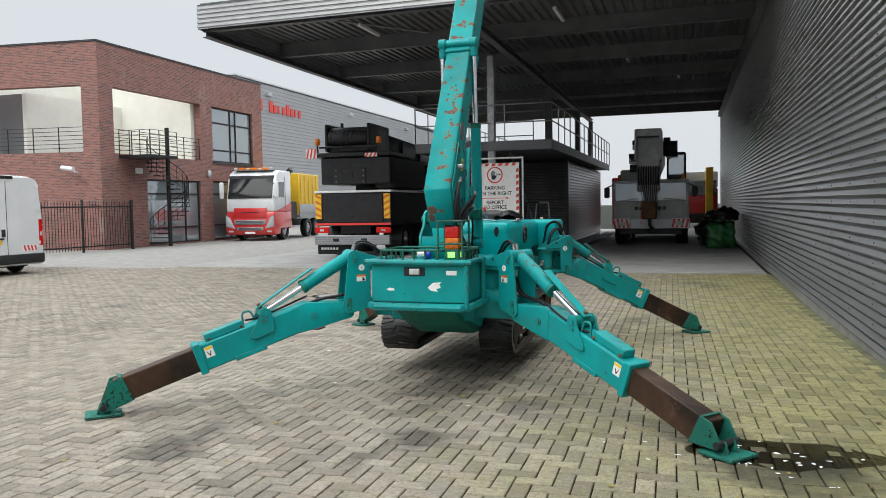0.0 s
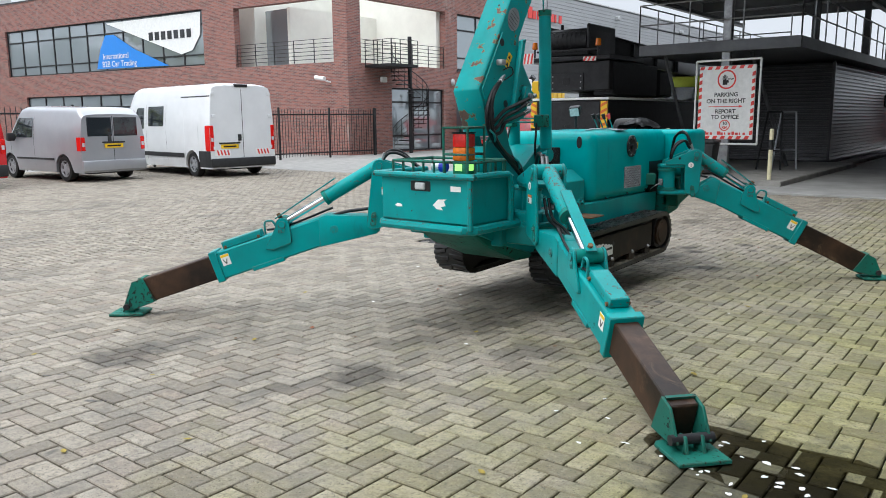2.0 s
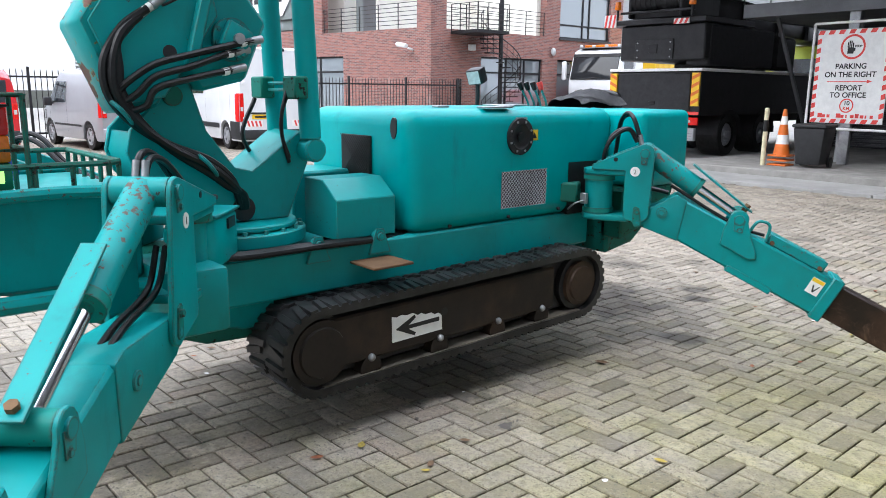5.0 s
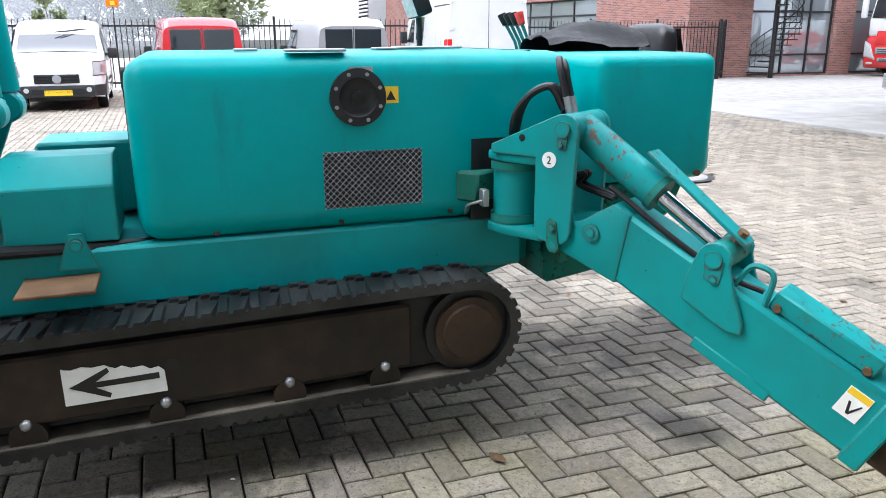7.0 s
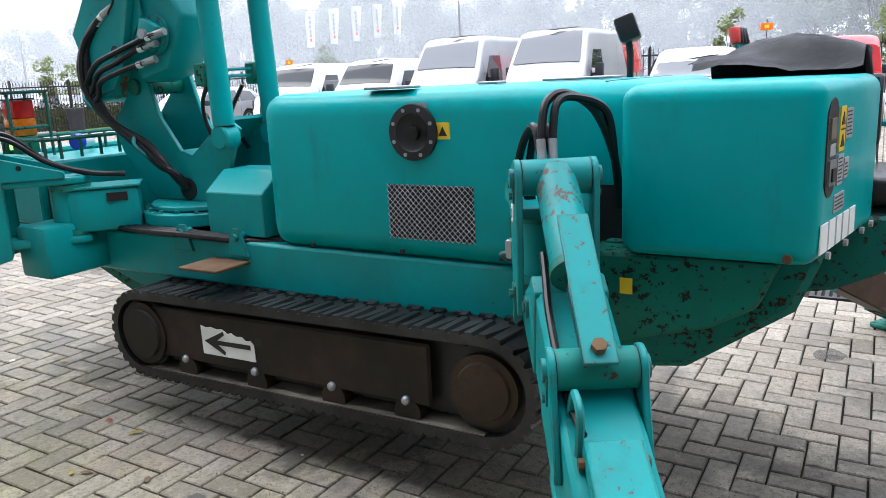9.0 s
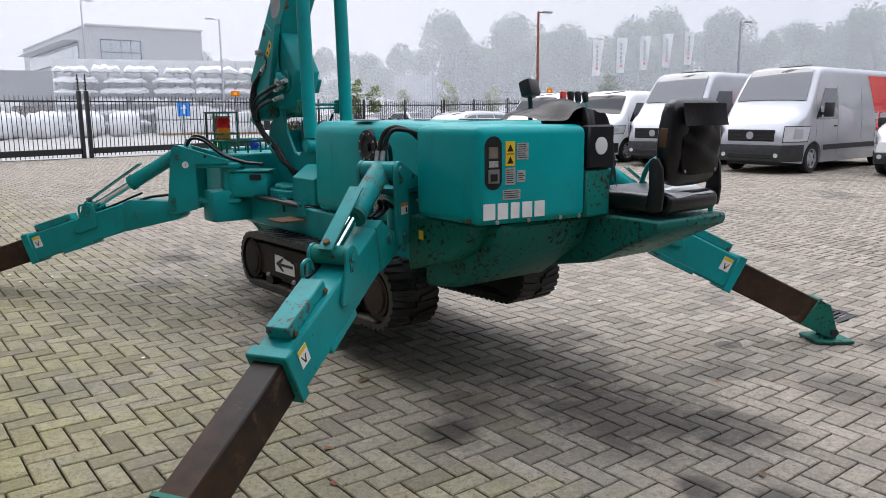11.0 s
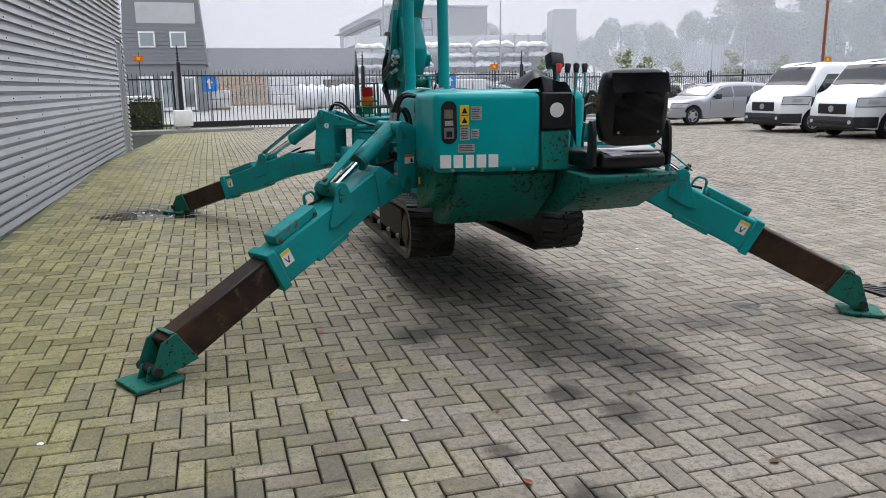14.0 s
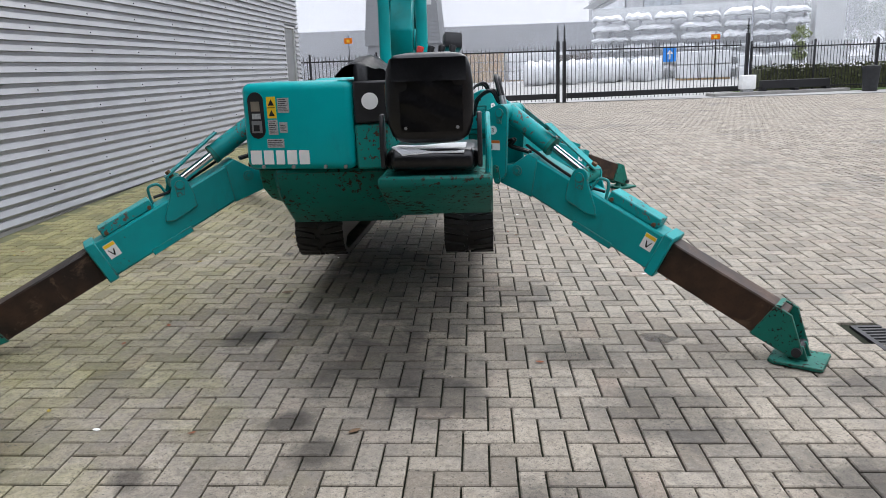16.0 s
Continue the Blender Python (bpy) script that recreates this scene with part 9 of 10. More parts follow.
for x, y in ((2.05, gate_y(2.05) + 0.55), (-11.7, gate_y(-11.7) + 0.6)):
    mb = thing("gate_motor", "white gate motor box beside the gate post", "gate motor", (x, y, 0.1), "gate motors", rz=14.6)
    box_part("housing", mb, -0.30, 0.30, -0.14, 0.14, 0.12, 0.66, "white", 0.03, seg=2)
    box_part("foot", mb, -0.22, 0.22, -0.10, 0.10, -0.02, 0.12, "steel", 0.005)
for x0, x1 in ((-0.2, 6.5), (-16.5, -10.6)):
    bm = bx(bmesh.new(), x0, x1, -0.35, 0.35, -0.15, 0.11, Matrix.Translation((0, -14.6, 0)) @ Matrix.Rotation(0.255, 4, 'Z'))
    solid("kerb_strip", bev(bm, 0.02), "kerb", "low concrete kerb strip by the gate", "kerb", "structure")
rb_ = thing("guide_frame", "black gate guide frame standing on the kerb", "frame", (-12.3, gate_y(-12.3) + 0.5, 0.1), rz=14.6)
box_part("beam", rb_, -3.0, 0.0, -0.1, 0.1, 0.1, 0.42, "fence", 0.01)
for xx in (-2.9, -1.5, -0.1):
    box_part("foot", rb_, xx - 0.1, xx + 0.1, -0.14, 0.14, -0.02, 0.1, "fence", 0.005)
lb = thing("litter_bin", "dark grey round litter bin before the hedge", "bin", (-16.4, -17.6, 0))
part("tub", cy(bmesh.new(), (0, 0, 0), (0, 0, 0.85), 0.26, 0.32, seg=20), "plastic", lb, "", 40, True)
part("rim", cy(bmesh.new(), (0, 0, 0.85), (0, 0, 0.95), 0.34, 0.33, seg=20), "plastic", lb, "", 40, True)


# ---------- planting ----------
def leaf_cloud(pts, size, seed, flat=0.6):
    """Many small tilted leaf clumps about the given points."""
    r = random.Random(seed)
    vs, fs = [], []
    for c, s2 in pts:
        u = Vector((r.gauss(0, 1), r.gauss(0, 1), r.gauss(0, flat))).normalized()
        w = u.cross(Vector((r.gauss(0, 1), r.gauss(0, 1), r.gauss(0, 1)))).normalized()
        k = size * s2 * r.uniform(0.6, 1.3)
        n = len(vs)
        c = Vector(c)
        vs += [c - u * k, c + w * k * 0.55, c + u * k, c - w * k * 0.55]
        fs.append((n, n + 1, n + 2, n + 3))
    return vs, fs


def leaves(nm, pts, size, seed, mat, parent, label=""):
    vs, fs = leaf_cloud(pts, size, seed)
    me = bpy.data.meshes.new(nm)
    me.from_pydata([tuple(q) for q in vs], [], fs)
    me.materials.append(M[mat])
    ob = new(nm, me)
    if parent is not None:
        ob.parent = parent
    return tagged(ob, label)


def hedge(p, q, h, w, label):
    p, q = Vector((*p, 0)), Vector((*q, 0))
    L_ = (q - p).length
    r = random.Random(int(L_ * 10))
    d = (q - p) / L_
    n_ = Vector((-d.y, d.x, 0))
    pts = []
    for k in range(int(L_ * 150)):
        u, a, z = r.uniform(0, L_), r.uniform(-1, 1), r.uniform(0.05, h)
        if r.random() < 0.75:
            if r.random() < 0.5:
                z = h + r.gauss(0, 0.04)
            else:
                a = math.copysign(1, a) + r.gauss(0, 0.08)
        pts.append((p + d * u + n_ * (a * w / 2) + Vector((0, 0, z)), 1))
    hd = thing("hedge", label, "hedge", (0, 0, 0))
    leaves("leaves", pts, 0.085, 5, "hedge", hd)
    core = bx(bmesh.new(), 0, L_, -w * 0.38, w * 0.38, 0, h * 0.93, Matrix.Translation(p) @ Matrix.Rotation(math.atan2(d.y, d.x), 4, 'Z'))
    part("hedge_core", core, "hedge", hd)


hedge((-12.6, -19.2), (-22, -20.8), 1.0, 1.0, "clipped green hedge behind the bar fence")
hedge((-23.6, -19.5), (-23.5, 2), 1.0, 0.9, "clipped green hedge behind the parked vans")
hedge((2.9, -16.6), (9.5, -16.6), 1.1, 1.1, "clipped yellowish hedge behind the bar fence")
bm = bx(bmesh.new(), 0.2, 9.5, -20.5, -15.9, -0.05, 0.03)
bx(bm, -22, -12.2, -23.5, -18.6, -0.05, 0.03)
bx(bm, -62, -23, -27.5, -21.5, -0.05, 0.03)
solid("lawn", bm, "grass", "short green lawn strip outside the fence", "lawn", "structure")
bm = bx(bmesh.new(), -22.55, 60, -110, -16.4, -0.2, -0.006)
bx(bm, -140, -22.6, -110, -61, -0.2, -0.006)
solid("concrete_yard", bm, "concrete", "pale paved works yard beyond the gate", "road", "structure")


def tree(name, label, at, h, r, n, mat, leaf, seed, trunk=0.18, group="", low=0.3):
    t = thing(name, label, "tree", at, group, rz=seed * 50)
    rn = random.Random(seed)
    b_ = tube(bmesh.new(), [(0, 0, 0), (0.02 * h * 0.3, 0, h * 0.3), (-0.01 * h, 0.01 * h, h * 0.6)], trunk, 7)
    for q in b_.verts:
        k = 1 - 0.6 * min(1, q.co.z / (h * 0.6))
        q.co.x, q.co.y = q.co.x * k, q.co.y * k
    part("trunk", b_, "bark", t, "", 50, True)
    lumps = []
    for k in range(14):
        an = rn.uniform(0, 6.28)
        zz = h * rn.uniform(low + 0.08, 0.92)
        rad = r * math.sin(math.pi * min(1, max(0.12, (zz / h - low) / (1.02 - low)))) ** 0.6 * rn.uniform(0.35, 0.8)
        c = Vector((rad * math.cos(an), rad * math.sin(an), zz))
        lumps.append((c, r * rn.uniform(0.28, 0.5)))
        if k < 7:
            s0 = Vector((0, 0, h * rn.uniform(low * 0.8, 0.5)))
            part("limb", tube(bmesh.new(), [s0, s0.lerp(c, 0.5) + Vector((0, 0, 0.03 * h)), c], trunk * 0.3, 5), "bark", t, "", 50, True)
    pts = []
    for k in range(n):
        c, s2 = rn.choice(lumps)
        o = Vector((rn.gauss(0, 1), rn.gauss(0, 1), rn.gauss(0, 0.8)))
        o = o.normalized() * s2 * rn.uniform(0.35, 1.0) ** 0.5
        pts.append((c + o, 1))
    leaves("crown", pts, leaf, seed, mat, t)
    return t


big = [tree("tree", "tall leafy tree in the mist", (-88, -80, 0), 13.5, 5.6, 6500, "leafy", 0.27, 1, 0.30, "misty tree belt", 0.10), tree("tree", "tall leafy tree in the mist", (-97, -70, 0), 15.0, 6.2, 7000, "leafy", 0.27, 2, 0.30, "misty tree belt", 0.10), tree("tree", "tall leafy tree in the mist", (-79, -86, 0), 11.5, 5.2, 6000, "leafy", 0.27, 3, 0.30, "misty tree belt", 0.10)]
rr_ = random.Random(21)
belt_line = [(-36, -106), (-70, -94), (-98, -74), (-114, -48), (-124, -16), (-130, 16)]
for k in range(44):
    u = k / 43 * 4.999
    i_ = int(u)
    a_, b_ = Vector(belt_line[i_]), Vector(belt_line[i_ + 1])
    o_ = a_.lerp(b_, u - i_) * (1 + 0.09 * (k % 2) + rr_.uniform(-0.02, 0.02))
    s2 = rr_.uniform(0.85, 1.12) * (0.80 if o_.x > -72 else 1.0) * (1.07 if k % 2 else 1)
    copy_thing(big[k % 3], Matrix.Translation((o_.x, o_.y, 0)) @ Matrix.Rotation(rr_.uniform(0, 6), 4, 'Z') @ Matrix.Scale(s2, 4))
slim_tree = tree("young_tree", "slim young tree by the road", (-25.1, -33, 0), 4.0, 0.75, 700, "leafpale", 0.11, 7, 0.045, "young road trees", 0.28)
for x, y, s2 in ((-27.6, -34.5, 0.9), (-35.5, -36, 1.05), (-31, -36, 0.85), (-21.5, -38, 0.9), (-40, -36, 0.95), (-31, -5, 0.9), (-33, 3, 1.0), (-33, 9, 0.9)):
    copy_thing(slim_tree, Matrix.Translation((x, y, 0)) @ Matrix.Rotation(x, 4, 'Z') @ Matrix.Scale(s2, 4))
tree("tree", "broad tree beside the ribbed tower", (-46, 10.5, 0), 9.0, 3.6, 3000, "leafpale", 0.22, 11, 0.25, "", 0.2)
tree("bush", "round bush below the flags", (-65, -45, 0), 5.4, 2.0, 1500, "leafy", 0.2, 12, 0.12, "", 0.1)


# fog banks that hang over the far yards
for R_, h_, mt, lab in ((50, 24, "mist_near", "thin bank of white morning fog over the works yard"), (101, 46, "mist_far", "dense bank of white fog before the tree belt"), (106, 48, "mist_far", "dense bank of white fog before the tree belt")):
    bm = bmesh.new()
    ring_ = [[bm.verts.new((R_ * math.cos(radians(a_)), 5 + R_ * math.sin(radians(a_)), z_)) for z_ in (-0.3, h_)] for a_ in range(165, 312, 3)]
    for a_, b_ in zip(ring_, ring_[1:]):
        bm.faces.new((a_[0], b_[0], b_[1], a_[1]))
    solid("fog_bank", bm, mt, lab, "fog", "structure", smooth=80)


# ---------- lamps, flags, signs beyond the fence ----------
def lamp_post(x, y, h, arm, rz, mat="greypaint", label="slim grey street lamp"):
    l = thing("street_lamp", label, "lamp", (x, y, 0), "street lamps", rz=rz)
    part("pole", cy(bmesh.new(), (0, 0, 0), (0, 0, h), 0.085 if h > 5.8 else 0.06, 0.06 if h > 5.8 else 0.04, seg=10), mat, l, "", 40, True)
    part("arm", tube(bmesh.new(), [(0, 0, h - 0.05), (arm * 0.6, 0, h)], 0.03, 6), mat, l, "", 40, True)
    part("lamp_head", bev(bx(bmesh.new(), arm * 0.5, arm * 0.5 + 0.6, -0.11, 0.11, h - 0.05, h + 0.07), 0.03, 2), "greypaint", l, "", 40, True)


lamp_post(-27.5, -18, 6.6, 0.7, 180, "lampred", "rust-red street lamp post beyond the fence")
for x, y, h, rz in ((-33.8, -36, 5.6, 0), (-50, -42, 6.5, 20), (-21, -46, 8.5, 0), (-44, -46, 6.8, 180), (-78, -42, 9, 180), (-34, -50, 6, 180), (-40, -14, 6.5, 180), (-13.5, -56, 10.5, 200)):
    lamp_post(x, y, h, 0.9, rz)
for k in range(5):
    x, y, h = -61.9 - 3.2 * k, -45 + 0.6 * k, 8.9 + 0.35 * k
    f = thing("flag", "white banner flag with a red stripe on a tall pole", "flag", (x, y, 0), "row of flags", rz=132)
    part("pole", cy(bmesh.new(), (0, 0, 0), (0, 0, h), 0.06, 0.04, seg=8), "greypaint", f, "", 40, True)
    b_ = bmesh.new()
    g = [[b_.verts.new((0.06 + 0.95 * u / 5 * (0.8 + 0.05 * v_), 0.10 * math.sin(u * 1.4 + v_ * 0.8 + k), h - 3.8 + 3.7 * v_ / 8)) for u in range(6)] for v_ in range(9)]
    for a, c in zip(g, g[1:]):
        for u in range(5):
            b_.faces.new((a[u], a[u + 1], c[u + 1], c[u]))
    part("cloth", b_, "wrap", f, "", 60, True)
    for q in range(6):
        box_part("print_bar", f, 0.42, 0.62, -0.13, -0.12, h - 3.2 + q * 0.45, h - 2.9 + q * 0.45, "signred" if q == 0 else "greypaint")
for x, y in ((1.2, -18.5), (-9.6, -21.5)):
    s_ = thing("arrow_sign", "blue sign with a white upward arrow on a post", "sign", (x, y, 0), "arrow signs", rz=180)
    part("post", cy(bmesh.new(), (0, 0, 0), (0, 0, 2.0), 0.03, seg=8), "greypaint", s_, "", 40, True)
    box_part("plate", s_, -0.28, 0.28, -0.05, -0.03, 1.35, 1.95, "blue", 0.004)
    box_part("arrow_shaft", s_, -0.035, 0.035, -0.056, -0.049, 1.45, 1.70, "white")
    b_ = bmesh.new()
    b_.faces.new([b_.verts.new((u, -0.056, z)) for u, z in ((-0.14, 1.68), (0.14, 1.68), (0, 1.86))])
    part("arrow_head", b_, "white", s_, "", 0, True)
for x, y, z in ((3.4, -15.0, 2.5), (-10.6, -18.1, 2.25), (-22.4, -12, 2.3), (-22.3, -3, 2.3), (-22.3, 6, 2.4)):
    s_ = thing("warning_plate", "small orange-yellow warning plate on the fence", "sign", (x, y, 0), "fence warning plates", rz=160 if y < -14 else 90)
    box_part("plate", s_, -0.17, 0.17, -0.01, 0.01, z - 0.10, z + 0.10, "amber", 0.003)
    box_part("print", s_, -0.06, 0.06, -0.014, -0.009, z - 0.05, z + 0.05, "yellow")
    part("rod", cy(bmesh.new(), (0, 0.03, 0.0), (0, 0.03, z + 0.2), 0.015, seg=5), "fence", s_, "", 40, True)

# ---------- halls and stacked goods beyond the gate ----------
hb = thing("tiled_house", "narrow grey house with slate-hung upper walls", "building", (4.2, -40, 0), kind="structure")
box_part("ground_floor", hb, -2.4, 2.5, -6, 0, 0, 3.05, "halldark", 0.02)
b_ = bmesh.new()
for k in range(24):
    za = 3.05 + k * 0.24
    o = 0.06 * k / 3
    bx(b_, -2.55 + o * 0.9, 2.65 - o * 0.9, -6, 0.10 - o * 0.3, za, za + 0.22)
    bx(b_, -2.50 + o * 0.9, 2.60 - o * 0.9, -5.9, 0.05 - o * 0.3, za + 0.22, za + 0.24)
part("slate_hanging", b_, "halldark", hb, "dark grey slate courses", 0, True)
for xx in (-0.85, 1.05):
    wd = box_part("window", hb, xx - 0.5, xx + 0.5, 0.02, 0.16, 4.1, 5.1, "white", 0.01)
    box_part("pane", wd, xx - 0.40, xx + 0.40, 0.155, 0.17, 4.2, 5.0, "window")
box_part("dormer_panel", hb, -2.0, 1.6, -0.2, 0.06, 5.6, 6.9, "cladlight", 0.02)
for xx in (-1.3, 0.0, 1.3):
    wd = box_part("door", hb, xx - 0.42, xx + 0.42, -0.02, 0.05, 0.1, 2.3, "white", 0.01)
    box_part("pane", wd, xx - 0.30, xx + 0.30, 0.04, 0.06, 0.3, 2.15, "window")
gh2 = thing("works_hall", "grey works hall with strip windows and a roof edge", "building", (-14.7, -60, 0), kind="structure")
box_part("walls", gh2, -10, 0, -32, 0, 0, 9.0, "hallgrey", 0.03)
box_part("roof_edge", gh2, -10.1, 0.1, -32, 0.1, 9.0, 9.15, "cladlight")
wd = box_part("window", gh2, -4.4, -1.0, -0.02, 0.06, 5.7, 7.9, "blackmetal", 0.01)
for k in range(4):
    for j in range(2):
        box_part("pane", wd, -4.3 + k * 0.83, -3.55 + k * 0.83, 0.05, 0.075, 5.8 + j * 1.05, 6.75 + j * 1.05, "window")
for za, zb in ((6.3, 7.9), (2.6, 4.4)):
    wd = box_part("strip_window", gh2, -0.02, 0.06, -28, -3.6, za, zb, "blackmetal")
    for k in range(12):
        box_part("pane", wd, 0.05, 0.075, -27.9 + k * 2.03, -26.0 + k * 2.03, za + 0.1, zb - 0.1, "window")
box_part("sunshade", gh2, 0.0, 1.3, -28, -3.4, 8.0, 8.08, "cladlight")
for k in range(5):
    part("stair_bar", tube(bmesh.new(), [(0.3, -3.0, 1.2 * k), (1.2, -1.5, 1.2 * k + 1.2)], 0.06, 5), "steel", gh2, "", 40, True)
solid("hall_dark", bev(bx(bmesh.new(), -14.6, 40, -76, -62, 0, 5.2), 0.05), "halldark", "low dark grey hall beyond the works yard", "building", "structure")
tk = thing("storage_tank", "round grey ribbed tank in the mist", "tank", (-66, -84, 0))
part("shell", cy(bmesh.new(), (0, 0, 0), (0, 0, 6.8), 3.2, seg=40), "hallgrey", tk, "", 30, True)
for k in range(40):
    an = 2 * math.pi * k / 40
    part("rib", cy(bmesh.new(), (3.22 * math.cos(an), 3.22 * math.sin(an), 0), (3.22 * math.cos(an), 3.22 * math.sin(an), 6.8), 0.07, seg=5), "halldark", tk, "", 40, True)

# cantilever rack with wrapped profiles
RA, RB = Vector((-9.8, -50.5, 0)), Vector((-25.2, -46.5, 0))
rdir = (RB - RA).normalized()
rk = thing("cantilever_rack", "long steel cantilever rack in the works yard", "rack", (RA.x, RA.y, 0), rz=math.degrees(math.atan2(rdir.y, rdir.x)))
RL = (RB - RA).length
for k in range(14):
    u = 0.3 + k * (RL - 0.6) / 13
    box_part("upright", rk, u - 0.07, u + 0.07, -0.15, 0.15, 0, 4.4 + 1.3 * u / RL, "hallgrey")
    for j in range(6):
        box_part("arm", rk, u - 0.04, u + 0.04, -1.3, 1.2, 0.5 + j * 0.78 + 0.05 * u / RL, 0.58 + j * 0.78 + 0.05 * u / RL, "hallgrey")
box_part("back_wall", rk, 0, RL, 1.3, 1.45, 0, 5.6, "cladlight")
box_part("end_panel", rk, RL + 0.3, RL + 2.2, -1.5, 1.6, 0, 7.4, "cladlight", 0.02, "tall light grey ribbed end panel")
rw = random.Random(31)
Mr = pose(RA.x, RA.y, 0, 0, 0, math.degrees(math.atan2(rdir.y, rdir.x)))
for j in range(6):
    u = 0.2
    while u < RL - 1.2:
        w_ = rw.uniform(1.6, 3.4)
        w_ = min(w_, RL - u)
        hgt = rw.uniform(0.26, 0.48)
        bm = bmesh.new()
        n1 = 10
        g = []
        zb = 0.60 + j * 0.78 + 0.05
        for a in range(n1 + 1):
            uu = u + w_ * a / n1
            sag = 0.05 * math.sin(a * 1.9 + j)
            e_ = 0.55 if a in (0, n1) else 1.0
            g.append([bm.verts.new((uu, yy * (1.25 + 0.1 * rw.random()) * -1 + 0.0, zb + sag + (zz * hgt * e_ * rw.uniform(0.75, 1.15)))) for yy, zz in ((1, 0), (1.02, 0.5), (0.8, 0.95), (0.3, 1.05), (-0.3, 1.0), (-0.7, 0.0))])
        for a, c in zip(g, g[1:]):
            for q in range(6):
                bm.faces.new((a[q], a[(q + 1) % 6], c[(q + 1) % 6], c[q]))
        bm.faces.new(g[0])
        bm.faces.new(g[-1][::-1])
        bmesh.ops.transform(bm, matrix=Mr, verts=bm.verts)
        solid("wrapped_load", bm, "wrap", "long bundle in loose white plastic wrap on the rack", "bundle", group="bundles on the rack", smooth=50)
        u += w_ + rw.uniform(0.05, 0.5)
# goods on the yard floor
for k in range(12):
    x, y = -4.6 - k * 0.85, -40 - 2.2 * (k % 3) - 0.2 * k
    bm = bmesh.new()
    bmesh.ops.create_icosphere(bm, subdivisions=3, radius=1.0)
    for q in bm.verts:
        n_ = 0.10 * math.sin(q.co.x * 6 + k) + 0.08 * math.sin(q.co.y * 8 + 2 * k)
        c_ = q.co
        f_ = max(abs(c_.x), abs(c_.y), abs(c_.z)) ** 0.6
        q.co = Vector((x + 0.72 * c_.x / f_ * (1 + n_), y + 0.7 * c_.y / f_ * (1 + n_), max(0, 0.75 + 0.85 * c_.z / f_ * (1 + n_))))
    solid("big_bag", bm, "wrap", "bulging white plastic-wrapped load on the works yard", "sack", group="white wrapped loads", smooth=60)
for k, (x, y, w_, h, mt, lab) in enumerate(((-0.6, -56, 4.4, 2.6, "wood", "stack of pale yellow timber packs"), (-5.8, -57, 5.6, 2.5, "wrap", "stack of white wrapped packs"), (-8.6, -54, 1.8, 2.2, "pallet", "stack of dark brown blocks"), (-10.8, -56, 2.4, 2.3, "pallet", "stack of dark brown blocks"), (-16.5, -42, 3.4, 2.0, "wrap", "stack of white wrapped packs"), (5.2, -30, 1.6, 1.2, "wrap", "white wrapped pallet load"), (-20, -40, 3, 1.6, "wrap", "stack of white wrapped packs"), (1.2, -44, 1.6, 1.4, "wrap", "white wrapped pallet load"))):
    pk = thing("pallet_stack", lab, "pallet stack", (x, y, 0), "stacks on the works yard", rz=8)
    n1, n2 = max(1, round(w_ / 1.2)), max(1, round(h / 0.8))
    for a in range(n1):
        for c in range(n2):
            box_part("pack", pk, -w_ / 2 + a * w_ / n1 + 0.03, -w_ / 2 + (a + 1) * w_ / n1 - 0.03, -0.8, 0.8, 0.12 + c * (h - 0.12) / n2, 0.06 + (c + 1) * (h - 0.12) / n2, mt, 0.05)
        box_part("pallet", pk, -w_ / 2 + a * w_ / n1 + 0.05, -w_ / 2 + (a + 1) * w_ / n1 - 0.05, -0.75, 0.75, 0.0, 0.12, "wood")

# ---------- small things on the paving ----------
gr = thing("drain_grate", "black slotted iron drain grate set in the paving", "drain", (-4.005, 9.245, ground_z(-4, 9.2)), rz=1.2)
b_ = bmesh.new()
for a in ((-0.16, 0.16, -0.19, -0.16), (-0.16, 0.16, 0.16, 0.19), (-0.16, -0.13, -0.16, 0.16), (0.13, 0.16, -0.16, 0.16)):
    bx(b_, *a, -0.02, 0.0)
part("frame", b_, "blackmetal", gr, "", 40, True)
for k in range(7):
    box_part("bar", gr, -0.13, 0.13, -0.145 + k * 0.046, -0.120 + k * 0.046, -0.02, -0.001, "blackmetal", m=Matrix.Rotation(0.0, 4, 'Z'))
mh = thing("manhole_cover", "round concrete manhole cover in an iron ring", "manhole", (-5.45, 12.9, ground_z(-5.45, 12.9)))
part("ring", cy(bmesh.new(), (0, 0, -0.02), (0, 0, 0.002), 0.37, seg=32), "blackmetal", mh, "", 30, True)
part("cover", bev(cy(bmesh.new(), (0, 0, -0.01), (0, 0, 0.008), 0.30, seg=32), 0.004), "kerb", mh, "", 30, True)


def blob(cx_, cy_, rx, ry, seed, n=26, rough=0.25):
    r = random.Random(seed)
    ph = [r.uniform(0, 6.28) for _ in range(4)]
    out = []
    for k in range(n):
        a = 2 * math.pi * k / n
        f_ = 1 + rough * (0.5 * math.sin(2 * a + ph[0]) + 0.35 * math.sin(3 * a + ph[1]) + 0.3 * math.sin(5 * a + ph[2]) + 0.2 * math.sin(8 * a + ph[3]))
        out.append((cx_ + rx * f_ * math.cos(a), cy_ + ry * f_ * math.sin(a)))
    return out


def film_patch(name, outline, lift, mat, label, category, group=""):
    bm = bmesh.new()
    bm.faces.new([bm.verts.new((x, y, ground_z(x, y) + lift)) for x, y in outline])
    bmesh.ops.triangulate(bm, faces=bm.faces)
    return solid(name, bm, mat, label, category, group=group, smooth=0)


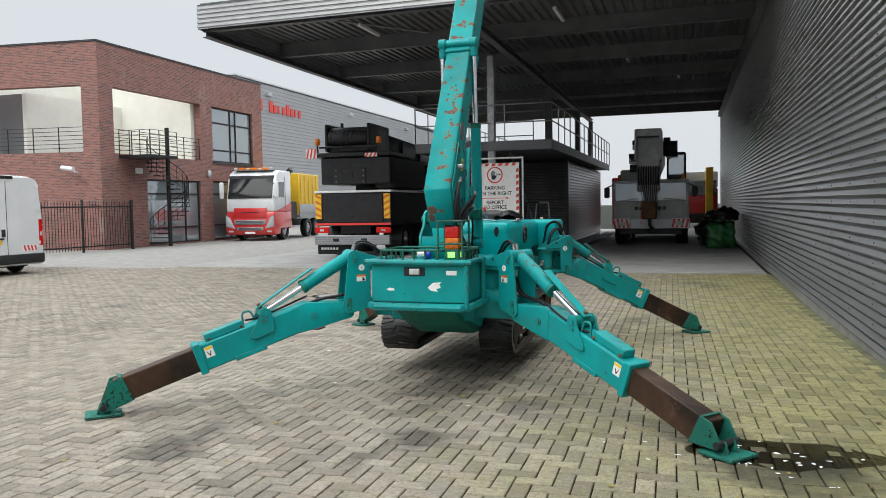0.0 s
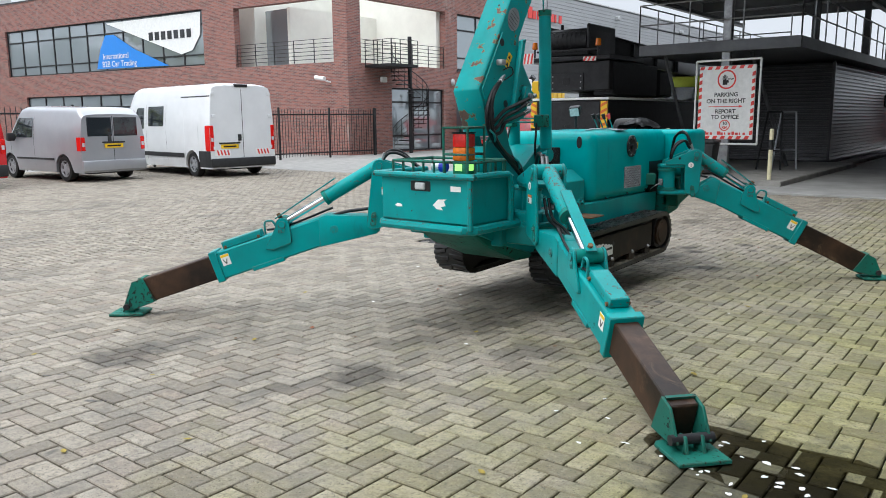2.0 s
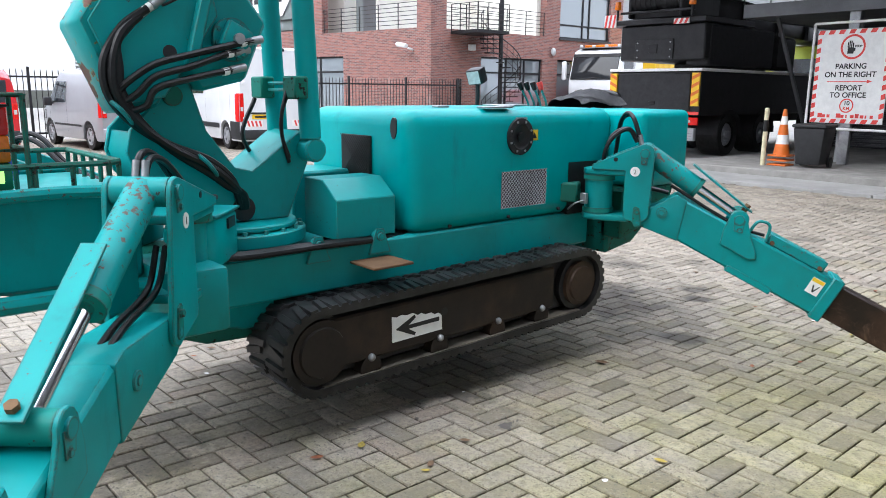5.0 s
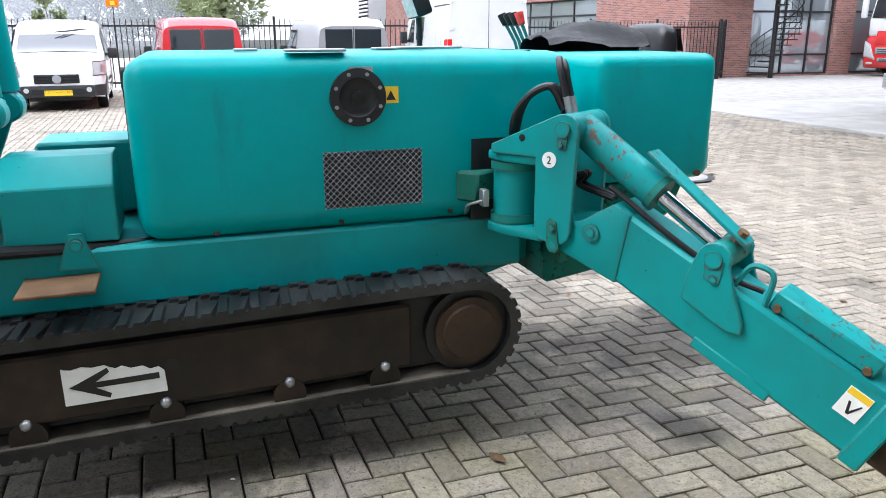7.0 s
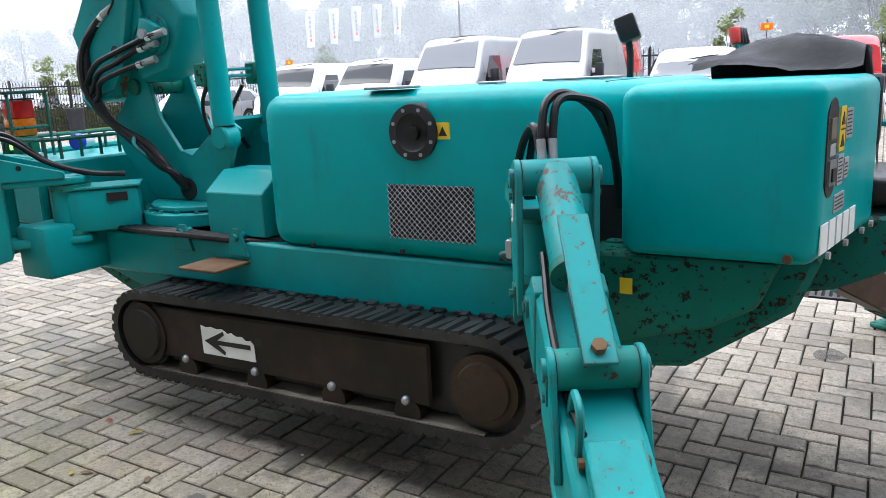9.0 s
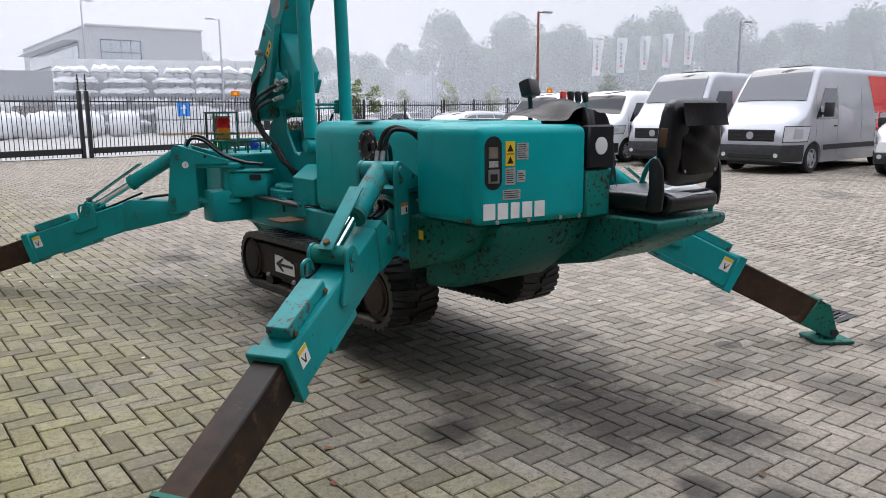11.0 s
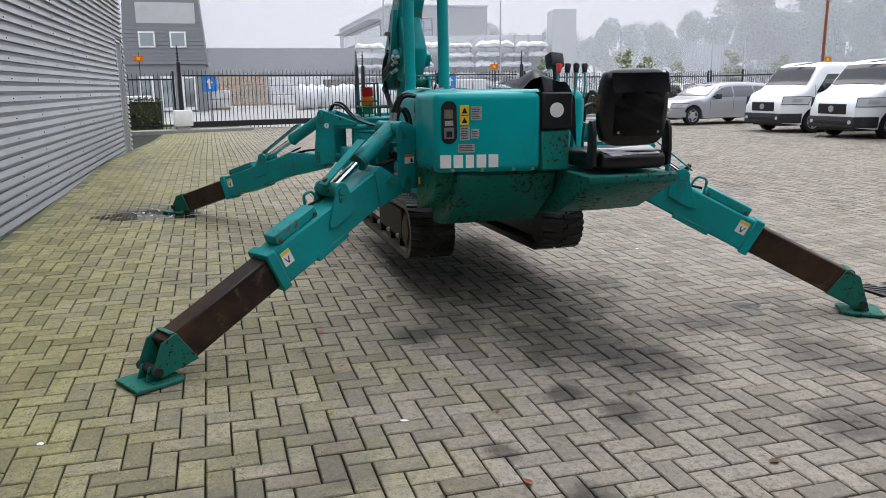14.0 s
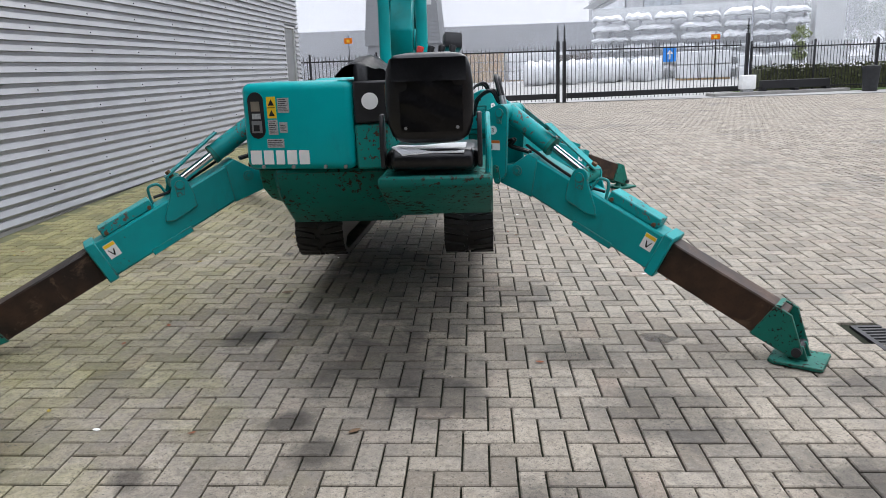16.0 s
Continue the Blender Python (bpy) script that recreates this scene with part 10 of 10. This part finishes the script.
film_patch("puddle", blob(1.48, 4.74, 0.50, 0.32, 4), 0.0012, "water", "shallow rain puddle round the outrigger foot", "puddle")
film_patch("puddle", blob(-2.72, 9.27, 0.10, 0.07, 5), 0.0012, "water", "small wet spot on the paving", "puddle")
rp = random.Random(17)
for k in range(34):
    x, y = rp.gauss(1.45, 0.30), rp.gauss(4.62, 0.20)
    film_patch("dropping", blob(x, y, rp.uniform(0.006, 0.02), rp.uniform(0.006, 0.016), 100 + k, 9, 0.4), 0.0026, "white", "small white bird dropping on the paving", "dropping", "bird droppings")
for k in range(10):
    x, y = rp.uniform(-3, 1.5), rp.uniform(4, 11.5)
    film_patch("dropping", blob(x, y, rp.uniform(0.006, 0.022), rp.uniform(0.006, 0.018), 200 + k, 9, 0.4), 0.0024, "white", "small pale dropping on the paving", "dropping", "bird droppings")
for k in range(60):
    x, y = (-0.42, 8.47) if k == 0 else (rp.uniform(-3.2, 2.5), rp.uniform(2.5, 12.5))
    s2 = 0.045 if k == 0 else rp.uniform(0.014, 0.034)
    an, tl = rp.uniform(0, 6.28), rp.uniform(-0.5, 0.5)
    bm = bmesh.new()
    out = [(-1, 0), (-0.5, 0.42), (0.1, 0.5), (0.6, 0.3), (1, 0), (0.6, -0.3), (0.1, -0.5), (-0.5, -0.42)]
    mid = [bm.verts.new((u * 0.95, 0, -0.10 + 0.16 * u * u)) for u in (-1, 0, 1)]
    rim_ = [bm.verts.new((u, w_, 0.22 * abs(w_) + 0.12 * u * u)) for u, w_ in out]
    for a in range(8):
        bm.faces.new((rim_[a], rim_[(a + 1) % 8], mid[1]))
    bmesh.ops.delete(bm, geom=[mid[0], mid[2]], context='VERTS')
    bmesh.ops.transform(bm, matrix=Matrix.Translation((x, y, ground_z(x, y) + s2 * 0.14 + 0.002)) @ Matrix.Rotation(an, 4, 'Z') @ Matrix.Scale(s2, 4), verts=bm.verts)
    solid("fallen_leaf", bm, rp.choice(("leafbrown", "leafbrown", "leafyellow", "leafrust")), "curled brown fallen leaf on the paving", "leaf", group="fallen leaves")


# ---------- paving bricks in herringbone ----------
paved = thing("paving", "grey concrete paving bricks laid in herringbone, mossy and stained", "paving", (0, 0, 0), kind="structure")
CELL = 0.1068
TURN = radians(1.2)
ORG = Vector((-1.47, 10.67))
BH, BC, BT = 0.0042, 0.0055, 0.020          # half joint, chamfer, depth to the bed
ct, sn = math.cos(TURN), math.sin(TURN)


def yard_point(u, v):
    return ORG.x + u * ct - v * sn, ORG.y + u * sn + v * ct


def brick_shape(lu, lv):
    """A chamfered brick about its middle, top at 0."""
    a, b = lu / 2 - BH, lv / 2 - BH
    vs = [(x * a, y * b, -BT) for x, y in ((-1, -1), (1, -1), (1, 1), (-1, 1))]
    vs += [(x * a, y * b, -BC * 0.8) for x, y in ((-1, -1), (1, -1), (1, 1), (-1, 1))]
    vs += [(x * (a - BC), y * (b - BC), 0) for x, y in ((-1, -1), (1, -1), (1, 1), (-1, 1))]
    fs = [(8, 9, 10, 11)] + [(k, (k + 1) % 4, 4 + (k + 1) % 4, 4 + k) for k in range(4)] + [(4 + k, 4 + (k + 1) % 4, 8 + (k + 1) % 4, 8 + k) for k in range(4)]
    return vs, fs


shapes = {True: brick_shape(2 * CELL, CELL), False: brick_shape(CELL, 2 * CELL)}
one = {}
for flat_way in (True, False):
    me = bpy.data.meshes.new("brick")
    me.from_pydata(shapes[flat_way][0], [], shapes[flat_way][1])
    me.materials.append(M["paving"])
    one[flat_way] = me
rb = random.Random(12)
allv, allf = [], []
HOLES = ((-4.17, -3.84, 9.05, 9.44),)
for j in range(-255, 76):
    for i in range(-205, 44):
        sdiag = (i + j) % 4
        if sdiag not in (0, 2):
            continue
        way = sdiag == 0
        # the reference brick ends at the origin
        u, v = ((i - 1) * CELL, (j - 0.5) * CELL) if way else ((i - 0.5 - 1) * CELL, j * CELL)
        x, y = yard_point(u, v)
        if not (-22.5 < x < 2.6 and -15.8 < y < (17.6 if x > -12.6 else 16.95)):
            continue
        if any(h[0] < x < h[1] and h[2] < y < h[3] for h in HOLES) or math.hypot(x + 5.45, y - 12.9) < 0.40:
            continue
        z = ground_z(x, y) + rb.uniform(-0.0018, 0.0012)
        if 0.62 < x < 2.42 and 4.5 < y < 8.1:
            ob = new("brick", one[way])
            ob.parent = paved
            ob.matrix_basis = Matrix.Translation((x, y, z)) @ Matrix.Rotation(TURN + rb.uniform(-0.006, 0.006), 4, 'Z') @ Matrix.Rotation(-0.019, 4, 'X')
            continue
        tw = TURN + rb.uniform(-0.008, 0.008)
        c2, s2 = math.cos(tw), math.sin(tw)
        gxs = (ground_z(x + 0.1, y) - ground_z(x - 0.1, y)) / 0.2 + rb.uniform(-0.006, 0.006)
        gys = (ground_z(x, y + 0.1) - ground_z(x, y - 0.1)) / 0.2 + rb.uniform(-0.006, 0.006)
        n0 = len(allv)
        far = x < -6 or y < -1.5
        vs, fs = shapes[way]
        for a, b, c in (vs[8:] if far else vs):
            dx, dy = a * c2 - b * s2, a * s2 + b * c2
            allv.append((x + dx, y + dy, z + c + dx * gxs + dy * gys))
        if far:
            # beyond the crane only the tops and their shoulders show
            for a, b, c in vs[:4]:
                dx, dy = a * c2 - b * s2, a * s2 + b * c2
                allv.append((x + dx, y + dy, z + c + dx * gxs + dy * gys))
            allf.append((n0, n0 + 1, n0 + 2, n0 + 3))
            allf += [(n0 + 4 + k, n0 + 4 + (k + 1) % 4, n0 + (k + 1) % 4, n0 + k) for k in range(4)]
        else:
            allf += [tuple(n0 + q for q in f) for f in fs]
me = bpy.data.meshes.new("bricks")
me.from_pydata(allv, [], allf)
me.materials.append(M["paving"])
ob = new("bricks", me)
ob.parent = paved
tagged(ob, "herringbone field of paving bricks", kind="stuff")
